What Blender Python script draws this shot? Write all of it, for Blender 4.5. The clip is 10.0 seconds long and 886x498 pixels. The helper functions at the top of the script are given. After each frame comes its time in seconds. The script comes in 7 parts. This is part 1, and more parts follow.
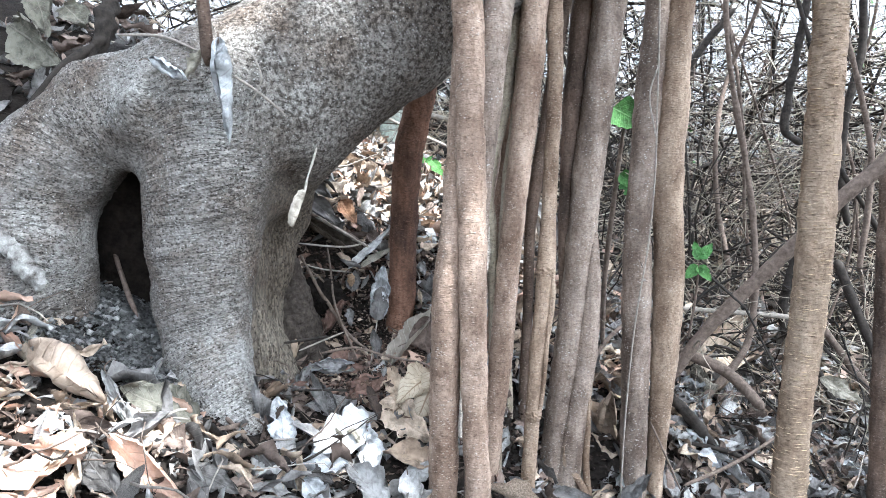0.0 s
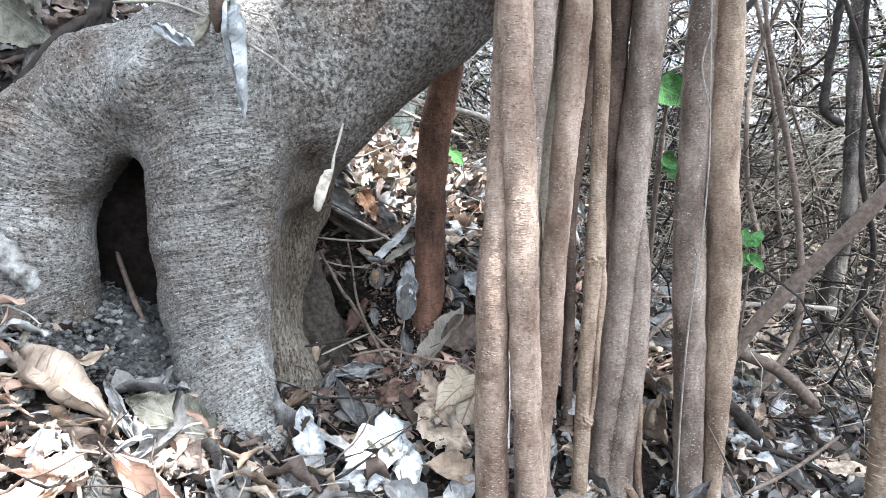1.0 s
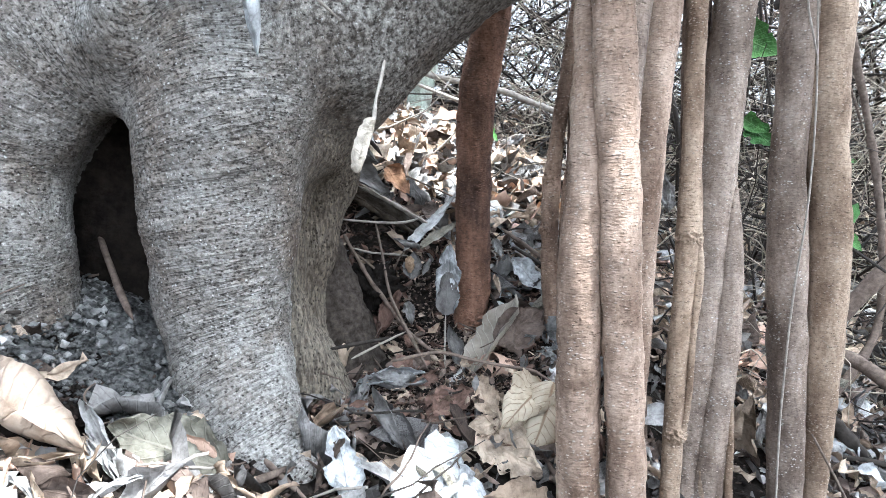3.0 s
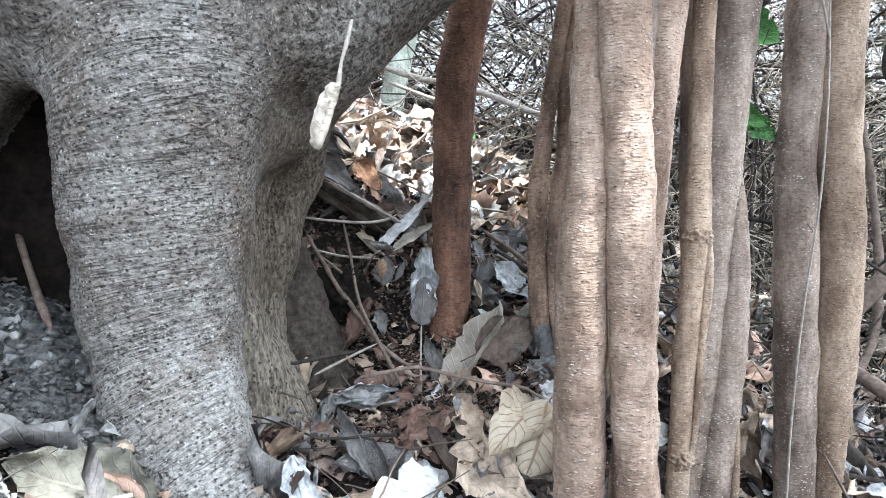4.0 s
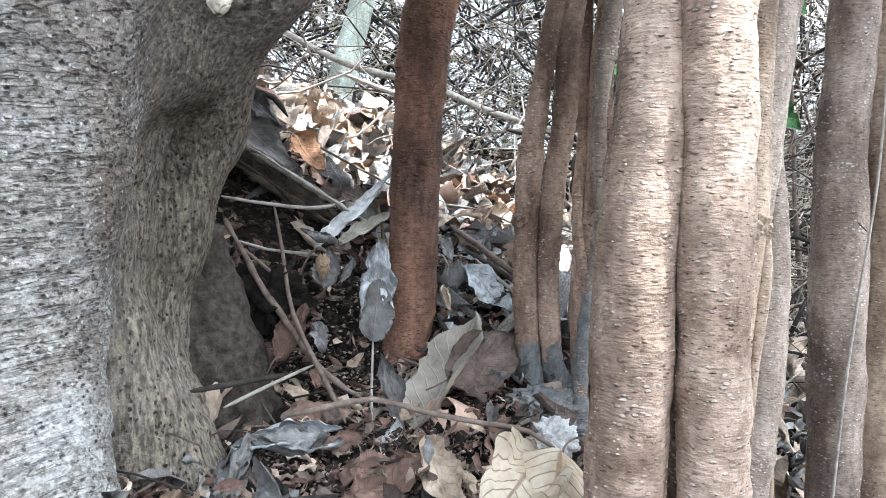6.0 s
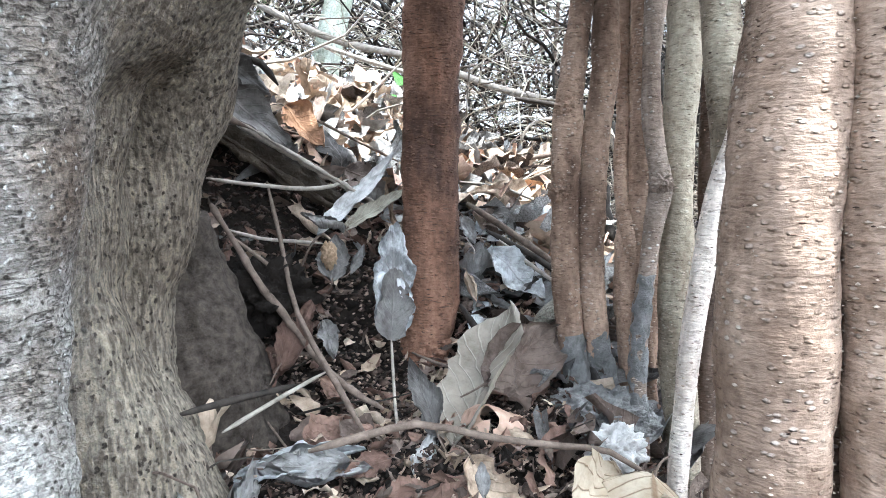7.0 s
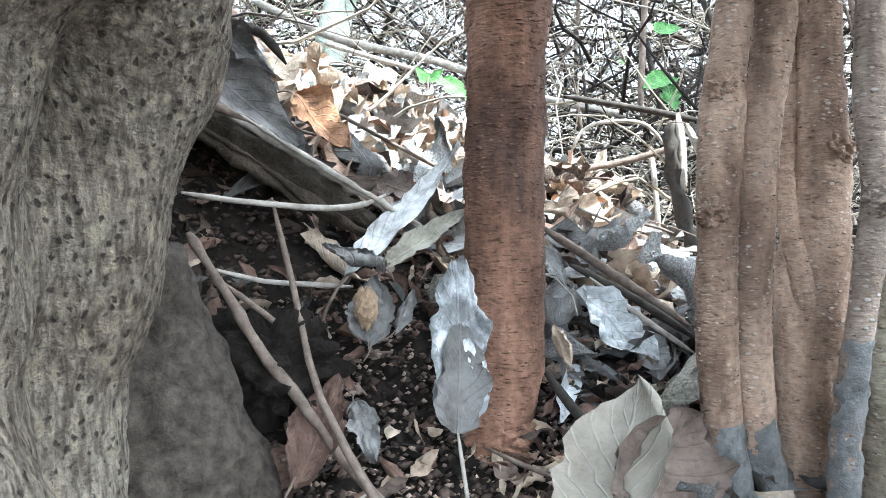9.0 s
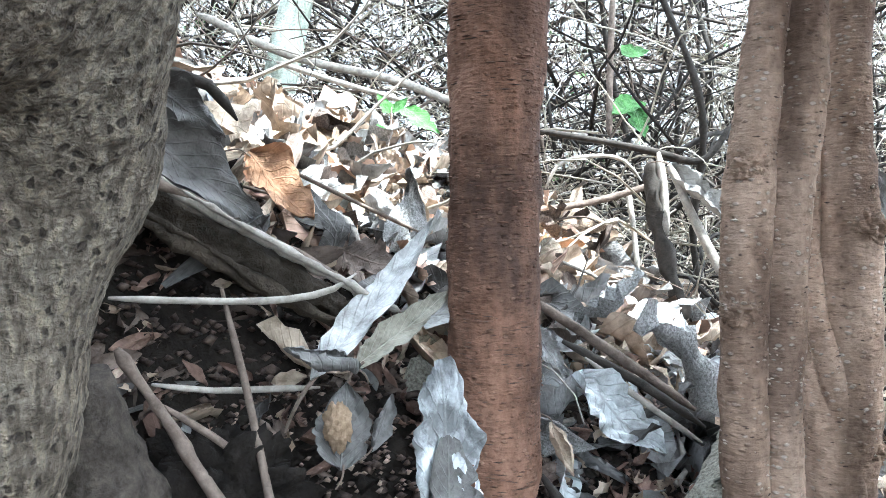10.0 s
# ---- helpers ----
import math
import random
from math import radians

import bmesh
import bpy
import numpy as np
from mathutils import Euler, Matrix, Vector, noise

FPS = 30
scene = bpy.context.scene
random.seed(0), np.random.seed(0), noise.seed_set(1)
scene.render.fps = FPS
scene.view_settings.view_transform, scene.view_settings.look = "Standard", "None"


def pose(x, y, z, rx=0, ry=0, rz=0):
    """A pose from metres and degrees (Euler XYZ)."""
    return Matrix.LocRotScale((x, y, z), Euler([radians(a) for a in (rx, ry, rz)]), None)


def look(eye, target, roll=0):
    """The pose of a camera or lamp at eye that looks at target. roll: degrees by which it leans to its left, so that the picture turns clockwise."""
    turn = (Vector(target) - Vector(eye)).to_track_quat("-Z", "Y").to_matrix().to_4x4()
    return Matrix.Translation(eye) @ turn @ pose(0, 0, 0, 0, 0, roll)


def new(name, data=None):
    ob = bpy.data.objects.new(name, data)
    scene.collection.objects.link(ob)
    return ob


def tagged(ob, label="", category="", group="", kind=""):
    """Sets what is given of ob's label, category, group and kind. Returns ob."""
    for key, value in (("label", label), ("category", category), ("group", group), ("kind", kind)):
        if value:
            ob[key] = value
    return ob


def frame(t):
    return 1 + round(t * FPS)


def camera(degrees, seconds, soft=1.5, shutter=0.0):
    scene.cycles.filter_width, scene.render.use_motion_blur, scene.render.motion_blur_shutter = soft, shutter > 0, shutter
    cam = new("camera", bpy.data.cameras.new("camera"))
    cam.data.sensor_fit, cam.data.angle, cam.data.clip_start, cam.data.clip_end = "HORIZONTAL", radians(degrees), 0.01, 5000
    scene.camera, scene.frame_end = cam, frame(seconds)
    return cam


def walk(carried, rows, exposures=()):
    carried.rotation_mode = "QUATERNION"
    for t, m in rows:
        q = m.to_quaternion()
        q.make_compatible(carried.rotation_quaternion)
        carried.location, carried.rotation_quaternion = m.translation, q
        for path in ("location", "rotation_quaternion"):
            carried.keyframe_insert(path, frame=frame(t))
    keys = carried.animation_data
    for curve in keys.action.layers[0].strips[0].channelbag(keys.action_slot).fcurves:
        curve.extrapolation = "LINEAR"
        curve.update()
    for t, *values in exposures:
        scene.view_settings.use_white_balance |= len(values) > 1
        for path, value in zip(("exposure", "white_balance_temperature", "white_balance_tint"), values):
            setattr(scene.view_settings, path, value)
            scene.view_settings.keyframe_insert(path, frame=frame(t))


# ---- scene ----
cam = camera(66.3, 10.0, soft=0.65)
METRES, EYE, TILT, LEAN, TURN = 1.2, 0.55, -7.0, 0.0, 0.0
ROWS = [
    (0.0, 0.0, 0.0, 0.0, -0.0, 0.0, -0.0),
    (0.5, -0.021, 0.0525, -0.0151, 0.97, 0.15, 0.59),
    (1.0, -0.052, 0.1054, -0.0203, 0.08, 0.36, 1.25),
    (1.5, -0.0676, 0.1445, -0.023, -0.41, 0.43, 1.91),
    (2.0, -0.0843, 0.1926, -0.0293, 0.17, 0.04, 2.33),
    (2.5, -0.1075, 0.2388, -0.036, 0.67, -0.33, 2.27),
    (4.0, -0.1227, 0.3823, -0.049, -2.13, 0.9, 2.16),
    (4.5, -0.1291, 0.4334, -0.0692, -3.54, 0.82, 2.46),
    (5.0, -0.1307, 0.4812, -0.0727, -5.05, 2.0, 1.88),
    (6.5, -0.1439, 0.6277, -0.0747, -8.25, 2.81, 1.48),
    (7.0, -0.1581, 0.6756, -0.0713, -8.36, 1.48, 3.19),
    (7.5, -0.1827, 0.7172, -0.0602, -7.15, 1.58, 2.47),
    (8.0, -0.1904, 0.7634, -0.07, -8.25, 1.4, 1.75),
    (8.5, -0.1897, 0.8174, -0.068, -8.56, 0.78, 2.91),
    (9.0, -0.1869, 0.8661, -0.0448, -9.23, 2.76, 3.36),
    (9.5, -0.1889, 0.899, -0.0055, -10.47, 3.29, 4.98),
    (10.0, -0.1891, 0.9237, 0.0071, -13.06, 2.79, 4.13),
]
walk(cam, [(t, pose(0, 0, EYE, TILT, LEAN, TURN) @ pose(METRES * x, METRES * y, METRES * z, 90 + pitch, roll, yaw)) for t, x, y, z, yaw, pitch, roll in ROWS],
     exposures=[(0.0, 3.0, 5480, 6), (2.5, 3.12, 5480, 6), (4.5, 3.15, 5480, 5), (6.5, 3.45, 5500, 5), (8.5, 3.96, 5450, 1), (10.0, 3.92, 5320, 0.5)])

# ---- sky and sun: bright overcast, filtered through the crowns of added, unseen trees ----
world = bpy.data.worlds.new("overcast_sky")
scene.world = world
world.use_nodes = True
wn, wl = world.node_tree.nodes, world.node_tree.links
sky = wn.new("ShaderNodeTexSky")
sky.sky_type, sky.sun_disc = "NISHITA", False
sky.sun_elevation, sky.sun_rotation = radians(61), radians(124.5)
sky.air_density, sky.dust_density, sky.ozone_density = 1.0, 4.0, 1.0
haze = wn.new("ShaderNodeHueSaturation")
haze.inputs["Saturation"].default_value = 0.25
wl.new(sky.outputs["Color"], haze.inputs["Color"])
wl.new(haze.outputs["Color"], wn["Background"].inputs["Color"])
wn["Background"].inputs["Strength"].default_value = 0.11
sun = new("sun", bpy.data.lights.new("sun", "SUN"))
sun.data.energy, sun.data.angle, sun.data.color = 2.4, radians(0.6), (1.0, 0.95, 0.88)
sun.matrix_world = look((1.6, 0.1, 3.7), (0, 1.2, 0.2))

# ---- materials ----
def nodes_of(name, rough=0.85):
    m = bpy.data.materials.new(name)
    m.use_nodes = True
    nt = m.node_tree
    b = nt.nodes["Principled BSDF"]
    b.inputs["Roughness"].default_value = rough
    b.inputs["Specular IOR Level"].default_value = 0.12
    return m, nt, b


def node(nt, kind, **inputs):
    n = nt.nodes.new(kind)
    for k, v in inputs.items():
        n.inputs[k.replace("_", " ")].default_value = v
    return n


def scaled(nt, source, sx, sy, sz):
    mp = nt.nodes.new("ShaderNodeMapping")
    mp.inputs["Scale"].default_value = (sx, sy, sz)
    nt.links.new(source, mp.inputs["Vector"])
    return mp.outputs["Vector"]


def ramp(nt, source, stops):
    r = nt.nodes.new("ShaderNodeValToRGB")
    e = r.color_ramp.elements
    while len(e) < len(stops):
        e.new(0.5)
    for el, (p, c) in zip(e, stops):
        el.position, el.color = p, (*c, 1) if len(c) == 3 else (c[0], c[0], c[0], 1)
    nt.links.new(source, r.inputs["Fac"])
    return r.outputs["Color"]


def mix(nt, fac, a, b, kind="MIX"):
    n = nt.nodes.new("ShaderNodeMix")
    n.data_type, n.blend_type = "RGBA", kind
    for sock, v in ((n.inputs[0], fac), (n.inputs[6], a), (n.inputs[7], b)):
        if isinstance(v, (int, float)):
            sock.default_value = v
        elif isinstance(v, tuple):
            sock.default_value = (*v, 1)
        else:
            nt.links.new(v, sock)
    return n.outputs[2]


def bumped(nt, b, layers):
    """Bump layers (height, strength, distance), chained."""
    last = None
    for h, s, d in layers:
        n = nt.nodes.new("ShaderNodeBump")
        n.inputs["Strength"].default_value, n.inputs["Distance"].default_value = s, d
        nt.links.new(h, n.inputs["Height"])
        if last:
            nt.links.new(last, n.inputs["Normal"])
        last = n.outputs["Normal"]
    nt.links.new(last, b.inputs["Normal"])


def stem_bark(name, light, dark, fleck, fleck_amount=0.5, wrinkle=0.5, streak=0.25):
    """Smooth young bark with horizontal corky marks, small pale lenticels and lichen stains."""
    m, nt, b = nodes_of(name, 0.8)
    co = nt.nodes.new("ShaderNodeTexCoord").outputs["Object"]
    big = node(nt, "ShaderNodeTexNoise", Scale=14.0, Detail=5.0, Roughness=0.6)
    nt.links.new(scaled(nt, co, 1, 1, 0.45), big.inputs["Vector"])
    fine = node(nt, "ShaderNodeTexNoise", Scale=160.0, Detail=6.0, Roughness=0.65)
    nt.links.new(scaled(nt, co, 1, 1, 1.2), fine.inputs["Vector"])
    base = ramp(nt, big.outputs["Fac"], ((0.38, dark), (0.60, light)))
    grain = ramp(nt, fine.outputs["Fac"], ((0.32, (0.62, 0.60, 0.58)), (0.5, (1, 1, 1)), (0.68, (1.25, 1.25, 1.25))))
    base = mix(nt, 0.85, base, grain, "MULTIPLY")
    spots = node(nt, "ShaderNodeTexVoronoi", Scale=135.0, Randomness=1.0)
    nt.links.new(scaled(nt, co, 1, 1, 1.7), spots.inputs["Vector"])
    dots = ramp(nt, spots.outputs["Distance"], ((0.16, (1, 1, 1)), (0.30, (0, 0, 0))))
    patch = node(nt, "ShaderNodeTexNoise", Scale=30.0, Detail=3.0)
    nt.links.new(co, patch.inputs["Vector"])
    gate = ramp(nt, patch.outputs["Fac"], ((0.45, (0, 0, 0)), (0.6, (1, 1, 1))))
    dotted = mix(nt, 1.0, dots, gate, "MULTIPLY")
    amt = mix(nt, 1.0, dotted, (fleck_amount,) * 3, "MULTIPLY")
    base = mix(nt, amt, base, fleck)
    rings = node(nt, "ShaderNodeTexNoise", Scale=75.0, Detail=4.0, Roughness=0.65)
    nt.links.new(scaled(nt, co, 1, 1, 3.4), rings.inputs["Vector"])
    cracks = ramp(nt, rings.outputs["Fac"], ((0.30, (0.30, 0.28, 0.27)), (0.37, (1, 1, 1))))
    base = mix(nt, wrinkle, base, cracks, "MULTIPLY")
    dash = node(nt, "ShaderNodeTexNoise", Scale=130.0, Detail=2.0, Roughness=0.5)
    nt.links.new(scaled(nt, co, 1, 1, 3.6), dash.inputs["Vector"])
    nick = ramp(nt, dash.outputs["Fac"], ((0.29, (0.25, 0.22, 0.2)), (0.36, (1, 1, 1)), (0.66, (1, 1, 1)), (0.74, (1.5, 1.47, 1.42))))
    base = mix(nt, 0.55, base, nick, "MULTIPLY")
    moss = node(nt, "ShaderNodeTexNoise", Scale=26.0, Detail=6.0, Roughness=0.7)
    nt.links.new(scaled(nt, co, 1, 1, 0.6), moss.inputs["Vector"])
    base = mix(nt, 0.75, base, ramp(nt, moss.outputs["Fac"], ((0.36, (0.62, 0.58, 0.55)), (0.5, (1, 1, 1)), (0.62, (1.18, 1.22, 1.25)))), "MULTIPLY")
    run = node(nt, "ShaderNodeTexNoise", Scale=120.0, Detail=4.0, Roughness=0.6)
    nt.links.new(scaled(nt, co, 1, 1, 0.09), run.inputs["Vector"])
    base = mix(nt, streak, base, ramp(nt, run.outputs["Fac"], ((0.36, (0.35, 0.33, 0.31)), (0.62, (1.5, 1.45, 1.4)))), "MULTIPLY")
    nt.links.new(base, b.inputs["Base Color"])
    bumped(nt, b, ((big.outputs["Fac"], 0.5, 0.006), (rings.outputs["Fac"], wrinkle * 0.6, 0.0015), (dots, 0.8, 0.0014), (dash.outputs["Fac"], 0.8, 0.0016), (fine.outputs["Fac"], 0.8, 0.0018)))
    return m


bark_pink = stem_bark("bark_pink_brown", (0.40, 0.295, 0.222), (0.20, 0.138, 0.10), (0.60, 0.53, 0.46), 0.45, 0.5, 0.12)
bark_tan = stem_bark("bark_tan", (0.38, 0.285, 0.205), (0.18, 0.125, 0.086), (0.58, 0.5, 0.41), 0.4, 0.5, 0.15)
bark_grey = stem_bark("bark_grey_brown", (0.335, 0.265, 0.212), (0.14, 0.106, 0.083), (0.60, 0.56, 0.51), 0.7, 0.5, 0.15)
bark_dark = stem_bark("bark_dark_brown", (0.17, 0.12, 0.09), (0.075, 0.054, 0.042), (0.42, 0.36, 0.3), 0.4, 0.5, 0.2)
bark_red = stem_bark("bark_red_brown", (0.225, 0.122, 0.08), (0.075, 0.044, 0.032), (0.36, 0.23, 0.16), 0.3, 0.35, 0.2)
bark_rust = stem_bark("bark_rusty", (0.41, 0.285, 0.205), (0.15, 0.098, 0.07), (0.56, 0.48, 0.41), 0.5, 0.4, 0.15)
bark_olive = stem_bark("bark_olive", (0.37, 0.32, 0.24), (0.18, 0.145, 0.105), (0.5, 0.46, 0.38), 0.4, 0.5, 0.15)
bark_sapling = stem_bark("bark_sapling", (0.31, 0.232, 0.165), (0.22, 0.162, 0.112), (0.6, 0.5, 0.38), 0.15, 0.35, 0.15)
# pale bark for one forked root: the sun on it is put into the colour
bark_pale = stem_bark("bark_sunlit_pale", (0.77, 0.698, 0.612), (0.588, 0.502, 0.43), (0.829, 0.779, 0.721), 0.3, 0.25)
bark_mottled = stem_bark("bark_mottled_dark", (0.16, 0.14, 0.12), (0.035, 0.028, 0.023), (0.5, 0.48, 0.44), 0.6, 0.6, 0.3)
bark_green = stem_bark("bark_pale_green", (0.496, 0.525, 0.439), (0.319, 0.348, 0.283), (0.593, 0.593, 0.535), 0.3, 0.3)


def root_bark():
    """Old grey root bark: fine creases round the root, corky grains, pale scuffs and brown stains; the rear roots are striped lengthwise and dotted."""
    m, nt, b = nodes_of("bark_old_root", 0.82)
    co = nt.nodes.new("ShaderNodeTexCoord").outputs["Object"]

    def attribute(name):
        n = nt.nodes.new("ShaderNodeAttribute")
        n.attribute_name = name
        return n.outputs["Fac"]

    along, rear, limb = attribute("along"), attribute("rear"), attribute("limb")

    def level(scale, tall, detail, rough, distort=0.0):
        n = node(nt, "ShaderNodeTexNoise", Scale=scale, Detail=detail, Roughness=rough, Distortion=distort)
        nt.links.new(scaled(nt, co, 1, 1, tall), n.inputs["Vector"])
        return n.outputs["Fac"]

    def round_root(wide, fine, detail, rough):
        """Noise drawn out round the root: slow across it, quick along it."""
        c = nt.nodes.new("ShaderNodeCombineXYZ")
        mul = nt.nodes.new("ShaderNodeMath")
        mul.operation = "MULTIPLY"
        nt.links.new(along, mul.inputs[0])
        mul.inputs[1].default_value = fine
        nt.links.new(mul.outputs[0], c.inputs["X"])
        add = nt.nodes.new("ShaderNodeVectorMath")
        nt.links.new(scaled(nt, co, wide, wide, wide), add.inputs[0])
        nt.links.new(c.outputs[0], add.inputs[1])
        n = node(nt, "ShaderNodeTexNoise", Scale=1.0, Detail=detail, Roughness=rough)
        nt.links.new(add.outputs[0], n.inputs["Vector"])
        return n.outputs["Fac"]

    def cells(scale, tall, lo, hi, share):
        v = node(nt, "ShaderNodeTexVoronoi", Scale=scale, Randomness=1.0)
        warp = nt.nodes.new("ShaderNodeVectorMath")
        nt.links.new(scaled(nt, co, 1, 1, tall), warp.inputs[0])
        nz = node(nt, "ShaderNodeTexNoise", Scale=scale * 1.6, Detail=2.0)
        nt.links.new(co, nz.inputs["Vector"])
        shift = nt.nodes.new("ShaderNodeVectorMath")
        shift.operation = "SCALE"
        nt.links.new(nz.outputs["Color"], shift.inputs[0])
        shift.inputs["Scale"].default_value = 0.8 / scale
        nt.links.new(shift.outputs[0], warp.inputs[1])
        nt.links.new(warp.outputs[0], v.inputs["Vector"])
        spot = ramp(nt, v.outputs["Distance"], ((lo, (1, 1, 1)), (hi, (0, 0, 0))))
        sep = nt.nodes.new("ShaderNodeSeparateColor")
        nt.links.new(v.outputs["Color"], sep.inputs[0])
        gate = ramp(nt, sep.outputs[0], ((share - 0.02, (1, 1, 1)), (share + 0.02, (0, 0, 0))))
        return mix(nt, 1.0, spot, gate, "MULTIPLY")

    big = level(5.0, 1.0, 6.0, 0.6)
    blotch = level(17.0, 1.0, 5.0, 0.65, 0.6)
    grain = level(175.0, 1.2, 4.0, 0.7, 0.2)
    fine = level(430.0, 1.2, 3.0, 0.7)
    crease = round_root(36.0, 170.0, 2.5, 0.55)
    thin = round_root(90.0, 420.0, 3.0, 0.6)
    pits = cells(170.0, 1.5, 0.16, 0.38, 0.58)
    flecks = cells(190.0, 1.0, 0.10, 0.32, 0.34)
    dots = cells(175.0, 0.8, 0.19, 0.31, 0.75)
    stripe = level(250.0, 0.22, 2.5, 0.55, 0.2)
    front = nt.nodes.new("ShaderNodeInvert")
    nt.links.new(rear, front.inputs["Color"])
    front = front.outputs[0]

    grey = ramp(nt, big, ((0.34, (0.17, 0.135, 0.108)), (0.47, (0.245, 0.222, 0.198)), (0.62, (0.34, 0.322, 0.295))))
    grey = mix(nt, 0.6, grey, ramp(nt, blotch, ((0.32, (0.55, 0.47, 0.41)), (0.5, (1, 1, 1)), (0.68, (1.28, 1.29, 1.3)))), "MULTIPLY")
    # creases get a dark line and lighter lip: relief shading put into the colour
    cut = ramp(nt, crease, ((0.455, (1, 1, 1)), (0.49, (0.24, 0.22, 0.205)), (0.515, (1.0, 1.0, 1.0)), (0.56, (1.25, 1.24, 1.22))))
    gate = ramp(nt, level(13.0, 1.0, 3.0, 0.6), ((0.38, (0.3, 0.3, 0.3)), (0.56, (1, 1, 1))))
    off_limb = nt.nodes.new("ShaderNodeInvert")
    nt.links.new(limb, off_limb.inputs["Color"])
    gate = mix(nt, 0.8, gate, off_limb.outputs[0], "MULTIPLY")
    grey = mix(nt, mix(nt, 1.0, gate, (0.85, 0.85, 0.85), "MULTIPLY"), grey, mix(nt, 1.0, grey, cut, "MULTIPLY"))
    grey = mix(nt, 0.45, grey, ramp(nt, thin, ((0.36, (0.5, 0.48, 0.46)), (0.5, (1, 1, 1)), (0.66, (1.3, 1.3, 1.3)))), "MULTIPLY")
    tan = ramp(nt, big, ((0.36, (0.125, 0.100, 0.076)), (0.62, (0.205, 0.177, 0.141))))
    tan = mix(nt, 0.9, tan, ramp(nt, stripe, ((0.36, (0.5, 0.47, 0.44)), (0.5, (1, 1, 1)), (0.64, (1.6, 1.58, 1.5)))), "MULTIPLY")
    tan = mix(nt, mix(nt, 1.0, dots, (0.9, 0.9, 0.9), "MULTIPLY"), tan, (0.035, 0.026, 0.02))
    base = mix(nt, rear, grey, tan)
    coarse = level(125.0, 1.0, 4.0, 0.65)
    base = mix(nt, mix(nt, 1.0, limb, (0.9, 0.9, 0.9), "MULTIPLY"), base, mix(nt, 1.0, base, ramp(nt, coarse, ((0.40, (0.3, 0.27, 0.24)), (0.5, (0.92, 0.91, 0.89)), (0.62, (1.35, 1.34, 1.3)))), "MULTIPLY"))
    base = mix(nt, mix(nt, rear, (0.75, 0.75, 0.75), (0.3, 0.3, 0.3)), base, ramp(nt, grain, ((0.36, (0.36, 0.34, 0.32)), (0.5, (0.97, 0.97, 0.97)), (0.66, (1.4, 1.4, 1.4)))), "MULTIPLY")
    marks = mix(nt, 1.0, flecks, front, "MULTIPLY")
    base = mix(nt, mix(nt, 1.0, marks, (0.8, 0.8, 0.8), "MULTIPLY"), base, (0.62, 0.60, 0.56))
    holes = mix(nt, 1.0, pits, front, "MULTIPLY")
    base = mix(nt, mix(nt, 1.0, holes, (0.85, 0.85, 0.85), "MULTIPLY"), base, (0.04, 0.032, 0.026))
    base = mix(nt, 0.5, base, ramp(nt, fine, ((0.3, (0.6, 0.6, 0.6)), (0.7, (1.35, 1.35, 1.35)))), "MULTIPLY")
    nt.links.new(base, b.inputs["Base Color"])
    sunk = nt.nodes.new("ShaderNodeInvert")
    nt.links.new(mix(nt, rear, holes, dots), sunk.inputs["Color"])
    groove = ramp(nt, crease, ((0.45, (0.6, 0.6, 0.6)), (0.49, (0, 0, 0)), (0.53, (1, 1, 1)), (0.62, (0.6, 0.6, 0.6))))
    groove = mix(nt, rear, mix(nt, gate, (0.6, 0.6, 0.6), groove), stripe)
    bumped(nt, b, ((big, 0.5, 0.012), (groove, 0.8, 0.003), (thin, 0.4, 0.001), (coarse, 0.6, 0.005), (grain, 1.0, 0.0048), (sunk.outputs[0], 0.9, 0.002), (marks, 0.8, 0.0015), (fine, 0.7, 0.0012)))
    return m


bark_root = root_bark()


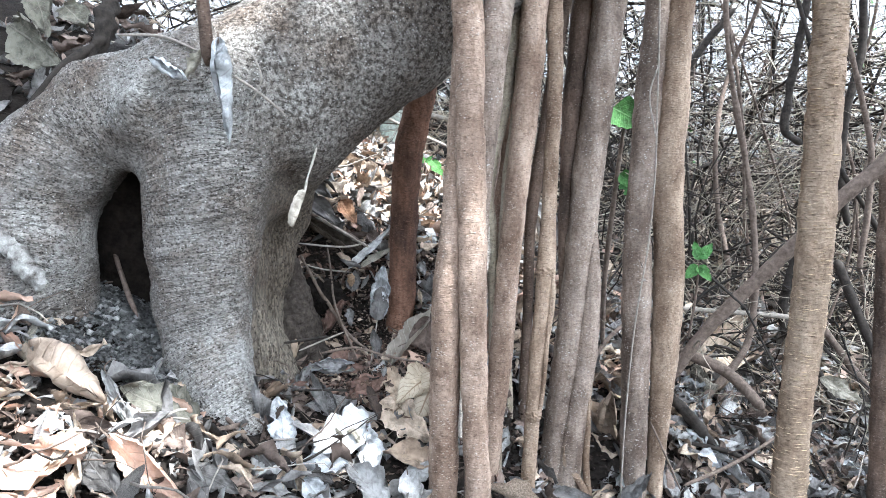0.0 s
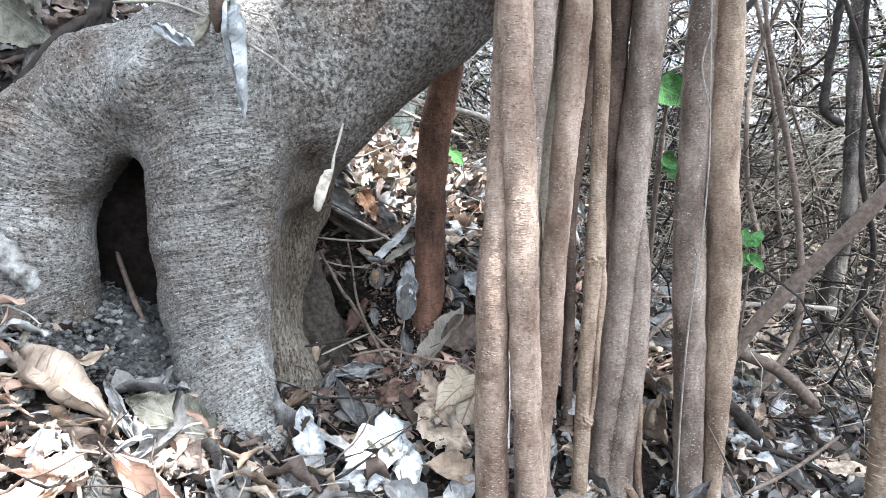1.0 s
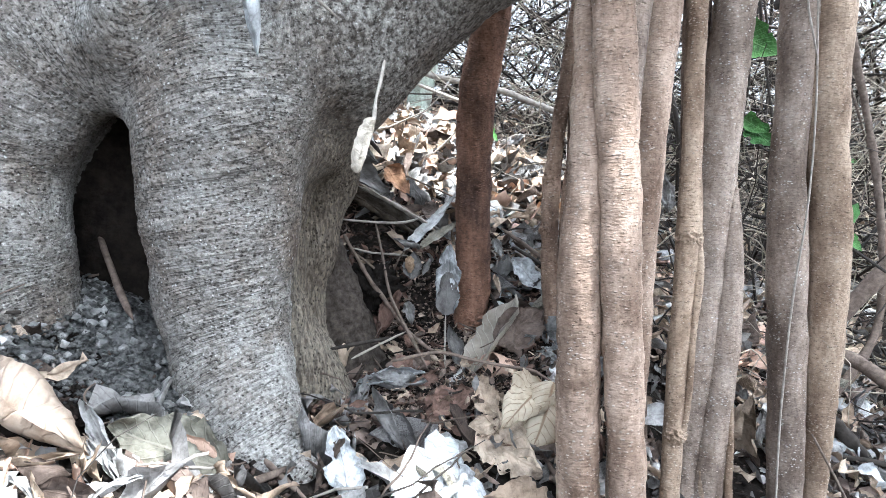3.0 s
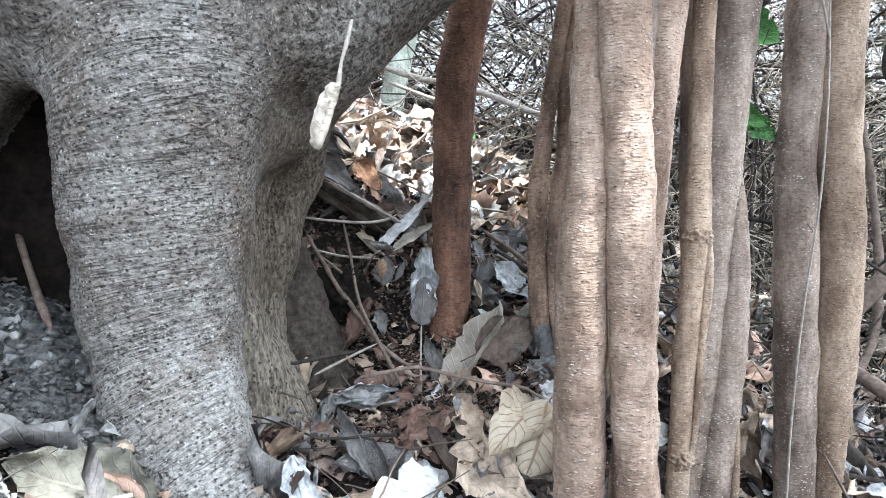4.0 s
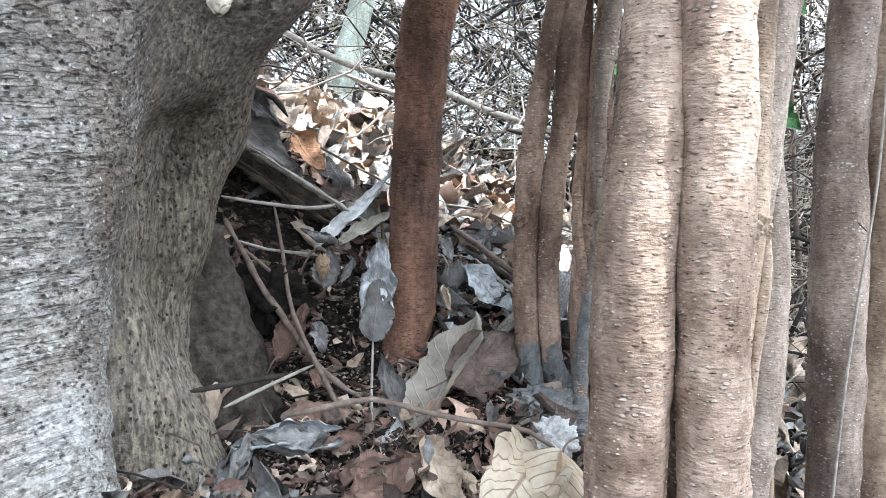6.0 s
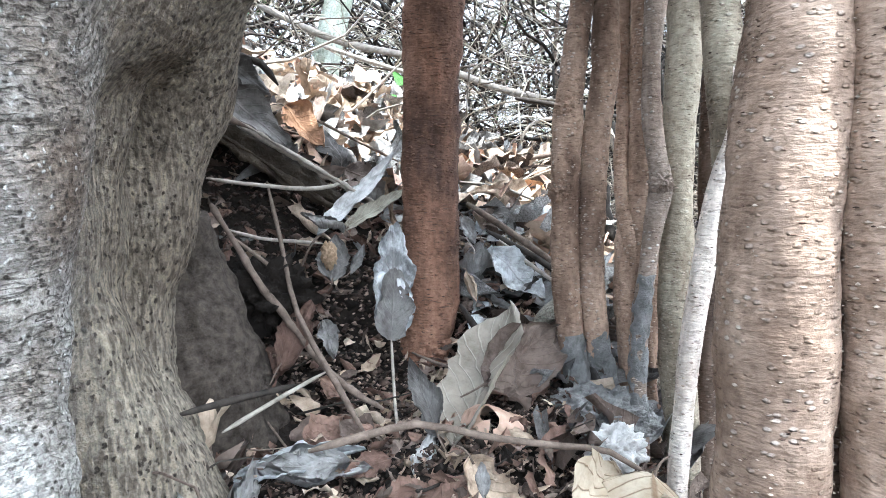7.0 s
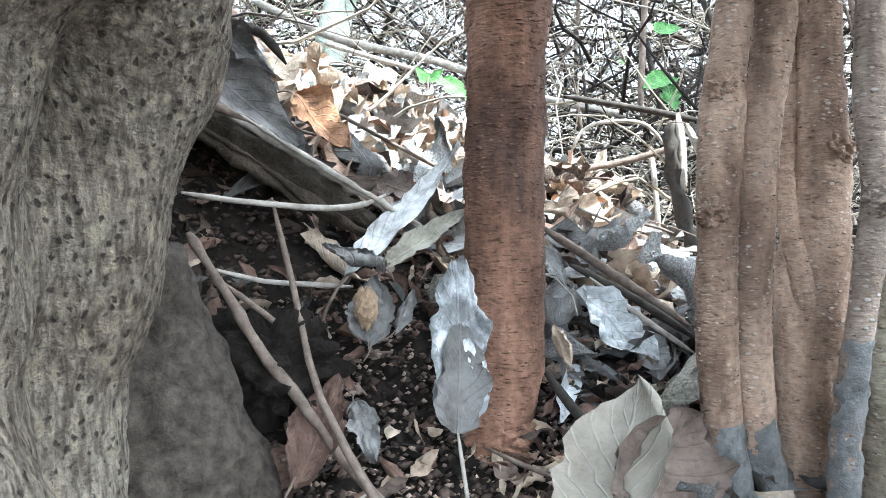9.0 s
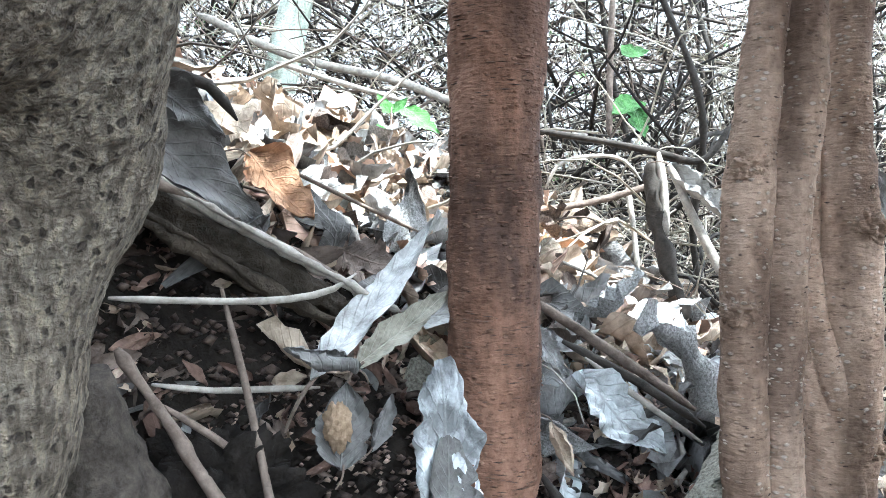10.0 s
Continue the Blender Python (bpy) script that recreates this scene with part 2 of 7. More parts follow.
def leaf_mat(name, light, dark, vein, rough=0.75, veined=0.28, blotch=45.0, stain=(0.26, 0.235, 0.21), steep=0.33, top=0.6):
    m, nt, b = nodes_of(name, rough)
    uv = nt.nodes.new("ShaderNodeUVMap").outputs["UV"]
    info = nt.nodes.new("ShaderNodeObjectInfo")
    isl = nt.nodes.new("ShaderNodeNewGeometry")
    co = nt.nodes.new("ShaderNodeTexCoord").outputs["Object"]
    add = nt.nodes.new("ShaderNodeMath")
    nt.links.new(info.outputs["Random"], add.inputs[0])
    nt.links.new(isl.outputs["Random Per Island"], add.inputs[1])
    half = nt.nodes.new("ShaderNodeMath")
    half.operation = "FRACT"
    nt.links.new(add.outputs[0], half.inputs[0])
    tone = ramp(nt, half.outputs[0], ((0.0, dark), (0.55, tuple((p + q) / 2 for p, q in zip(light, dark))), (1.0, light)))
    blot = node(nt, "ShaderNodeTexNoise", Scale=blotch, Detail=6.0, Roughness=0.65)
    nt.links.new(co, blot.inputs["Vector"])
    tone = mix(nt, 0.8, tone, ramp(nt, blot.outputs["Fac"], ((steep, stain), (top, (1.18, 1.16, 1.14)))), "MULTIPLY")
    # side veins as slanted bands either side of the midrib
    sep = nt.nodes.new("ShaderNodeSeparateXYZ")
    nt.links.new(uv, sep.inputs[0])
    ab = nt.nodes.new("ShaderNodeMath")
    ab.operation = "ABSOLUTE"
    nt.links.new(sep.outputs["Y"], ab.inputs[0])
    slant = nt.nodes.new("ShaderNodeMath")
    slant.operation = "MULTIPLY_ADD"
    nt.links.new(ab.outputs[0], slant.inputs[0])
    slant.inputs[1].default_value = -0.28
    nt.links.new(sep.outputs["X"], slant.inputs[2])
    wave = nt.nodes.new("ShaderNodeMath")
    wave.operation = "PINGPONG"
    nt.links.new(slant.outputs[0], wave.inputs[0])
    wave.inputs[1].default_value = 0.055
    side = ramp(nt, wave.outputs[0], ((0.0, (1, 1, 1)), (0.009, (0, 0, 0))))
    rib = ramp(nt, ab.outputs[0], ((0.02, (1, 1, 1)), (0.06, (0, 0, 0))))
    veins = mix(nt, 1.0, side, rib, "LIGHTEN")
    tone = mix(nt, mix(nt, 1.0, veins, (veined, veined, veined), "MULTIPLY"), tone, vein)
    nt.links.new(tone, b.inputs["Base Color"])
    bumped(nt, b, ((veins, 0.6, 0.0015), (wave.outputs[0], 0.4, 0.004), (blot.outputs["Fac"], 0.9, 0.006)))
    b.inputs["Transmission Weight"].default_value = 0.0
    b.inputs["Subsurface Weight"].default_value = 0.0
    return m


leaf_tan = leaf_mat("dry_leaf_tan", (0.60, 0.49, 0.38), (0.34, 0.255, 0.185), (0.38, 0.28, 0.19))
leaf_pale = leaf_mat("dry_leaf_pale_grey", (0.54, 0.53, 0.51), (0.24, 0.23, 0.22), (0.30, 0.275, 0.25))
leaf_white = leaf_mat("dry_leaf_bleached", (0.60, 0.61, 0.61), (0.42, 0.43, 0.43), (0.30, 0.285, 0.27), veined=0.4, blotch=38.0, stain=(0.38, 0.36, 0.34), steep=0.38, top=0.58)
leaf_grey = leaf_mat("dry_leaf_grey", (0.30, 0.285, 0.27), (0.085, 0.078, 0.072), (0.24, 0.22, 0.2))
leaf_brown = leaf_mat("dry_leaf_brown", (0.26, 0.20, 0.165), (0.075, 0.056, 0.046), (0.16, 0.115, 0.09))
leaf_russet = leaf_mat("dry_leaf_russet", (0.27, 0.175, 0.135), (0.11, 0.068, 0.053), (0.2, 0.13, 0.1))
leaf_olive = leaf_mat("dry_leaf_olive_grey", (0.38, 0.355, 0.29), (0.27, 0.245, 0.195), (0.6, 0.55, 0.45))
leaf_orange = leaf_mat("dry_leaf_orange", (0.52, 0.33, 0.20), (0.36, 0.20, 0.12), (0.3, 0.17, 0.1))
leaf_peach = leaf_mat("dry_leaf_peach", (0.60, 0.43, 0.335), (0.46, 0.32, 0.245), (0.42, 0.28, 0.2), veined=0.35, blotch=28.0, stain=(0.55, 0.48, 0.42))
leaf_yellow = leaf_mat("dry_leaf_yellow_tan", (0.44, 0.385, 0.30), (0.35, 0.29, 0.215), (0.15, 0.085, 0.045), veined=0.7, blotch=22.0, stain=(0.45, 0.34, 0.22))
leaf_dun = leaf_mat("dry_leaf_dun", (0.32, 0.29, 0.245), (0.25, 0.22, 0.18), (0.6, 0.55, 0.46), veined=0.3, blotch=22.0, stain=(0.6, 0.55, 0.5))
leaf_skeletal = leaf_mat("leaf_half_bleached", (0.46, 0.47, 0.47), (0.42, 0.42, 0.42), (0.3, 0.28, 0.26), veined=0.3, blotch=30.0, stain=(0.25, 0.235, 0.22), steep=0.44, top=0.60)
# the olive leaf with shade put into its colour, for leaves lying in shadow
leaf_olive_shaded = leaf_mat("dry_leaf_olive_shaded", (0.21, 0.20, 0.16), (0.15, 0.14, 0.11), (0.3, 0.27, 0.22), veined=0.35)
leaf_ribbed = leaf_mat("dry_leaf_ribbed", (0.46, 0.375, 0.30), (0.36, 0.285, 0.22), (0.2, 0.14, 0.1), veined=0.35, blotch=30.0, stain=(0.5, 0.44, 0.38))
leaf_green = leaf_mat("leaf_green", (0.085, 0.20, 0.05), (0.05, 0.13, 0.035), (0.17, 0.28, 0.12), 0.5)


def plain(name, light, dark, scale=60.0, rough=0.9, depth=0.003):
    m, nt, b = nodes_of(name, rough)
    co = nt.nodes.new("ShaderNodeTexCoord").outputs["Object"]
    isl = nt.nodes.new("ShaderNodeNewGeometry").outputs["Random Per Island"]
    n1 = node(nt, "ShaderNodeTexNoise", Scale=scale, Detail=7.0, Roughness=0.7)
    nt.links.new(co, n1.inputs["Vector"])
    tone = ramp(nt, n1.outputs["Fac"], ((0.32, dark), (0.68, light)))
    tone = mix(nt, 0.7, tone, ramp(nt, isl, ((0.0, (0.45, 0.45, 0.45)), (1.0, (1.4, 1.38, 1.35)))), "MULTIPLY")
    nt.links.new(tone, b.inputs["Base Color"])
    bumped(nt, b, ((n1.outputs["Fac"], 0.8, depth),))
    return m


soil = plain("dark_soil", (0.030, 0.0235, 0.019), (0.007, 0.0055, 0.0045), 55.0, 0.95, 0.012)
crumb_mat = plain("soil_crumbs", (0.125, 0.088, 0.07), (0.016, 0.012, 0.01), 90.0)
grit_mat = plain("pale_grit", (0.44, 0.33, 0.26), (0.17, 0.122, 0.095), 120.0)
mud_mat = plain("grey_mud", (0.37, 0.36, 0.345), (0.15, 0.145, 0.138), 80.0, 0.95, 0.012)
twig_pale = plain("twig_pale_grey", (0.43, 0.385, 0.33), (0.19, 0.165, 0.14), 90.0)
twig_straw = plain("twig_straw", (0.50, 0.44, 0.35), (0.24, 0.205, 0.16), 60.0)
twig_brown = plain("twig_brown", (0.21, 0.162, 0.13), (0.075, 0.056, 0.045), 80.0)
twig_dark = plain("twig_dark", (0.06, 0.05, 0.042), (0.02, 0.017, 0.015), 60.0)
rotten = plain("rotten_wood", (0.10, 0.078, 0.058), (0.022, 0.017, 0.013), 38.0, 0.95, 0.02)
chalk = plain("white_fungus", (0.82, 0.80, 0.76), (0.58, 0.55, 0.52), 70.0, 0.9, 0.005)
frass = plain("orange_frass", (0.46, 0.33, 0.22), (0.25, 0.165, 0.1), 260.0)
lenticel_pale = plain("lenticel_pale", (0.46, 0.385, 0.315), (0.27, 0.21, 0.165), 200.0)
lenticel_dark = plain("lenticel_dark", (0.12, 0.075, 0.055), (0.05, 0.032, 0.025), 200.0)
lenticel_rust = plain("lenticel_rust", (0.19, 0.105, 0.075), (0.09, 0.05, 0.036), 200.0)
lenticel_straw = plain("lenticel_straw", (0.60, 0.47, 0.31), (0.40, 0.29, 0.18), 200.0)
lenticel_tan = plain("lenticel_tan", (0.42, 0.29, 0.21), (0.24, 0.15, 0.1), 200.0)
leaf_cream = leaf_mat("dry_leaf_cream", (0.58, 0.52, 0.43), (0.48, 0.42, 0.34), (0.6, 0.5, 0.4))
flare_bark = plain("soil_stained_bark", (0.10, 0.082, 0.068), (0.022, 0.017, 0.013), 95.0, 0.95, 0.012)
heap_mat = plain("grey_soil", (0.19, 0.186, 0.178), (0.022, 0.021, 0.02), 110.0, 0.95, 0.01)
bleached = plain("bleached_wood", (0.56, 0.54, 0.50), (0.07, 0.058, 0.048), 48.0, 0.95, 0.014)

# ---- building helpers ----
def link_bm(name, bm, material, parent=None, smooth=True):
    me = bpy.data.meshes.new(name)
    bm.to_mesh(me)
    bm.free()
    me.materials.append(material)
    if smooth:
        me.polygons.foreach_set("use_smooth", [True] * len(me.polygons))
    ob = new(name, me)
    ob.parent = parent
    return ob


def part(name, bm, material, parent, label=""):
    return tagged(link_bm(name, bm, material, parent), label)


def catmull(pts, step):
    """Resample a chain of (x, y, z, r) smoothly, about every step metres, with tangents by chord length."""
    p = np.array(pts, float)
    d = np.maximum(np.linalg.norm(np.diff(p[:, :3], axis=0), axis=1), 1e-5)
    slope = np.diff(p, axis=0) / d[:, None]
    tan = np.vstack([slope[:1], (slope[:-1] * d[1:, None] + slope[1:] * d[:-1, None]) / (d[1:] + d[:-1])[:, None], slope[-1:]])
    out = []
    for i in range(len(p) - 1):
        n = max(1, int(d[i] / step))
        for k in range(n):
            u = k / n
            out.append((2 * u ** 3 - 3 * u * u + 1) * p[i] + (u ** 3 - 2 * u * u + u) * d[i] * tan[i]
                       + (3 * u * u - 2 * u ** 3) * p[i + 1] + (u ** 3 - u * u) * d[i] * tan[i + 1])
    out.append(p[-1])
    return np.array(out)


def add_tube(verts, faces, path, sides, rough=0.0, seed=0.0, oval=0.0):
    """Append a capped tube along path (n x 4) to the lists."""
    base, n = len(verts), len(path)
    up = Vector((0.3, 1, 0.2))
    for i, (x, y, z, r) in enumerate(path):
        d = Vector(path[min(i + 1, n - 1)][:3]) - Vector(path[max(i - 1, 0)][:3])
        d.normalize()
        u = d.cross(up).normalized()
        v = d.cross(u)
        for k in range(sides):
            a = 2 * math.pi * k / sides
            rr = r * (1 + oval * math.cos(2 * a + 9 * seed))
            q = Vector((x, y, z)) + (u * math.cos(a) + v * math.sin(a)) * rr
            if rough:
                q += (q - Vector((x, y, z))) * rough * (noise.noise(q * 22 + Vector((seed, seed, 0))) + 0.5 * noise.noise(q * 70))
            verts.append(q)
        if i:
            for k in range(sides):
                k2 = (k + 1) % sides
                a, b = base + (i - 1) * sides, base + i * sides
                faces.append((a + k, a + k2, b + k2, b + k))
    faces.append(tuple(base + k for k in reversed(range(sides))))
    faces.append(tuple(base + (n - 1) * sides + k for k in range(sides)))


def lattice_noise(p, seed=0):
    """Smooth value noise, -1 to 1, at points p (n x 3)."""
    q = np.floor(p).astype(np.int64)
    f = p - q
    f = f * f * (3 - 2 * f)
    out = np.zeros(len(p))
    for i in (0, 1):
        for j in (0, 1):
            for k in (0, 1):
                h = (q[:, 0] + i) * 374761393 + (q[:, 1] + j) * 668265263 + (q[:, 2] + k) * 2147483647 + seed * 974634777
                h = (h ^ (h >> 13)) * 1274126177
                h = ((h ^ (h >> 16)) & 0xFFFF) / 32767.5 - 1
                out += h * np.where(i, f[:, 0], 1 - f[:, 0]) * np.where(j, f[:, 1], 1 - f[:, 1]) * np.where(k, f[:, 2], 1 - f[:, 2])
    return out


def roughen(me, layers):
    """Push the vertices of a mesh along their normals by layers of (frequency, height stretch, amount, kind)."""
    n = len(me.vertices)
    co, no = np.empty(n * 3), np.empty(n * 3)
    me.vertices.foreach_get("co", co)
    me.vertices.foreach_get("normal", no)
    co, no = co.reshape(-1, 3), no.reshape(-1, 3)
    push = np.zeros(n)
    for s, (freq, tall, amount, kind) in enumerate(layers):
        v = lattice_noise(co * np.array([freq, freq, freq * tall]) + 31.7, s + 1)
        push += amount * (v if kind == "bump" else 0.4 - np.minimum(np.abs(v) * 3, 1) if kind == "groove" else -np.clip(-v - 0.35, 0, 0.3) * 3.3)
    me.vertices.foreach_set("co", (co + no * push[:, None]).ravel())
    me.update()


def mesh_ob(name, verts, faces, material, parent=None, smooth=True):
    me = bpy.data.meshes.new(name)
    me.from_pydata([tuple(v) for v in verts], [], faces)
    me.materials.append(material)
    if smooth:
        me.polygons.foreach_set("use_smooth", [True] * len(me.polygons))
    me.update()
    ob = new(name, me)
    ob.parent = parent
    return ob


def stick(name, pts, material, label="", category="stick", sides=8, rough=0.15, group="", step=0.015, parent=None, crag=0.0):
    verts, faces = [], []
    path = catmull(pts, step)
    path[0, 3] *= 0.45
    path[-1, 3] *= 0.35
    add_tube(verts, faces, path, sides, rough, random.random() * 9)
    ob = mesh_ob(name, verts, faces, material, parent)
    if crag:
        roughen(ob.data, ((45, 0.5, crag, "groove"), (110, 1.0, crag * 0.7, "bump"), (230, 1.0, crag * 0.4, "bump")))
    if parent is None:
        tagged(ob, label, category, group)
    return ob


def leaf_geo(length, width, curl, fold, wave, seed, nu=12, nv=8, roll=0.0, point=0.75, crumple=0.07, holes=0.0, blunt=0.8):
    """A dead leaf from its base (origin) along +x: curl bends it along its length, fold across, roll turns the edges in; crumple creases it all over."""
    rnd = random.Random(seed)
    ph = [rnd.random() * 6.28 for _ in range(4)]
    off = Vector((rnd.random() * 40, rnd.random() * 40, rnd.random() * 40))
    verts, faces, uvs = [], [], []
    ang, x, z = -curl * 0.4, 0.0, 0.0
    for i in range(nu + 1):
        u = i / nu
        if i:
            ang += curl / nu * (0.6 + 0.8 * u)
            x += math.cos(ang) * length / nu
            z += math.sin(ang) * length / nu
        bow = 0.06 * length * math.sin(2.6 * u + ph[0]) * width
        for j in range(nv + 1):
            v = 2 * j / nv - 1
            half = width * length / 2 * (math.sin(math.pi * min(1, u ** point * 0.985 + 0.012))) ** blunt
            half *= 1 + 0.28 * noise.noise(off + Vector((u * 5.5, 3 if v > 0 else -3, 0))) + 0.13 * noise.noise(off + Vector((u * 17, 9 if v > 0 else -9, 0))) + 0.06 * noise.noise(off + Vector((u * 43, 5 if v > 0 else -5, 0)))
            half *= 1 - 0.9 * max(0.0, noise.noise(off + Vector((u * 8.0, 21 if v > 0 else -21, 0))) - 0.22) * abs(v)
            a = fold * abs(v) + roll * v * v * (1.2 if v > 0 else 0.8)
            y = half * v * math.cos(a * 0.8) + bow
            h = half * abs(v) * math.sin(a) + wave * length * (abs(v) ** 1.5) * math.sin(7 * u + 2.5 * v + ph[1]) * 0.5
            h += wave * length * 0.25 * math.sin(13 * u + ph[2]) * v
            c = off + Vector((u * 3.2, v * 1.5, 0))
            h += crumple * length * (noise.noise(c) + 0.9 * (abs(noise.noise(c * 2.3)) - 0.25) + 0.35 * (abs(noise.noise(c * 5.5)) - 0.25)) * (0.35 + 0.65 * abs(v))
            verts.append((x - math.sin(ang) * h, y, z + math.cos(ang) * h))
            uvs.append((u, v))
    for i in range(nu):
        for j in range(nv):
            a = i * (nv + 1) + j
            if holes and noise.noise(off + Vector((i / nu * 7, j / nv * 4, 7))) > 0.66 - holes:
                continue
            faces.append((a, a + nv + 1, a + nv + 2, a + 1))
    return verts, faces, uvs


def leaf_mesh(name, material, *args, **kw):
    verts, faces, uvs = leaf_geo(*args, **kw)
    me = bpy.data.meshes.new(name)
    me.from_pydata(verts, [], faces)
    lay = me.uv_layers.new(name="UVMap")
    idx = np.empty(len(me.loops), int)
    me.loops.foreach_get("vertex_index", idx)
    lay.data.foreach_set("uv", np.array(uvs, float)[idx].ravel())
    me.polygons.foreach_set("use_smooth", [True] * len(me.polygons))
    me.materials.append(material)
    return me


def stalk_mesh(length, share, bend, material):
    """The stalk of a leaf of that length: a thin bent tube running back from the blade's base."""
    n = 6
    path = np.array([(-share * length * i / n + 0.06 * length * (i == 0), bend * share * length * (i / n) ** 2, -0.5 * share * length * (i / n) ** 2 - 0.006 * length, (0.008 - 0.003 * i / n) * length + 0.0003) for i in range(n + 1)])
    verts, faces = [], []
    add_tube(verts, faces, path, 5)
    me = bpy.data.meshes.new("stalk")
    me.from_pydata([tuple(v) for v in verts], [], faces)
    me.materials.append(material)
    return me


def leaf_pose(base, tip, normal):
    """Local x from base to tip, local z as near to normal as may be."""
    b = Vector(base)
    x = (Vector(tip) - b).normalized()
    y = Vector(normal).cross(x).normalized()
    z = x.cross(y)
    m = Matrix((x, y, z)).transposed().to_4x4()
    m.translation = b
    return m


PLACED = []


def covers_placed(x, y, margin=0.9):
    """True where one of the leaves set singly lies."""
    return any((x - px) ** 2 + (y - py) ** 2 < (margin * r) ** 2 for px, py, r in PLACED)


def dry_leaf(base, tip, normal, material, label, width=0.5, curl=0.6, fold=0.3, wave=0.08, roll=0.0, stalk=0.2, point=0.75, name="dry_leaf", category="dry leaf", group="fallen leaves", seed=None, crumple=0.17, holes=0.0, blunt=0.8):
    length = (Vector(tip) - Vector(base)).length * (1 + 0.04 * curl * curl)
    me = leaf_mesh(name, material, length, width, curl, fold, wave, seed if seed is not None else int(abs(base[0] * 7919 + base[1] * 104729 + base[2] * 31) * 100), 52 if holes else 24, 30 if holes else 14, roll, point, crumple, holes, blunt)
    ob = new(name, me)
    ob.matrix_world = leaf_pose(base, tip, normal)
    PLACED.append(((base[0] + tip[0]) / 2, (base[1] + tip[1]) / 2, length / 2))
    if stalk:
        st = new("stalk", stalk_mesh(length, stalk, random.uniform(-0.6, 0.6), twig_brown))
        st.parent = ob
    return tagged(ob, label, category, group)


def lump(name, centre, size, material, seed, rough=0.35, parent=None, freq=3.0, level=3):
    """A knobbly clod: an icosphere pushed in and out by noise."""
    bm = bmesh.new()
    bmesh.ops.create_icosphere(bm, subdivisions=level, radius=1.0)
    for v in bm.verts:
        n = noise.noise(v.co * freq * 0.5 + Vector((seed, 0, 0))) + 0.6 * noise.noise(v.co * freq * 1.6 + Vector((0, seed, 0)))
        q = v.co * (1 + rough * n)
        v.co = Vector(centre) + Vector((q.x * size[0], q.y * size[1], q.z * size[2]))
    return link_bm(name, bm, material, parent)


def grains(name, label, material, count, seed, box, size, category="soil", where=None, lift=0.004):
    """Loose crumbs strewn on the ground, joined into one heap."""
    rnd = random.Random(seed)
    verts, faces = [], []
    xs = np.array([rnd.uniform(box[0], box[1]) for _ in range(count)])
    ys = np.array([rnd.uniform(box[2], box[3]) for _ in range(count)])
    for x, y, z in zip(xs, ys, ground_z(xs, ys)):
        if where and not where(x, y):
            continue
        s = rnd.uniform(*size)
        b = len(verts)
        for d in ((1, 0, 0), (-1, 0, 0), (0, 1, 0), (0, -1, 0), (0, 0, 1), (0, 0, -1)):
            verts.append((x + (d[0] + rnd.uniform(-0.4, 0.4)) * s, y + (d[1] + rnd.uniform(-0.4, 0.4)) * s, z + lift + (d[2] * 0.7 + rnd.uniform(-0.3, 0.3)) * s))
        faces += [(b + i, b + j, b + k) for i, j, k in ((0, 2, 4), (2, 1, 4), (1, 3, 4), (3, 0, 4), (2, 0, 5), (1, 2, 5), (3, 1, 5), (0, 3, 5))]
    return tagged(mesh_ob(name, verts, faces, material), label, category, kind="stuff")

# ---- the ground: a hillside that rises behind and to one side ----
GROUND = np.array([
    (-0.90, 1.62, 0.82), (-0.86, 1.40, 0.60), (-0.58, 1.62, 0.66), (-0.60, 1.34, 0.30),
    (-0.51, 0.80, 0.15), (-0.54, 0.95, 0.22), (-0.62, 1.06, 0.27), (-0.40, 1.00, 0.15), (-0.30, 0.88, 0.09),
    (-0.16, 1.00, 0.02), (-0.27, 1.11, 0.09), (-0.19, 1.11, 0.05), (-0.31, 1.25, 0.13), (-0.12, 1.33, 0.14),
    (0.00, 1.33, 0.13), (-0.12, 1.50, 0.150), (-0.32, 1.44, 0.15), (0.02, 1.05, -0.05), (0.13, 1.20, -0.09),
    (0.25, 1.42, -0.16), (0.44, 1.42, -0.18), (0.12, 1.42, 0.10), (0.02, 1.57, 0.23), (0.13, 1.75, 0.27),
    (0.14, 2.05, 0.39), (-0.26, 1.62, 0.40), (-0.29, 2.67, 0.63), (-0.20, 1.92, 0.465), (-0.13, 1.93, 0.43), (-0.21, 2.24, 0.565), (-0.09, 2.33, 0.53), (-0.15, 2.44, 0.56),
    (-0.23, 2.86, 0.64), (-0.24, 1.76, 0.45), (-0.36, 1.92, 0.55), (-0.45, 2.30, 0.65), (0.06, 1.87, 0.325), (0.17, 2.10, 0.36), (0.45, 1.90, 0.10), (0.81, 1.80, -0.17), (1.06, 2.40, -0.11), (0.94, 1.40, -0.25)])


def spline_kernel(a, b):
    d2 = ((a[:, None, :] - b[None, :, :]) ** 2).sum(2) + 1e-9
    return 0.5 * d2 * np.log(d2)


_n = len(GROUND)
_A = np.zeros((_n + 3, _n + 3))
_A[:_n, :_n] = spline_kernel(GROUND[:, :2], GROUND[:, :2]) + 0.004 * np.eye(_n)
_A[:_n, _n:] = np.c_[np.ones(_n), GROUND[:, :2]]
_A[_n:, :_n] = _A[:_n, _n:].T
_W = np.linalg.solve(_A, np.r_[GROUND[:, 2], np.zeros(3)])
_P = np.linalg.lstsq(np.c_[np.ones(_n), GROUND[:, :2]], GROUND[:, 2], rcond=None)[0]


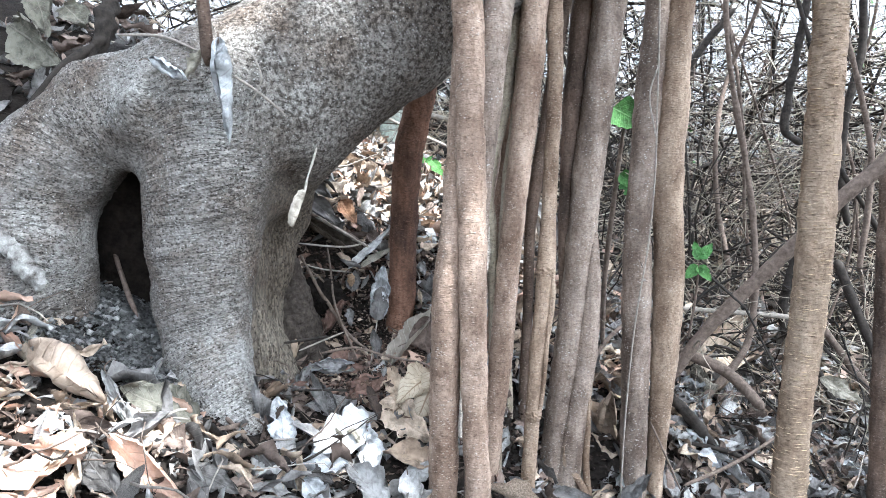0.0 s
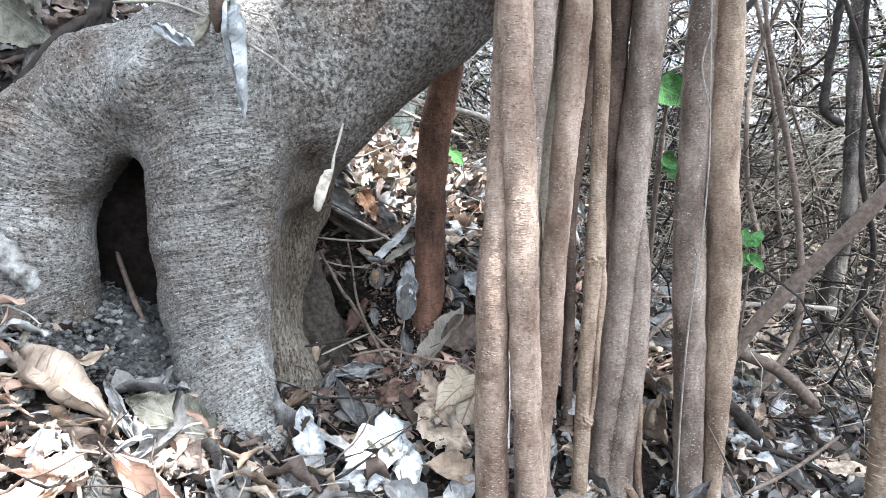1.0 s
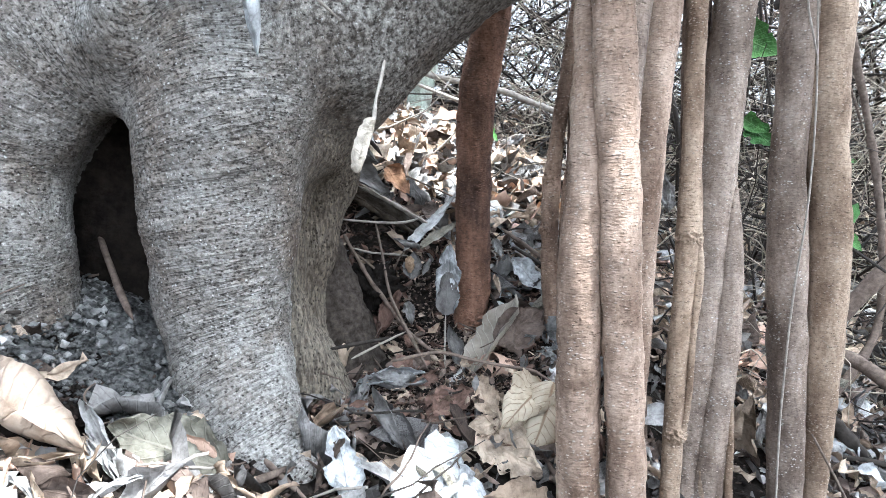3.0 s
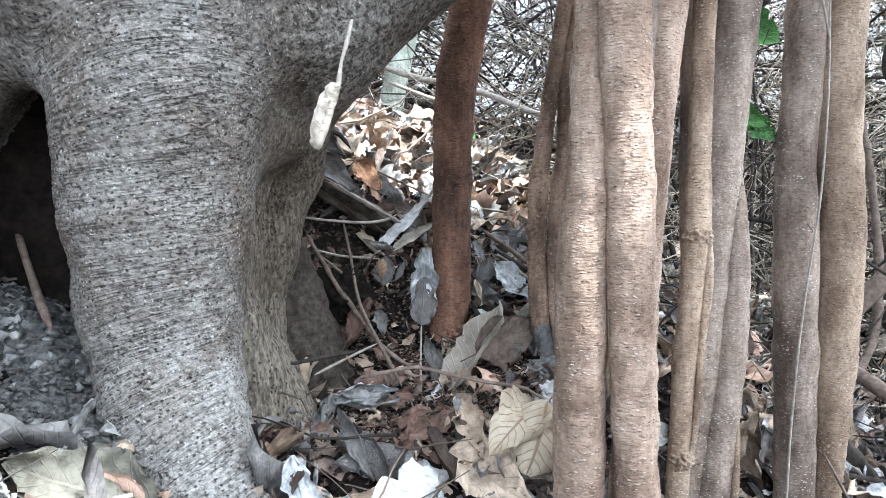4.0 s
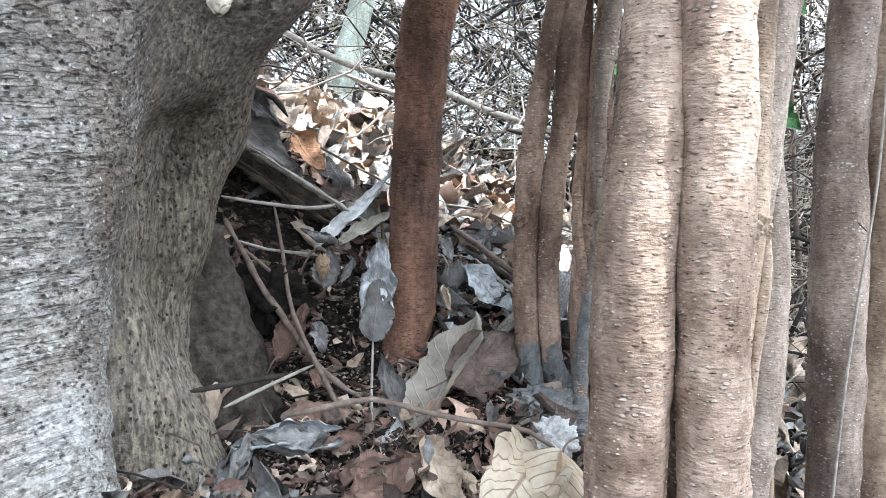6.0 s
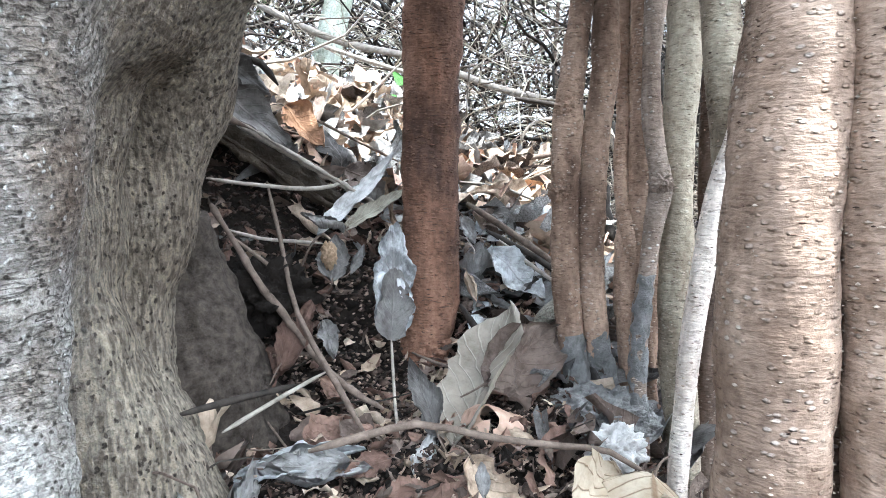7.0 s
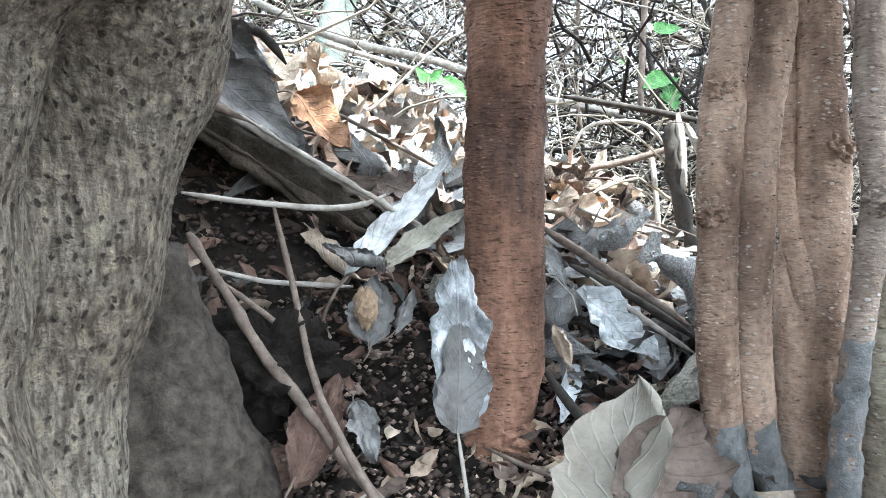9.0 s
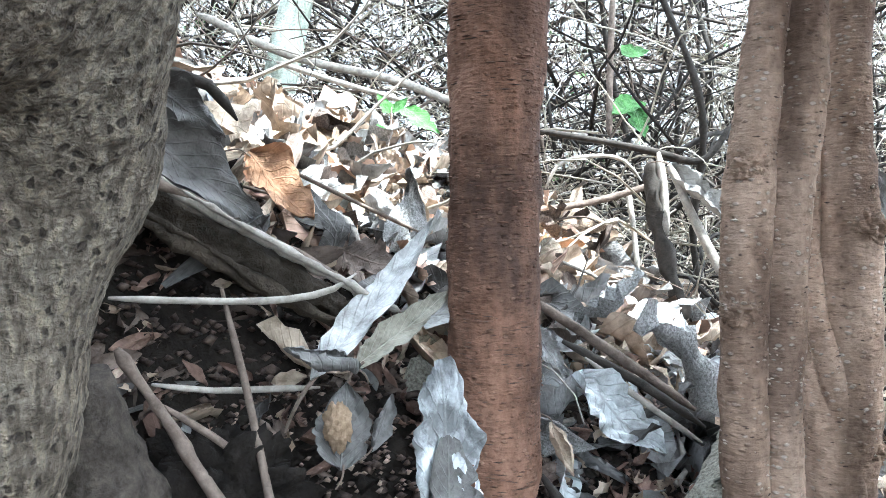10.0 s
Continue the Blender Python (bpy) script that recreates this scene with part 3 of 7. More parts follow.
def ground_z(x, y):
    """Heights of the hillside at arrays x, y."""
    x, y = np.asarray(x, float), np.asarray(y, float)
    xy = np.c_[x.ravel(), y.ravel()]
    near = spline_kernel(xy, GROUND[:, :2]) @ _W[:_n] + _W[_n] + xy @ _W[_n + 1:]
    off = xy - np.array([0.0, 1.5])
    far_r = np.linalg.norm(off, axis=1)
    squeeze = (1 / (1 + far_r / 4))[:, None]
    far = _P[0] + (np.array([0.0, 1.5]) + off * squeeze) @ _P[1:]
    k = np.clip((far_r - 1.1) / 1.3, 0, 1)
    k = k * k * (3 - 2 * k)
    mound = 0.045 * np.exp(-((xy[:, 0] + 0.545) / 0.085) ** 2 - ((xy[:, 1] - 1.21) / 0.10) ** 2)
    return (near * (1 - k) + far * k + mound).reshape(x.shape)


def ground_at(x, y):
    return float(ground_z(np.array([x]), np.array([y]))[0])


def build_ground():
    s = np.sinh(np.linspace(-5.2, 5.2, 231)) / np.sinh(5.2) * 70
    gx, gy = np.meshgrid(s, s + 1.4, indexing="ij")
    gz = ground_z(gx, gy)
    n = len(s)
    verts = []
    for x, y, z in zip(gx.ravel(), gy.ravel(), gz.ravel()):
        q = Vector((x, y, 0))
        amp = 0.010 if abs(x) < 3 and abs(y) < 5 else 0.0
        verts.append((x, y, z + amp * (noise.noise(q * 9) + 0.6 * noise.noise(q * 31))))
    faces = [(i * n + j, (i + 1) * n + j, (i + 1) * n + j + 1, i * n + j + 1) for i in range(n - 1) for j in range(n - 1)]
    return tagged(mesh_ob("ground", verts, faces, soil), "dark crumbly forest soil on a hillside", "ground", kind="structure")


ground = build_ground()

# ---- the old fig: root legs, arch and leaning limb, grown into one body ----
CHAINS = [
    [(-0.440, 1.215, 0.652, 0.112), (-0.408, 1.180, 0.535, 0.093), (-0.420, 1.188, 0.429, 0.081), (-0.428, 1.188, 0.311, 0.076), (-0.412, 1.165, 0.214, 0.068), (-0.382, 1.130, 0.150, 0.058), (-0.353, 1.115, 0.09, 0.052), (-0.325, 1.11, -0.02, 0.048)],
    [(-0.440, 1.215, 0.652, 0.112), (-0.578, 1.19, 0.640, 0.088), (-0.675, 1.18, 0.552, 0.092), (-0.708, 1.17, 0.447, 0.086), (-0.704, 1.16, 0.349, 0.088), (-0.680, 1.15, 0.252, 0.072), (-0.668, 1.15, 0.12, 0.060)],
    [(-0.690, 1.14, 0.401, 0.074), (-0.735, 1.10, 0.322, 0.056), (-0.76, 1.08, 0.20, 0.046)],
    [(-0.440, 1.215, 0.652, 0.112), (-0.294, 1.27, 0.683, 0.156), (-0.097, 1.285, 0.836, 0.155), (0.047, 1.285, 0.943, 0.152), (0.214, 1.27, 1.064, 0.148), (0.50, 1.25, 1.30, 0.15)],
    [(-0.290, 1.30, 0.560, 0.066), (-0.322, 1.39, 0.452, 0.041), (-0.366, 1.398, 0.348, 0.047), (-0.396, 1.395, 0.243, 0.048), (-0.374, 1.385, 0.145, 0.056), (-0.338, 1.37, 0.03, 0.066)],
    # two masses added behind the arch to close off its hollow
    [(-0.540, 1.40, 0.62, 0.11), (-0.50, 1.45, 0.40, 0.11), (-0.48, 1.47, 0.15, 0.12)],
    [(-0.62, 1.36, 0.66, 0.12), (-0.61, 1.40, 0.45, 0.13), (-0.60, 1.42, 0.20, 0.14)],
    [(-0.378, 1.20, 0.645, 0.108), (-0.408, 1.192, 0.51, 0.086), (-0.422, 1.188, 0.40, 0.078)],
    [(-0.345, 1.235, 0.53, 0.060), (-0.390, 1.250, 0.42, 0.038), (-0.397, 1.262, 0.34, 0.040), (-0.388, 1.285, 0.25, 0.046), (-0.374, 1.300, 0.19, 0.051), (-0.360, 1.308, 0.135, 0.062), (-0.34, 1.31, 0.07, 0.070), (-0.33, 1.315, -0.02, 0.074)],
    [(-0.350, 1.285, 0.52, 0.066), (-0.388, 1.305, 0.43, 0.047), (-0.402, 1.312, 0.34, 0.049), (-0.406, 1.312, 0.25, 0.050), (-0.40, 1.31, 0.08, 0.052)],
]
KNOBS = [(-0.487, 1.085, 0.648, 0.026), (-0.53, 1.165, 0.622, 0.066), (-0.505, 1.10, 0.615, 0.024), (-0.322, 1.258, 0.494, 0.043), (-0.312, 1.305, 0.500, 0.038), (-0.352, 1.215, 0.455, 0.022)]
# distance along the grown body at which each chain begins
STARTS = [0.0, 0.0, 0.38, 0.0, 0.24, 0.1, 0.1, 0.0, 0.22, 0.22]


def body_field(p):
    """At points p (n x 3): the signed distance to the body, the nearest chain, the way along the body, and how much a point belongs to the rear roots and to the limb."""
    total = np.full(len(p), 9.0)
    shares, ways = [], []
    for chain, way in zip(CHAINS, STARTS):
        best, along = np.full(len(p), 9.0), np.zeros(len(p))
        for a, b in zip(chain, chain[1:]):
            a, b = np.array(a), np.array(b)
            ab = b[:3] - a[:3]
            free = (p - a[:3]) @ ab / (ab @ ab)
            t = np.clip(free, 0, 1)
            d = np.linalg.norm(p - a[:3] - t[:, None] * ab, axis=1) - (a[3] + t * (b[3] - a[3]))
            size = np.linalg.norm(ab)
            k = 0.03
            h = np.clip(0.5 + 0.5 * (best - d) / k, 0, 1)
            along = along * (1 - h) + (way + np.clip(free, -0.5, 1.5) * size) * h
            best = best * (1 - h) + d * h - k * h * (1 - h)
            way += size
        k = 0.009 if chain in CHAINS[8:] else 0.045
        h = np.clip(0.5 + 0.5 * (total - best) / k, 0, 1)
        total = total * (1 - h) + best * h - k * h * (1 - h)
        shares.append(best)
        ways.append(along)
    for x, y, z, r in KNOBS:
        d = np.linalg.norm(p - np.array([x, y, z]), axis=1) - r
        h = np.clip(0.5 + 0.5 * (total - d) / 0.03, 0, 1)
        total = total * (1 - h) + d * h - 0.03 * h * (1 - h)
    near = np.array(shares)
    weight = np.exp(-np.clip(near - near.min(axis=0), 0, 1) / 0.01)
    weight /= weight.sum(axis=0)
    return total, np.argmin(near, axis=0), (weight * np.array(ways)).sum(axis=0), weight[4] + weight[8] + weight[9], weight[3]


def skin(field, lo, hi, h):
    """A quad skin round field < 0 on a grid of cell size h (surface nets)."""
    axes = [np.arange(lo[i], hi[i], h) for i in range(3)]
    shape = tuple(len(a) for a in axes)
    g = np.stack(np.meshgrid(*axes, indexing="ij"), -1).reshape(-1, 3)
    f = np.concatenate([field(c)[0] for c in np.array_split(g, 12)]).reshape(shape)
    cells = tuple(n - 1 for n in shape)
    corner = lambda i, j, k: f[i:i + cells[0], j:j + cells[1], k:k + cells[2]]
    pos, cnt = np.zeros(cells + (3,)), np.zeros(cells)
    corners = [(i, j, k) for i in (0, 1) for j in (0, 1) for k in (0, 1)]
    for c in corners:
        for ax in range(3):
            if c[ax] == 0:
                e = tuple(1 if q == ax else c[q] for q in range(3))
                fa, fb = corner(*c), corner(*e)
                cross = (fa < 0) != (fb < 0)
                t = np.where(cross, fa / np.where(cross, fa - fb, 1), 0)
                for q in range(3):
                    pos[..., q] += cross * (c[q] + (t if q == ax else 0))
                cnt += cross
    index = np.full(cells, -1)
    used = cnt > 0
    index[used] = np.arange(used.sum())
    cell = np.argwhere(used)
    verts = np.array(lo) + (cell + pos[used] / cnt[used][:, None]) * h
    faces = []
    for ax in range(3):
        b, c = [(1, 2), (2, 0), (0, 1)][ax]
        inside = f < 0
        sl0, sl1 = [slice(None)] * 3, [slice(None)] * 3
        sl0[ax], sl1[ax] = slice(0, -1), slice(1, None)
        flip = inside[tuple(sl0)] != inside[tuple(sl1)]
        for e in np.argwhere(flip):
            if e[b] < 1 or e[c] < 1 or e[b] > cells[b] - 1 or e[c] > cells[c] - 1:
                continue
            quad = []
            for db, dc in ((-1, -1), (0, -1), (0, 0), (-1, 0)):
                q = e.copy()
                q[b] += db
                q[c] += dc
                quad.append(int(index[tuple(q)]))
            if not inside[tuple(e)]:
                quad.reverse()
            faces.append(tuple(quad))
    return verts, faces


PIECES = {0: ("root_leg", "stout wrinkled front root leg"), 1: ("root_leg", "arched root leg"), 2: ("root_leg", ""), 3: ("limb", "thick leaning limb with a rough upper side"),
          4: ("rear_root", "narrower shaded rear root"), 5: ("shade_wall", "added mass closing the hollow, coloured dark for its shade"), 6: ("shade_wall", "added wall of the hollow, coloured dark for its shade")}


def build_fig():
    verts, faces = skin(body_field, (-0.90, 0.93, -0.08), (0.56, 1.66, 1.40), 0.0095)
    rough = mesh_ob("body", verts.tolist(), faces, bark_root)
    sub = rough.modifiers.new("finer", "SUBSURF")
    sub.levels = sub.render_levels = 2
    whole = bpy.data.meshes.new_from_object(rough.evaluated_get(bpy.context.evaluated_depsgraph_get()))
    bpy.data.objects.remove(rough)
    roughen(whole, ((9, 1.0, 0.006, "bump"), (26, 1.0, 0.003, "bump")))
    roughen(whole, ((110, 1.3, 0.0008, "bump"), (150, 1.4, 0.0010, "pit"), (260, 1.3, 0.0006, "bump")))
    n = len(whole.vertices)
    moved, normals = np.empty(n * 3), np.empty(n * 3)
    whole.vertices.foreach_get("co", moved)
    whole.vertices.foreach_get("normal", normals)
    moved, normals = moved.reshape(-1, 3), normals.reshape(-1, 3)
    _, nearest, along, rear, limb = body_field(moved)
    # shallow wrinkles that run round each root and fan out where the limb joins
    ring = moved * 16.0
    ring[:, 0] += along * 105.0
    crease = lattice_noise(ring, 5)
    moved = moved + normals * ((1 - rear) * (1 - 0.7 * limb) * (0.0008 * crease - 0.0012 * np.clip(0.16 - np.abs(crease), 0, 1) / 0.16))[:, None]
    nearest = np.where(nearest == 2, 1, np.where(nearest == 7, 0, np.where(nearest >= 8, 4, nearest)))
    whole.vertices.foreach_set("co", moved.ravel())
    whole.update()
    whole.vertices.foreach_get("normal", seams := np.empty(n * 3))
    seams = seams.reshape(-1, 3)
    quads = np.empty(len(whole.loops), int)
    whole.loops.foreach_get("vertex_index", quads)
    quads = quads.reshape(-1, 4)
    owner = nearest[quads[:, 0]]
    tree = new("fig_tree")
    tree.location = (-0.4, 1.15, 0.12)
    for k, (name, label) in PIECES.items():
        mine = quads[owner == k]
        if not len(mine):
            continue
        used = np.unique(mine)
        new_index = np.full(n, -1)
        new_index[used] = np.arange(len(used))
        # the hollow's added walls get near-black soil, standing in for the shade inside
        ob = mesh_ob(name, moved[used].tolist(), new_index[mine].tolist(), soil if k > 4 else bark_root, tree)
        ob.matrix_parent_inverse = Matrix.Translation((0.4, -1.15, -0.12))
        ob.data.normals_split_custom_set_from_vertices(seams[used].tolist())
        for kind, values in (("along", along), ("rear", rear), ("limb", limb)):
            ob.data.attributes.new(kind, "FLOAT", "POINT").data.foreach_set("value", values[used])
        tagged(ob, label)
    bpy.data.meshes.remove(whole)
    return tagged(tree, "old grey fig with wrinkled arching root legs and a leaning limb", "tree")


fig = build_fig()
verts, faces = [], []
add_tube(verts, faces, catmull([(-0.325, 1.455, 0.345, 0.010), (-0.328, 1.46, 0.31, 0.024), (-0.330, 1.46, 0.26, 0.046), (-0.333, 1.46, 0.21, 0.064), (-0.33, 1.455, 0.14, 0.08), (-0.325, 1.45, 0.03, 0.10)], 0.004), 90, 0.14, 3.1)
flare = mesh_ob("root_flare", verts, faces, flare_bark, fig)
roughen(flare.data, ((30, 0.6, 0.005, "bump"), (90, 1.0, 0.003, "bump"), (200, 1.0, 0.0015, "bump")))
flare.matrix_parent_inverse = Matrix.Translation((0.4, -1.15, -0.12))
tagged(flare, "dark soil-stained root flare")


# ---- aerial roots: bark, label, centre line (x, y, z, radius) from the top down ----
ROOTS = [
    (bark_pink, "pinkish-brown aerial root with pale flecks, standing in front",
     [(0.032, 1.055, 0.846, 0.0235), (0.036, 1.055, 0.797, 0.0232), (0.041, 1.055, 0.63, 0.0223), (0.045, 1.055, 0.457, 0.0219), (0.049, 1.055, 0.276, 0.0215), (0.054, 1.055, 0.088, 0.0201), (0.059, 1.055, 0.008, 0.0208)]),
    (bark_pink, "pinkish-brown aerial root with a paler band, fused to its neighbour",
     [(0.031, 1.095, 0.721, 0.0177), (0.026, 1.09, 0.589, 0.0214), (0.017, 1.075, 0.455, 0.0223), (0.008, 1.075, 0.364, 0.0244), (0.004, 1.075, 0.271, 0.0251), (0.002, 1.075, 0.176, 0.0249), (0.001, 1.075, 0.079, 0.0252), (0.0, 1.075, -0.002, 0.0258)]),
    (bark_grey, "grey aerial root flowing down out of the limb",
     [(0.102, 1.12, 0.864, 0.0293), (0.088, 1.09, 0.805, 0.0235), (0.078, 1.09, 0.72, 0.022), (0.07, 1.09, 0.633, 0.02), (0.061, 1.09, 0.526, 0.0171), (0.057, 1.09, 0.408, 0.0137)]),
    (bark_pink, "pinkish-grey aerial root leaning out of the limb",
     [(0.163, 1.225, 0.874, 0.0263), (0.16, 1.225, 0.827, 0.0245), (0.151, 1.225, 0.692, 0.0248), (0.142, 1.225, 0.594, 0.0226), (0.131, 1.225, 0.493, 0.0213), (0.123, 1.225, 0.411, 0.0214), (0.113, 1.225, 0.285, 0.0217), (0.106, 1.225, 0.178, 0.0219), (0.094, 1.225, 0.069, 0.0201), (0.087, 1.225, -0.065, 0.0182)]),
    (bark_olive, "brown aerial root, half hidden behind its neighbours",
     [(0.139, 1.25, 0.833, 0.014), (0.122, 1.25, 0.764, 0.0151), (0.111, 1.25, 0.685, 0.0172), (0.082, 1.25, 0.476, 0.0138), (0.086, 1.25, 0.438, 0.014), (0.089, 1.25, 0.395, 0.0137), (0.094, 1.25, 0.34, 0.0128), (0.097, 1.25, 0.284, 0.0122), (0.098, 1.25, 0.226, 0.0124), (0.099, 1.25, 0.164, 0.0126)]),
    # this root's paleness is a sun patch, held in its bark colour
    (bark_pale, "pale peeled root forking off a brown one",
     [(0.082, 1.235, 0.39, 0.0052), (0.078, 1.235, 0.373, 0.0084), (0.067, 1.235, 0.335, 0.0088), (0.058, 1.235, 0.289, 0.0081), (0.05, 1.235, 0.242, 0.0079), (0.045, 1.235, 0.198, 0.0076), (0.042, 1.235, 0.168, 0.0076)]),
    (bark_tan, "thin tan aerial root with knots",
     [(0.201, 1.26, 0.874, 0.0151), (0.201, 1.26, 0.845, 0.0151), (0.204, 1.26, 0.696, 0.0143), (0.199, 1.26, 0.543, 0.014), (0.196, 1.26, 0.439, 0.0152), (0.193, 1.26, 0.354, 0.018), (0.189, 1.26, 0.3, 0.0159), (0.181, 1.26, 0.212, 0.0161), (0.174, 1.26, 0.101, 0.0146), (0.169, 1.26, -0.002, 0.0147), (0.164, 1.26, -0.097, 0.0149)]),
    (bark_tan, "slim rootlet running beside a knotty root",
     [(0.198, 1.25, 0.382, 0.0052), (0.205, 1.25, 0.323, 0.0058), (0.196, 1.25, 0.215, 0.0053), (0.189, 1.25, 0.115, 0.0048), (0.181, 1.25, 0.065, 0.0043)]),
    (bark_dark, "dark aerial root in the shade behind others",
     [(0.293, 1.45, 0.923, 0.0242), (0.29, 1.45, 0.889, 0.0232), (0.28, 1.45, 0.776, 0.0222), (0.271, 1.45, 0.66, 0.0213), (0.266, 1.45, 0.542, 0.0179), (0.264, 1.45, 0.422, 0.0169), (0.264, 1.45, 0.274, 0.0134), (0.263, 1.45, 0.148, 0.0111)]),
    (bark_grey, "thick grey-brown aerial root speckled with pale lenticels",
     [(0.34, 1.42, 0.915, 0.0339), (0.338, 1.42, 0.882, 0.034), (0.327, 1.42, 0.771, 0.0326), (0.316, 1.42, 0.658, 0.0318), (0.303, 1.42, 0.543, 0.0321), (0.294, 1.42, 0.425, 0.0307), (0.283, 1.42, 0.304, 0.0298), (0.27, 1.42, 0.182, 0.0301), (0.257, 1.42, 0.056, 0.0304), (0.248, 1.42, -0.046, 0.0307), (0.239, 1.42, -0.163, 0.0372)]),
    (bark_grey, "grey-brown root splitting off near the ground",
     [(0.315, 1.4, 0.379, 0.0093), (0.312, 1.4, 0.26, 0.0177), (0.304, 1.4, 0.15, 0.0209), (0.288, 1.4, 0.038, 0.0229), (0.276, 1.4, -0.063, 0.0255), (0.265, 1.4, -0.153, 0.0269)]),
    (bark_tan, "slim rootlet at the foot of a grey root",
     [(0.309, 1.39, 0.067, 0.0054), (0.309, 1.39, -0.008, 0.0066), (0.307, 1.39, -0.084, 0.0072), (0.315, 1.39, -0.161, 0.0085)]),
    (bark_tan, "gnarled rootlet spreading from a root foot",
     [(0.268, 1.385, -0.094, 0.0085), (0.286, 1.38, -0.113, 0.0080), (0.302, 1.375, -0.141, 0.0075), (0.315, 1.37, -0.176, 0.0070)]),
    (bark_grey, "grey aerial root with a thin vine hanging along it",
     [(0.438, 1.425, 0.916, 0.0227), (0.436, 1.425, 0.883, 0.0239), (0.429, 1.425, 0.772, 0.027), (0.421, 1.425, 0.658, 0.029), (0.416, 1.425, 0.542, 0.027), (0.411, 1.425, 0.424, 0.0284), (0.413, 1.425, 0.303, 0.0311), (0.415, 1.425, 0.18, 0.0314), (0.417, 1.425, 0.054, 0.0305), (0.417, 1.425, -0.074, 0.029), (0.421, 1.425, -0.182, 0.0293)]),
    (bark_tan, "tan aerial root bulging across a grey one",
     [(0.484, 1.425, 0.916, 0.0272), (0.482, 1.425, 0.883, 0.0273), (0.475, 1.425, 0.772, 0.031), (0.472, 1.425, 0.658, 0.0348), (0.466, 1.425, 0.566, 0.0351), (0.471, 1.425, 0.472, 0.0319), (0.48, 1.425, 0.34, 0.031), (0.481, 1.425, 0.23, 0.0313), (0.477, 1.425, 0.13, 0.0273), (0.473, 1.425, 0.029, 0.0233), (0.469, 1.425, -0.074, 0.0198), (0.468, 1.425, -0.182, 0.0174)]),
    (bark_sapling, "upright tan sapling stem with horizontal lenticels",
     [(0.569, 1.03, 0.823, 0.0246), (0.569, 1.03, 0.791, 0.0247), (0.569, 1.03, 0.67, 0.0242), (0.569, 1.03, 0.545, 0.0254), (0.568, 1.03, 0.416, 0.0258), (0.563, 1.03, 0.283, 0.0253), (0.555, 1.03, 0.173, 0.0248), (0.553, 1.03, 0.052, 0.026), (0.553, 1.03, 0.021, 0.0261)]),
    (bark_red, "reddish-brown prop root with rough lenticels, standing alone",
     [(-0.011, 1.535, 0.957, 0.0293), (-0.027, 1.535, 0.837, 0.0296), (-0.049, 1.535, 0.704, 0.0305), (-0.08, 1.535, 0.558, 0.0316), (-0.087, 1.535, 0.446, 0.0301), (-0.092, 1.535, 0.331, 0.0293), (-0.095, 1.535, 0.248, 0.0291), (-0.102, 1.535, 0.2, 0.0271), (-0.113, 1.535, 0.158, 0.0237)]),
    (bark_rust, "thin rusty-brown root with a knot and a muddy foot",
     [(0.082, 1.44, 0.708, 0.0105), (0.069, 1.44, 0.635, 0.0106), (0.054, 1.44, 0.553, 0.0112), (0.041, 1.44, 0.471, 0.0124), (0.033, 1.44, 0.409, 0.0140), (0.030, 1.44, 0.345, 0.0138), (0.029, 1.44, 0.280, 0.0130), (0.032, 1.44, 0.212, 0.0136), (0.037, 1.44, 0.160, 0.0142), (0.038, 1.44, 0.133, 0.0148)]),
    (bark_rust, "rusty-brown root with a muddy foot",
     [(0.105, 1.445, 0.709, 0.0136), (0.092, 1.445, 0.636, 0.0138), (0.078, 1.445, 0.553, 0.0135), (0.076, 1.445, 0.473, 0.0136), (0.066, 1.445, 0.411, 0.0137), (0.06, 1.445, 0.348, 0.0139), (0.057, 1.445, 0.283, 0.0136), (0.061, 1.445, 0.216, 0.0132), (0.068, 1.445, 0.161, 0.0129), (0.071, 1.445, 0.128, 0.013)]),
    (bark_rust, "twisted reddish root with a hollow fold",
     [(0.149, 1.462, 0.706, 0.0128), (0.137, 1.462, 0.633, 0.0130), (0.128, 1.464, 0.551, 0.0134), (0.127, 1.467, 0.478, 0.0142), (0.127, 1.467, 0.428, 0.0170), (0.128, 1.467, 0.377, 0.0200), (0.123, 1.465, 0.338, 0.0222), (0.117, 1.463, 0.295, 0.0240), (0.114, 1.462, 0.237, 0.0232), (0.113, 1.46, 0.185, 0.0200), (0.113, 1.46, 0.134, 0.0180)]),
    (bark_rust, "slim reddish root twined into a thicker one",
     [(0.113, 1.478, 0.60, 0.0065), (0.108, 1.478, 0.50, 0.0068), (0.107, 1.475, 0.43, 0.0068), (0.101, 1.470, 0.378, 0.0070), (0.099, 1.462, 0.343, 0.0072), (0.102, 1.452, 0.305, 0.0078), (0.108, 1.447, 0.26, 0.0072)]),
    (bark_grey, "thin grey mud-coated root with a broken knot",
     [(0.109, 1.385, 0.586, 0.0092), (0.095, 1.385, 0.458, 0.0075), (0.095, 1.385, 0.421, 0.0085), (0.1, 1.385, 0.384, 0.0091), (0.104, 1.385, 0.361, 0.01), (0.097, 1.385, 0.326, 0.0087), (0.089, 1.385, 0.276, 0.0082), (0.082, 1.385, 0.229, 0.0078), (0.079, 1.385, 0.188, 0.0079), (0.08, 1.385, 0.126, 0.0084)]),
    (bark_olive, "olive-brown aerial root, smooth and upright",
     [(0.149, 1.4, 0.593, 0.019), (0.139, 1.4, 0.523, 0.0182), (0.133, 1.4, 0.452, 0.016), (0.128, 1.4, 0.38, 0.0147), (0.126, 1.4, 0.28, 0.0159), (0.127, 1.4, 0.178, 0.0172), (0.131, 1.4, 0.098, 0.0164)]),
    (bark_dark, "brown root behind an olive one",
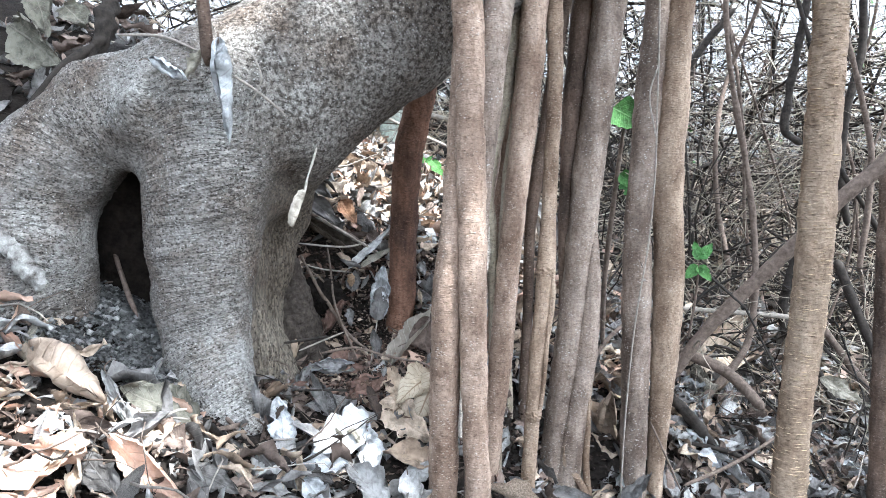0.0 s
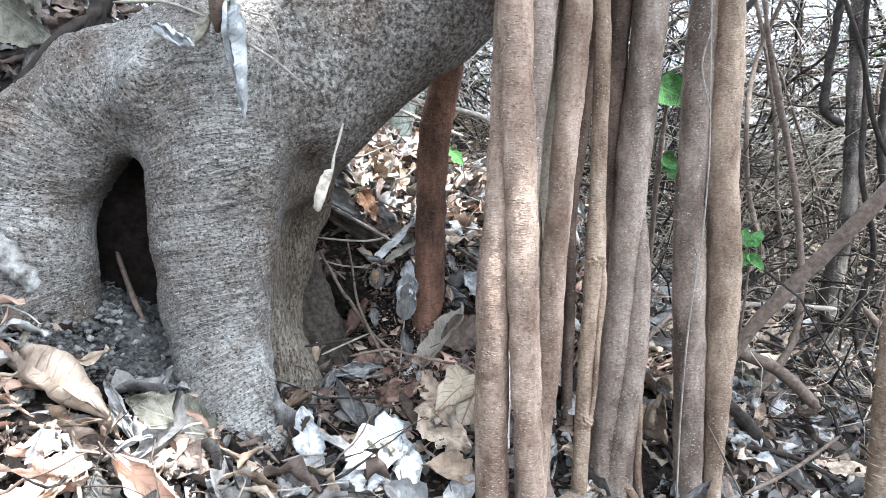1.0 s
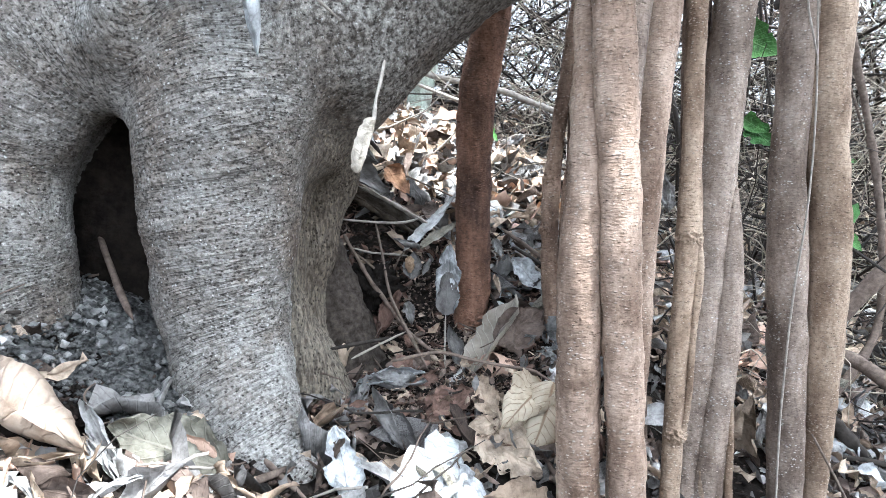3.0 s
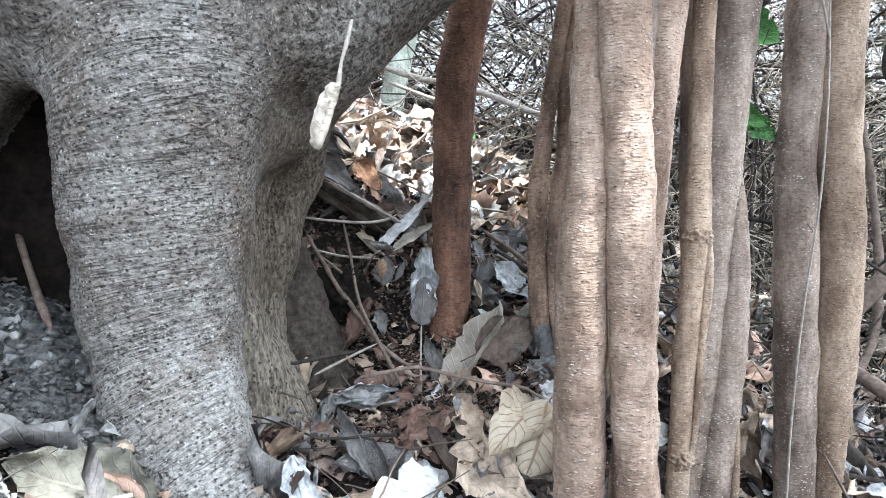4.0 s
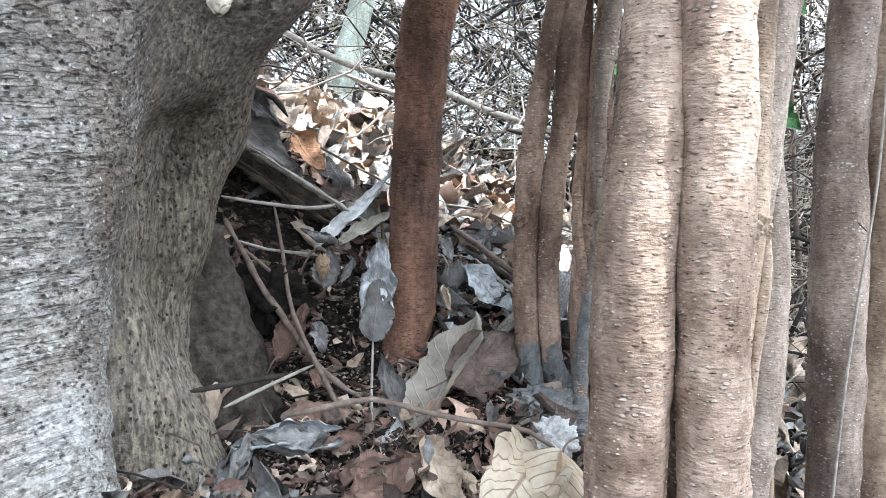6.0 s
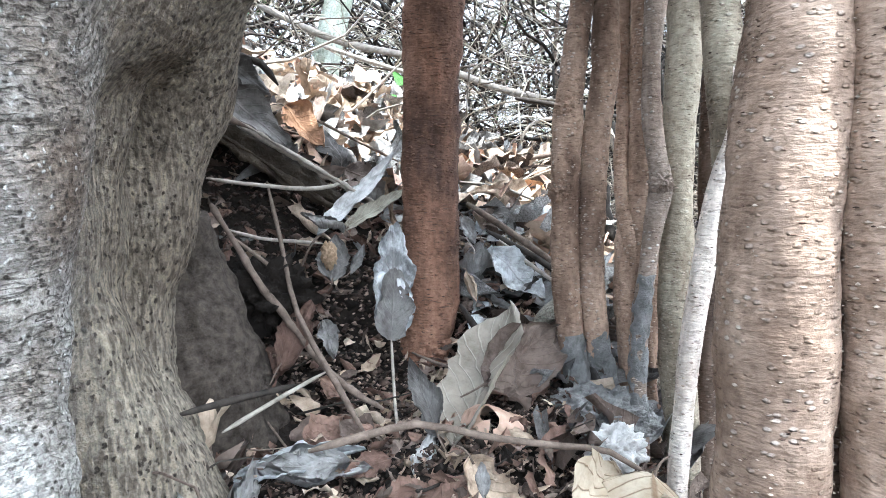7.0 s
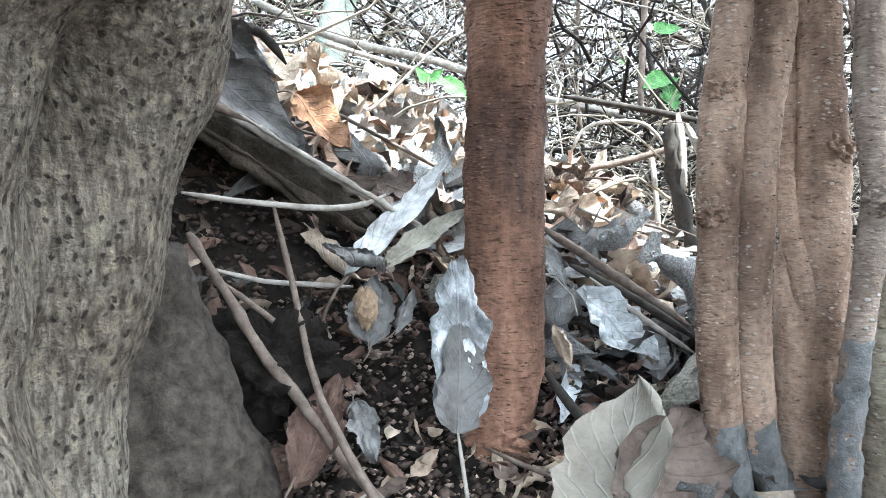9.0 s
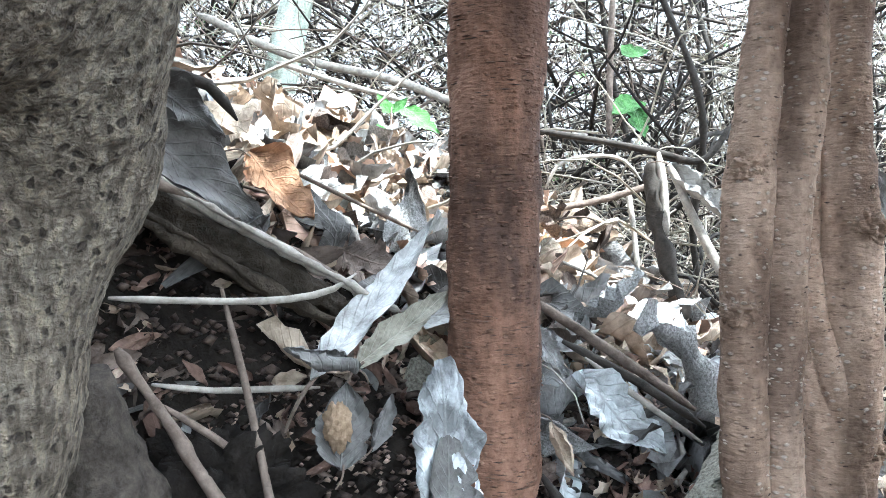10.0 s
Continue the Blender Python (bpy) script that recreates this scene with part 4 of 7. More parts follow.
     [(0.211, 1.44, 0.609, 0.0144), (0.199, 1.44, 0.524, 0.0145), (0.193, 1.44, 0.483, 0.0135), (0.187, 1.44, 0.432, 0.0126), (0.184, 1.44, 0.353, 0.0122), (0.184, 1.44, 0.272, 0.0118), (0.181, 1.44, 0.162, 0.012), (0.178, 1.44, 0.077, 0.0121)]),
]
# knots on the roots: x, y, z, radius, own material
KNOTS = {
    "thin tan aerial root with knots": [(0.192, 1.252, 0.355, 0.019, None), (0.173, 1.25, 0.076, 0.0165, None)],
    "thin rusty-brown root with a knot and a muddy foot": [(0.024, 1.434, 0.355, 0.0135, None), (0.031, 1.434, 0.436, 0.0125, None)],
    "thin grey mud-coated root with a broken knot": [(0.101, 1.38, 0.36, 0.0125, None)],
    "twisted reddish root with a hollow fold": [(0.131, 1.454, 0.395, 0.0135, None), (0.124, 1.447, 0.255, 0.012, None)],
    "grey aerial root with a thin vine hanging along it": [(0.419, 1.398, 0.314, 0.006, twig_pale)],
    "reddish-brown prop root with rough lenticels, standing alone": [(-0.1, 1.525, 0.182, 0.029, None)],
}


def lenticels(root, verts, sides, label, step):
    """Small raised corky lips strewn over a root, wider than high."""
    rnd = random.Random(len(verts))
    rows = len(verts) // sides
    dark = root.data.materials[0] in (bark_red, bark_dark)
    prop = "prop root" in label
    long = 4.6 if "sapling" in label else 2.2 if prop else 1.0
    vs, fs, tint = [], [], []
    radius = (Vector(verts[sides * (rows // 2)]) - Vector(verts[sides * (rows // 2) + sides // 2])).length / 2
    for _ in range(int(rows * radius * 6.28 * step * (18000 if prop else 9000 if dark else 34000 if "speckled" in label else 21000))):
        i, k = rnd.randrange(2, rows - 2), rnd.randrange(sides)
        a, b = Vector(verts[i * sides + k]), Vector(verts[i * sides + (k + 1) % sides])
        c = Vector(verts[(i + 1) * sides + k])
        u, v = rnd.random(), rnd.random()
        q = a + (b - a) * u + (c - a) * v
        if noise.noise(q * 18) < rnd.uniform(-0.6, 0.1):
            continue
        across, along = (b - a).normalized(), (c - a).normalized()
        out = along.cross(across).normalized()
        mid = (Vector(verts[i * sides]) + Vector(verts[i * sides + sides // 2])) / 2
        if out.dot(q - mid) < 0:
            out = -out
        g = rnd.choice((0.4, 0.5, 0.6, 0.7, 0.9)) * (0.75 if "speckled" in label else 1.0)
        w, h, o = rnd.uniform(0.0012, 0.0026) * long * g, rnd.uniform(0.0007, 0.0012) * g * (0.6 if long > 3 else 1), rnd.uniform(0.0010, 0.0018) * g
        flat = rnd.random() < (0.45 if prop else 0.8 if dark else 0.38)
        if flat:
            w, h, o = w * 1.25, h * 0.6, o * 0.45
        base = len(vs)
        tint += [int(flat)] * 6
        vs += [q + across * w, q + along * h, q - across * w, q - along * h, q + out * o + across * w * 0.3, q + out * o - across * w * 0.3]
        fs += [(base + i0, base + i1, base + i2) for i0, i1, i2 in ((0, 1, 4), (1, 5, 4), (1, 2, 5), (2, 3, 5), (3, 4, 5), (3, 0, 4))]
    if vs:
        ob = mesh_ob("corky_speckle", vs, fs, lenticel_rust if prop else lenticel_straw if long > 3 else lenticel_tan if dark else lenticel_pale, root, False)
        ob.data.materials.append(lenticel_dark)
        ob.data.polygons.foreach_set("material_index", tint)
        tagged(ob, kind="stuff")


def aerial_root(bark, label, pts):
    """One root: a tapering tube run on into the soil below and up out of sight above."""
    p = [list(q) for q in pts]
    top, low = p[0], p[-1]
    floor = ground_at(low[0], low[1])
    if low[2] > floor - 0.06 and len(p) > 5:
        d = [(low[i] - p[-2][i]) / max(1e-6, abs(low[2] - p[-2][2])) for i in range(2)]
        drop = low[2] - floor + 0.08
        p.append([low[0] + d[0] * drop * 0.5, low[1] + d[1] * drop * 0.5, low[2] - drop, low[3] * 1.15])
    if 0.42 < top[2] and top[3] > 0.011:
        rise = 0.5
        p.insert(0, [top[0] + (top[0] - p[1][0]) / max(0.02, top[2] - p[1][2]) * rise, top[1], top[2] + rise, top[3] * 0.95])
    else:
        p.insert(0, [top[0] + (top[0] - p[1][0]) * 0.5, top[1], top[2] + 0.05, top[3] * 0.2])
    verts, faces = [], []
    near = top[1] < 1.12 or "rusty" in label or "reddish" in label
    sides, step = (52, 0.0035) if near else (30, 0.008)
    add_tube(verts, faces, catmull(p, step), sides, 0.10, random.random() * 20, 0.05)
    ob = mesh_ob("aerial_root", verts, faces, bark)
    if near:
        roughen(ob.data, ((130, 2.6, 0.0005, "groove"), (210, 0.7, 0.0004, "bump"), (90, 1.0, 0.0008, "bump")))
    lenticels(ob, verts, sides, label, step)
    for x, y, z, r, stuff in KNOTS.get(label, ()):
        lump("knot", (x, y, z), (r * 0.84, r * 0.74, r * 0.8), stuff or bark, x * 50, 0.35, ob, 6.0, 5)
    return tagged(ob, label, "aerial root", "aerial roots under the limb")


def coat(pts, grow, material, root, name="mud_coat"):
    verts, faces = [], []
    add_tube(verts, faces, catmull([(x, y, z, r * (grow if i else 0.97)) for i, (x, y, z, r) in enumerate(pts)], 0.003), 40, 0.1, pts[0][0] * 90)
    ob = mesh_ob(name, verts, faces, material, root)
    roughen(ob.data, ((120, 1.0, 0.0018, "bump"), (260, 1.0, 0.0012, "bump")))
    return tagged(ob, "dried grey mud smeared round the foot")


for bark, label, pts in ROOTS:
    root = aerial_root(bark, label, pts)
    if "muddy foot" in label:
        coat([pts[-3], pts[-2], (pts[-1][0], pts[-1][1], pts[-1][2] - 0.04, pts[-1][3])], 1.12, mud_mat, root)
    if "mud-coated" in label:
        coat([(*q[:3], q[3]) for q in pts[-4:]], 1.1, mud_mat, root)


# ---- mud, fungus and frass ----
tagged(lump("mud_mound", (0.045, 1.405, 0.135), (0.055, 0.045, 0.030), mud_mat, 2.0, 0.3, None, 7.0, 6), "lumpy grey mud mound round the root feet", "mud")
tagged(lump("white_fungus", (0.026, 1.312, 0.140), (0.024, 0.017, 0.020), chalk, 5.0, 0.4, None, 5.0, 5), "white crumbly fungus lump at the root foot", "fungus")
tagged(lump("orange_frass", (-0.203, 1.478, 0.300), (0.0075, 0.004, 0.013), frass, 8.0, 0.4, None, 8.0, 4), "orange grainy frass on a dead leaf", "frass")
tagged(lump("white_mould", (-0.095, 1.40, 0.160), (0.009, 0.007, 0.005), chalk, 9.0, 0.5, None, 4.0, 4), "small white mould patch on soil", "mould")
tagged(lump("stone", (-0.27, 1.50, 0.26), (0.04, 0.03, 0.035), soil, 4.0, 0.5, None, 6.0, 5), "dark earthy clod in the hollow", "clod")


def soil_heap(name, label, material, box, seed):
    """A lumpy skin of loose soil over the ground, sinking in at its rim."""
    nx, ny = 90, 150
    xs, ys = np.meshgrid(np.linspace(box[0], box[1], nx), np.linspace(box[2], box[3], ny))
    p = np.c_[xs.ravel(), ys.ravel(), np.full(xs.size, seed)]
    z = ground_z(p[:, 0], p[:, 1])
    rim = np.minimum(1, 5 * np.minimum(np.minimum(xs - box[0], box[1] - xs) / (box[1] - box[0]), np.minimum(ys - box[2], box[3] - ys) / (box[3] - box[2]))).ravel()
    z += rim * (0.012 + 0.009 * lattice_noise(p * 28, 1) + 0.006 * lattice_noise(p * 70, 2) + 0.0035 * lattice_noise(p * 160, 3) + 0.002 * lattice_noise(p * 330, 4)) - (1 - rim) * 0.02
    faces = [(j * nx + i, j * nx + i + 1, (j + 1) * nx + i + 1, (j + 1) * nx + i) for j in range(ny - 1) for i in range(nx - 1)]
    return tagged(mesh_ob(name, np.c_[p[:, :2], z].tolist(), faces, material), label, "soil")


soil_heap("soil_mound", "loose grey soil heaped in the root arch", heap_mat, (-0.70, -0.40, 0.98, 1.46), 3.3)


def seedling(label, stem_line, leaves):
    """A seedling: an Empty at its base, one stem, and its leaves."""
    root = new("seedling")
    root.location = min(stem_line, key=lambda q: q[2])[:3]
    back = Matrix.Translation(root.location).inverted()
    stick("stem", stem_line, twig_brown, sides=6, parent=root).matrix_parent_inverse = back
    for k, (base, tip, normal, width) in enumerate(leaves):
        me = leaf_mesh("leaf", leaf_green, (Vector(tip) - Vector(base)).length, width, 0.3, 0.25, 0.04, k + 70, 14, 10, 0.0, 0.55, 0.03)
        ob = new("leaf", me)
        ob.parent, ob.matrix_parent_inverse = root, back
        ob.matrix_basis = leaf_pose(base, tip, normal)
    return tagged(root, label, "seedling", "seedlings")


# ---- single leaves, sticks and plants ----

# leaves and sticks in front of the root legs
dry_leaf((-0.615, 0.974, 0.287), (-0.476, 0.937, 0.212), (0, -0.7, 0.7), leaf_ribbed, "large rolled tan dry leaf with ribbed veins", width=0.66, roll=1.7, curl=0.5, wave=0.14, crumple=0.2)
dry_leaf((-0.382, 1.018, 0.161), (-0.48, 0.974, 0.22), (0, -0.7, 0.7), leaf_olive_shaded, "broad olive-grey dry leaf lying flat", width=0.62, curl=0.4, fold=0.2, wave=0.07)
dry_leaf((-0.466, 0.844, 0.188), (-0.545, 0.755, 0.185), (0, -0.2, 1), leaf_peach, "big pale peach dry leaf close by", width=0.75, curl=0.5, fold=0.3, wave=0.1)
dry_leaf((-0.444, 0.861, 0.195), (-0.335, 0.838, 0.114), (0, -0.7, 0.7), leaf_peach, "long curled peach-coloured dry leaf", width=0.42, curl=1.3, roll=0.9)
dry_leaf((-0.472, 0.799, 0.156), (-0.507, 0.743, 0.153), (0, -0.2, 1), leaf_peach, "pale peach dry leaf fragment", width=0.7, curl=0.4)
dry_leaf((-0.516, 1.004, 0.241), (-0.452, 0.934, 0.183), (0, -0.7, 0.7), leaf_pale, "thin pale curled leaf strip", width=0.22, curl=0.9, roll=1.0)
dry_leaf((-0.413, 0.806, 0.145), (-0.477, 0.851, 0.185), (0, -0.7, 0.7), leaf_grey, "grey crumpled leaf on the ground", width=0.5, curl=0.8)
dry_leaf((-0.597, 0.894, 0.239), (-0.578, 0.949, 0.245), (0, -0.7, 0.7), leaf_grey, "dark grey flat leaf", width=0.6)
dry_leaf((-0.354, 0.892, 0.135), (-0.285, 0.893, 0.101), (0, -0.7, 0.7), leaf_grey, "crumpled grey leaf on the ground", width=0.5, curl=0.7)
dry_leaf((-0.273, 0.95, 0.099), (-0.246, 1.07, 0.091), (0, -0.7, 0.7), leaf_pale, "pale leaf scrap on the ground", width=0.45, curl=0.7)
dry_leaf((-0.264, 1.067, 0.09), (-0.28, 1.12, 0.158), (0, -1, 0.25), leaf_white, "white bleached leaf standing on edge", width=0.5, curl=0.5, wave=0.12)
dry_leaf((-0.285, 1.253, 0.125), (-0.271, 1.337, 0.15), (0, -1, 0.25), leaf_pale, "small pale leaf stub standing up", width=0.35, roll=1)
dry_leaf((-0.284, 1.33, 0.141), (-0.179, 1.342, 0.149), (0, -0.7, 0.7), leaf_white, "white curled leaf on dark soil", width=0.4, roll=1.1, curl=0.5)
dry_leaf((-0.244, 1.264, 0.133), (-0.187, 1.174, 0.094), (0, -0.7, 0.7), leaf_grey, "dark curled leaf strip", width=0.35, curl=-0.6, roll=0.6)
dry_leaf((-0.131, 1.172, 0.095), (-0.218, 1.06, 0.086), (0, -0.7, 0.7), leaf_white, "broad white bleached leaf", width=0.55, curl=0.7, wave=0.12)
dry_leaf((-0.135, 1.159, 0.085), (-0.109, 1.071, 0.044), (0, -0.7, 0.7), leaf_white, "bleached pale leaf on the ground", width=0.5, curl=0.8)
dry_leaf((-0.233, 1.011, 0.08), (-0.173, 1.017, 0.049), (0, -0.7, 0.7), leaf_grey, "grey dead leaf on the ground", width=0.6, curl=0.5)
dry_leaf((-0.171, 1.004, 0.036), (-0.141, 1.12, 0.049), (0, -0.7, 0.7), leaf_grey, "dark grey dead leaf", width=0.45, curl=0.8)
dry_leaf((-0.008, 1.17, 0.185), (-0.047, 1.125, 0.125), (-0.25, -0.9, 0.35), leaf_yellow, "yellow-tan cupped leaf with bold curved veins", width=1.1, curl=-1.3, fold=-0.7, wave=0.04, point=0.65, crumple=0.05, blunt=0.45)
dry_leaf((-0.025, 1.19, 0.178), (-0.077, 1.13, 0.144), (-0.2, -0.9, 0.4), leaf_yellow, "pale tan cupped leaf", width=0.7, curl=-1.0, fold=0.6, wave=0.06)
dry_leaf((-0.101, 1.287, 0.158), (-0.077, 1.22, 0.104), (0, -0.7, 0.7), leaf_tan, "folded pale tan leaf", width=0.55, fold=0.9, curl=0.4)
dry_leaf((-0.12, 1.218, 0.111), (-0.022, 1.187, 0.061), (0, -0.7, 0.7), leaf_tan, "crumpled tan leaf on the ground", width=0.7, wave=0.15, curl=0.5)
dry_leaf((0.012, 1.228, 0.059), (-0.043, 1.234, 0.093), (0, -0.7, 0.7), leaf_brown, "tan-brown dead leaf on the ground", width=0.5, fold=0.6)
dry_leaf((-0.169, 1.255, 0.119), (-0.093, 1.3, 0.14), (0, -0.2, 1), leaf_russet, "dark brown crumpled leaf", width=0.7, wave=0.15, curl=0.4)
dry_leaf((-0.25, 1.245, 0.141), (-0.205, 1.181, 0.101), (0, -0.7, 0.7), leaf_grey, "dark grey curled leaf", width=0.35, curl=-0.9, roll=0.8)
dry_leaf((-0.176, 1.161, 0.097), (-0.119, 1.19, 0.097), (0, -0.7, 0.7), leaf_pale, "pale torn leaf on the ground", width=0.6, curl=0.6, wave=0.15)
dry_leaf((-0.267, 1.337, 0.145), (-0.175, 1.32, 0.145), (0, -0.7, 0.7), leaf_pale, "bleached leaf with a torn edge", width=0.35, roll=0.8, wave=0.12)
dry_leaf((-0.275, 1.266, 0.128), (-0.266, 1.332, 0.15), (0, -1, 0.25), leaf_pale, "white leaf stub on the ground", width=0.35, roll=0.8)
dry_leaf((-0.3, 1.144, 0.118), (-0.279, 1.17, 0.135), (0, -1, 0.25), leaf_white, "white leaf on the ground", width=0.7, curl=0.5)
dry_leaf((-0.459, 1.036, 0.202), (-0.396, 1.04, 0.168), (0, -0.7, 0.7), leaf_olive_shaded, "broad greyish leaf on the ground", width=0.6, curl=0.4)
for base, tip, mat, words, wide, bend in (
        ((-0.155, 1.060, 0.062), (-0.235, 1.020, 0.085), leaf_white, "bleached white leaf lying among others", 0.5, 0.6),
        ((-0.085, 1.010, 0.020), (-0.165, 1.060, 0.060), leaf_pale, "pale grey leaf lying among others", 0.55, -0.5),
        ((-0.215, 0.985, 0.075), (-0.150, 0.945, 0.030), leaf_white, "torn bleached leaf lying among others", 0.45, 0.9),
        ((-0.060, 1.085, 0.040), (-0.045, 1.000, 0.005), leaf_pale, "grey-white leaf with curled edges", 0.5, 0.8),
        ((-0.290, 1.010, 0.105), (-0.215, 0.955, 0.075), leaf_grey, "broad dark grey leaf with upturned edges", 0.6, 0.5),
        ((-0.020, 1.140, 0.030), (-0.105, 1.125, 0.060), leaf_tan, "crumpled tan leaf beside the roots", 0.6, -0.8),
        ((-0.130, 0.960, 0.010), (-0.075, 0.925, -0.020), leaf_white, "small bleached leaf on the slope", 0.5, 0.7)):
    dry_leaf(base, tip, (0.1, -0.6, 0.8), mat, words, width=wide, curl=bend, roll=0.5, wave=0.12)
stick("stick", [(-0.466, 0.837, 0.157, 0.0029), (-0.4, 0.931, 0.154, 0.0036), (-0.325, 1.08, 0.126, 0.0051)], twig_brown, "thin brown twig lying across leaves", "stick")
stick("stick", [(-0.708, 1.07, 0.367, 0.0072), (-0.666, 1.06, 0.312, 0.0081), (-0.605, 1.04, 0.244, 0.008)], twig_brown, "weathered grey-brown stick beside the root", "stick")
stick("wood_splinter", [(-0.708, 1.06, 0.452, 0.015), (-0.665, 1.05, 0.409, 0.0167), (-0.623, 1.04, 0.359, 0.0096)], bleached, "decayed white wood splinter", "wood", sides=28, rough=0.35, step=0.004, crag=0.006)
stick("stick", [(-0.56, 1.024, 0.248, 0.0022), (-0.587, 1.081, 0.269, 0.0023), (-0.593, 1.097, 0.275, 0.0019)], twig_pale, "tiny pale twig stub", "stick")
stick("stick", [(-0.395, 1.105, 0.161, 0.0038), (-0.332, 1.052, 0.127, 0.0036), (-0.299, 1.029, 0.109, 0.0031)], twig_brown, "twig at the foot of the root", "stick")
stick("stick", [(-0.369, 1.239, 0.154, 0.0042), (-0.32, 1.161, 0.131, 0.0035), (-0.297, 1.13, 0.116, 0.0029)], twig_brown, "twig beside the rear root foot", "stick")

# on top of the root arch
stick("shoot", [(-0.369, 1.07, 0.85, 0.0102), (-0.363, 1.065, 0.783, 0.0102), (-0.359, 1.06, 0.732, 0.0102), (-0.362, 1.07, 0.702, 0.0086)], bark_dark, "short dark red-brown shoot with a cracked bark", "shoot", sides=14)
dry_leaf((-0.34, 1.055, 0.743), (-0.327, 1.05, 0.584), (0.2, -1, 0.15), leaf_white, "bleached grey-white dead leaf hanging down", width=0.36, roll=1.7, curl=0.25, wave=0.06, stalk=0.05, point=0.6)
dry_leaf((-0.453, 1.07, 0.712), (-0.384, 1.05, 0.674), (0, -0.7, 0.7), leaf_white, "crumpled pale leaf on the root", width=0.5, roll=1.4, curl=0.8)
dry_leaf((-0.368, 1.07, 0.725), (-0.394, 1.055, 0.677), (0, -0.7, 0.7), leaf_olive, "olive dead leaf scrap on the root", width=0.4, roll=0.8, curl=0.5)
stick("rootlet", [(-0.326, 1.09, 0.733, 0.0013), (-0.292, 1.07, 0.717, 0.0013), (-0.28, 1.07, 0.687, 0.0013), (-0.299, 1.08, 0.65, 0.0013), (-0.313, 1.09, 0.635, 0.0018)], twig_pale, "thin curved pale rootlet", "rootlet", step=0.006, sides=6)
stick("rootlet", [(-0.331, 1.075, 0.692, 0.0026), (-0.293, 1.075, 0.668, 0.0022), (-0.247, 1.1, 0.627, 0.0018)], twig_pale, "thin rootlet lying on the bark", "rootlet")
stick("stick", [(-0.529, 1.13, 0.76, 0.0023), (-0.447, 1.12, 0.755, 0.0023), (-0.387, 1.1, 0.73, 0.0022)], twig_pale, "thin pale twig on the root", "stick")
stick("stick", [(-0.76, 1.13, 0.558, 0.0102), (-0.675, 1.14, 0.65, 0.0102), (-0.62, 1.15, 0.716, 0.0102), (-0.586, 1.17, 0.751, 0.0094)], twig_dark, "dark bent stick leaning on the root arch", "stick")
stick("branch_stub", [(-0.618, 1.2, 0.728, 0.0145), (-0.59, 1.22, 0.778, 0.0176), (-0.586, 1.25, 0.843, 0.015)], twig_dark, "dark rotten branch stub on the bank", "branch", sides=24, rough=0.7, step=0.006, crag=0.004)
dry_leaf((-0.807, 1.3, 0.806), (-0.69, 1.26, 0.734), (-0.7, -0.6, 0.3), leaf_olive_shaded, "large folded tan leaf on the bank", width=0.7, fold=0.7, curl=0.6)
dry_leaf((-0.789, 1.35, 0.887), (-0.739, 1.3, 0.793), (0, -0.7, 0.7), leaf_olive_shaded, "olive-grey dry leaf on the bank", width=0.5, fold=0.6, curl=0.5)
dry_leaf((-0.715, 1.33, 0.851), (-0.665, 1.3, 0.806), (0, -0.7, 0.7), leaf_olive_shaded, "small folded olive leaf", width=0.8, curl=0.6)
dry_leaf((-0.693, 1.25, 0.755), (-0.611, 1.22, 0.769), (0, -0.7, 0.7), leaf_brown, "curled brown leaf on the ground", width=0.5, roll=1.5)
stick("hanging_stem", [(-0.198, 1.075, 0.578, 0.0018), (-0.202, 1.055, 0.553, 0.0022), (-0.206, 1.04, 0.534, 0.0013), (-0.207, 1.03, 0.521, 0.0021), (-0.209, 1.02, 0.502, 0.0013)], twig_pale, "pale shrivelled stem hanging off the limb", "stem", step=0.005)
dry_leaf((-0.207, 1.02, 0.513), (-0.225, 1.005, 0.46), (0, -1, 0.25), leaf_cream, "rolled cream-coloured dead leaf hanging from a thin stem", name='rolled_leaf', width=0.5, roll=2.3, curl=0.1, fold=0.2, blunt=0.3, stalk=0, crumple=0.04, wave=0.02)

# the hollow round the red root
PLACED += [(0.045, 1.40, 0.06), (0.026, 1.31, 0.025), (-0.10, 1.50, 0.03)]
dry_leaf((-0.148, 1.468, 0.212), (-0.134, 1.492, 0.282), (0.15, -1, 0.1), leaf_grey, "dull grey lower half of a bleached leaf", width=0.5, curl=-0.3, fold=0.4, wave=0.06, stalk=0, crumple=0.06, blunt=0.4)
dry_leaf((-0.106, 1.34, 0.148), (-0.022, 1.44, 0.245), (-0.8, -0.6, 0.1), leaf_dun, "large grey-tan leaf standing curled against the roots", width=0.5, curl=0.25, fold=0.4, wave=0.05, crumple=0.05, point=0.85, blunt=0.6)
dry_leaf((-0.037, 1.4, 0.147), (-0.064, 1.34, 0.173), (0, 0.5, -1), leaf_peach, "peach-tan rolled leaf with a dark hollow", width=2.1, roll=1.5, curl=0.2, blunt=0.3, stalk=0, crumple=0.12)
dry_leaf((-0.069, 1.375, 0.188), (0.02, 1.44, 0.216), (0, -1, 0.25), leaf_brown, "grey-brown torn dead leaf", width=0.6, fold=0.5, crumple=0.2)
dry_leaf((-0.146, 1.475, 0.213), (-0.137, 1.505, 0.326), (0.1, -1, 0.1), leaf_skeletal, "holed grey-white leaf skeleton propped on the red root", width=0.38, curl=-0.2, fold=0.3, wave=0.09, stalk=0, point=0.75, holes=0.14, crumple=0.1, blunt=0.4)
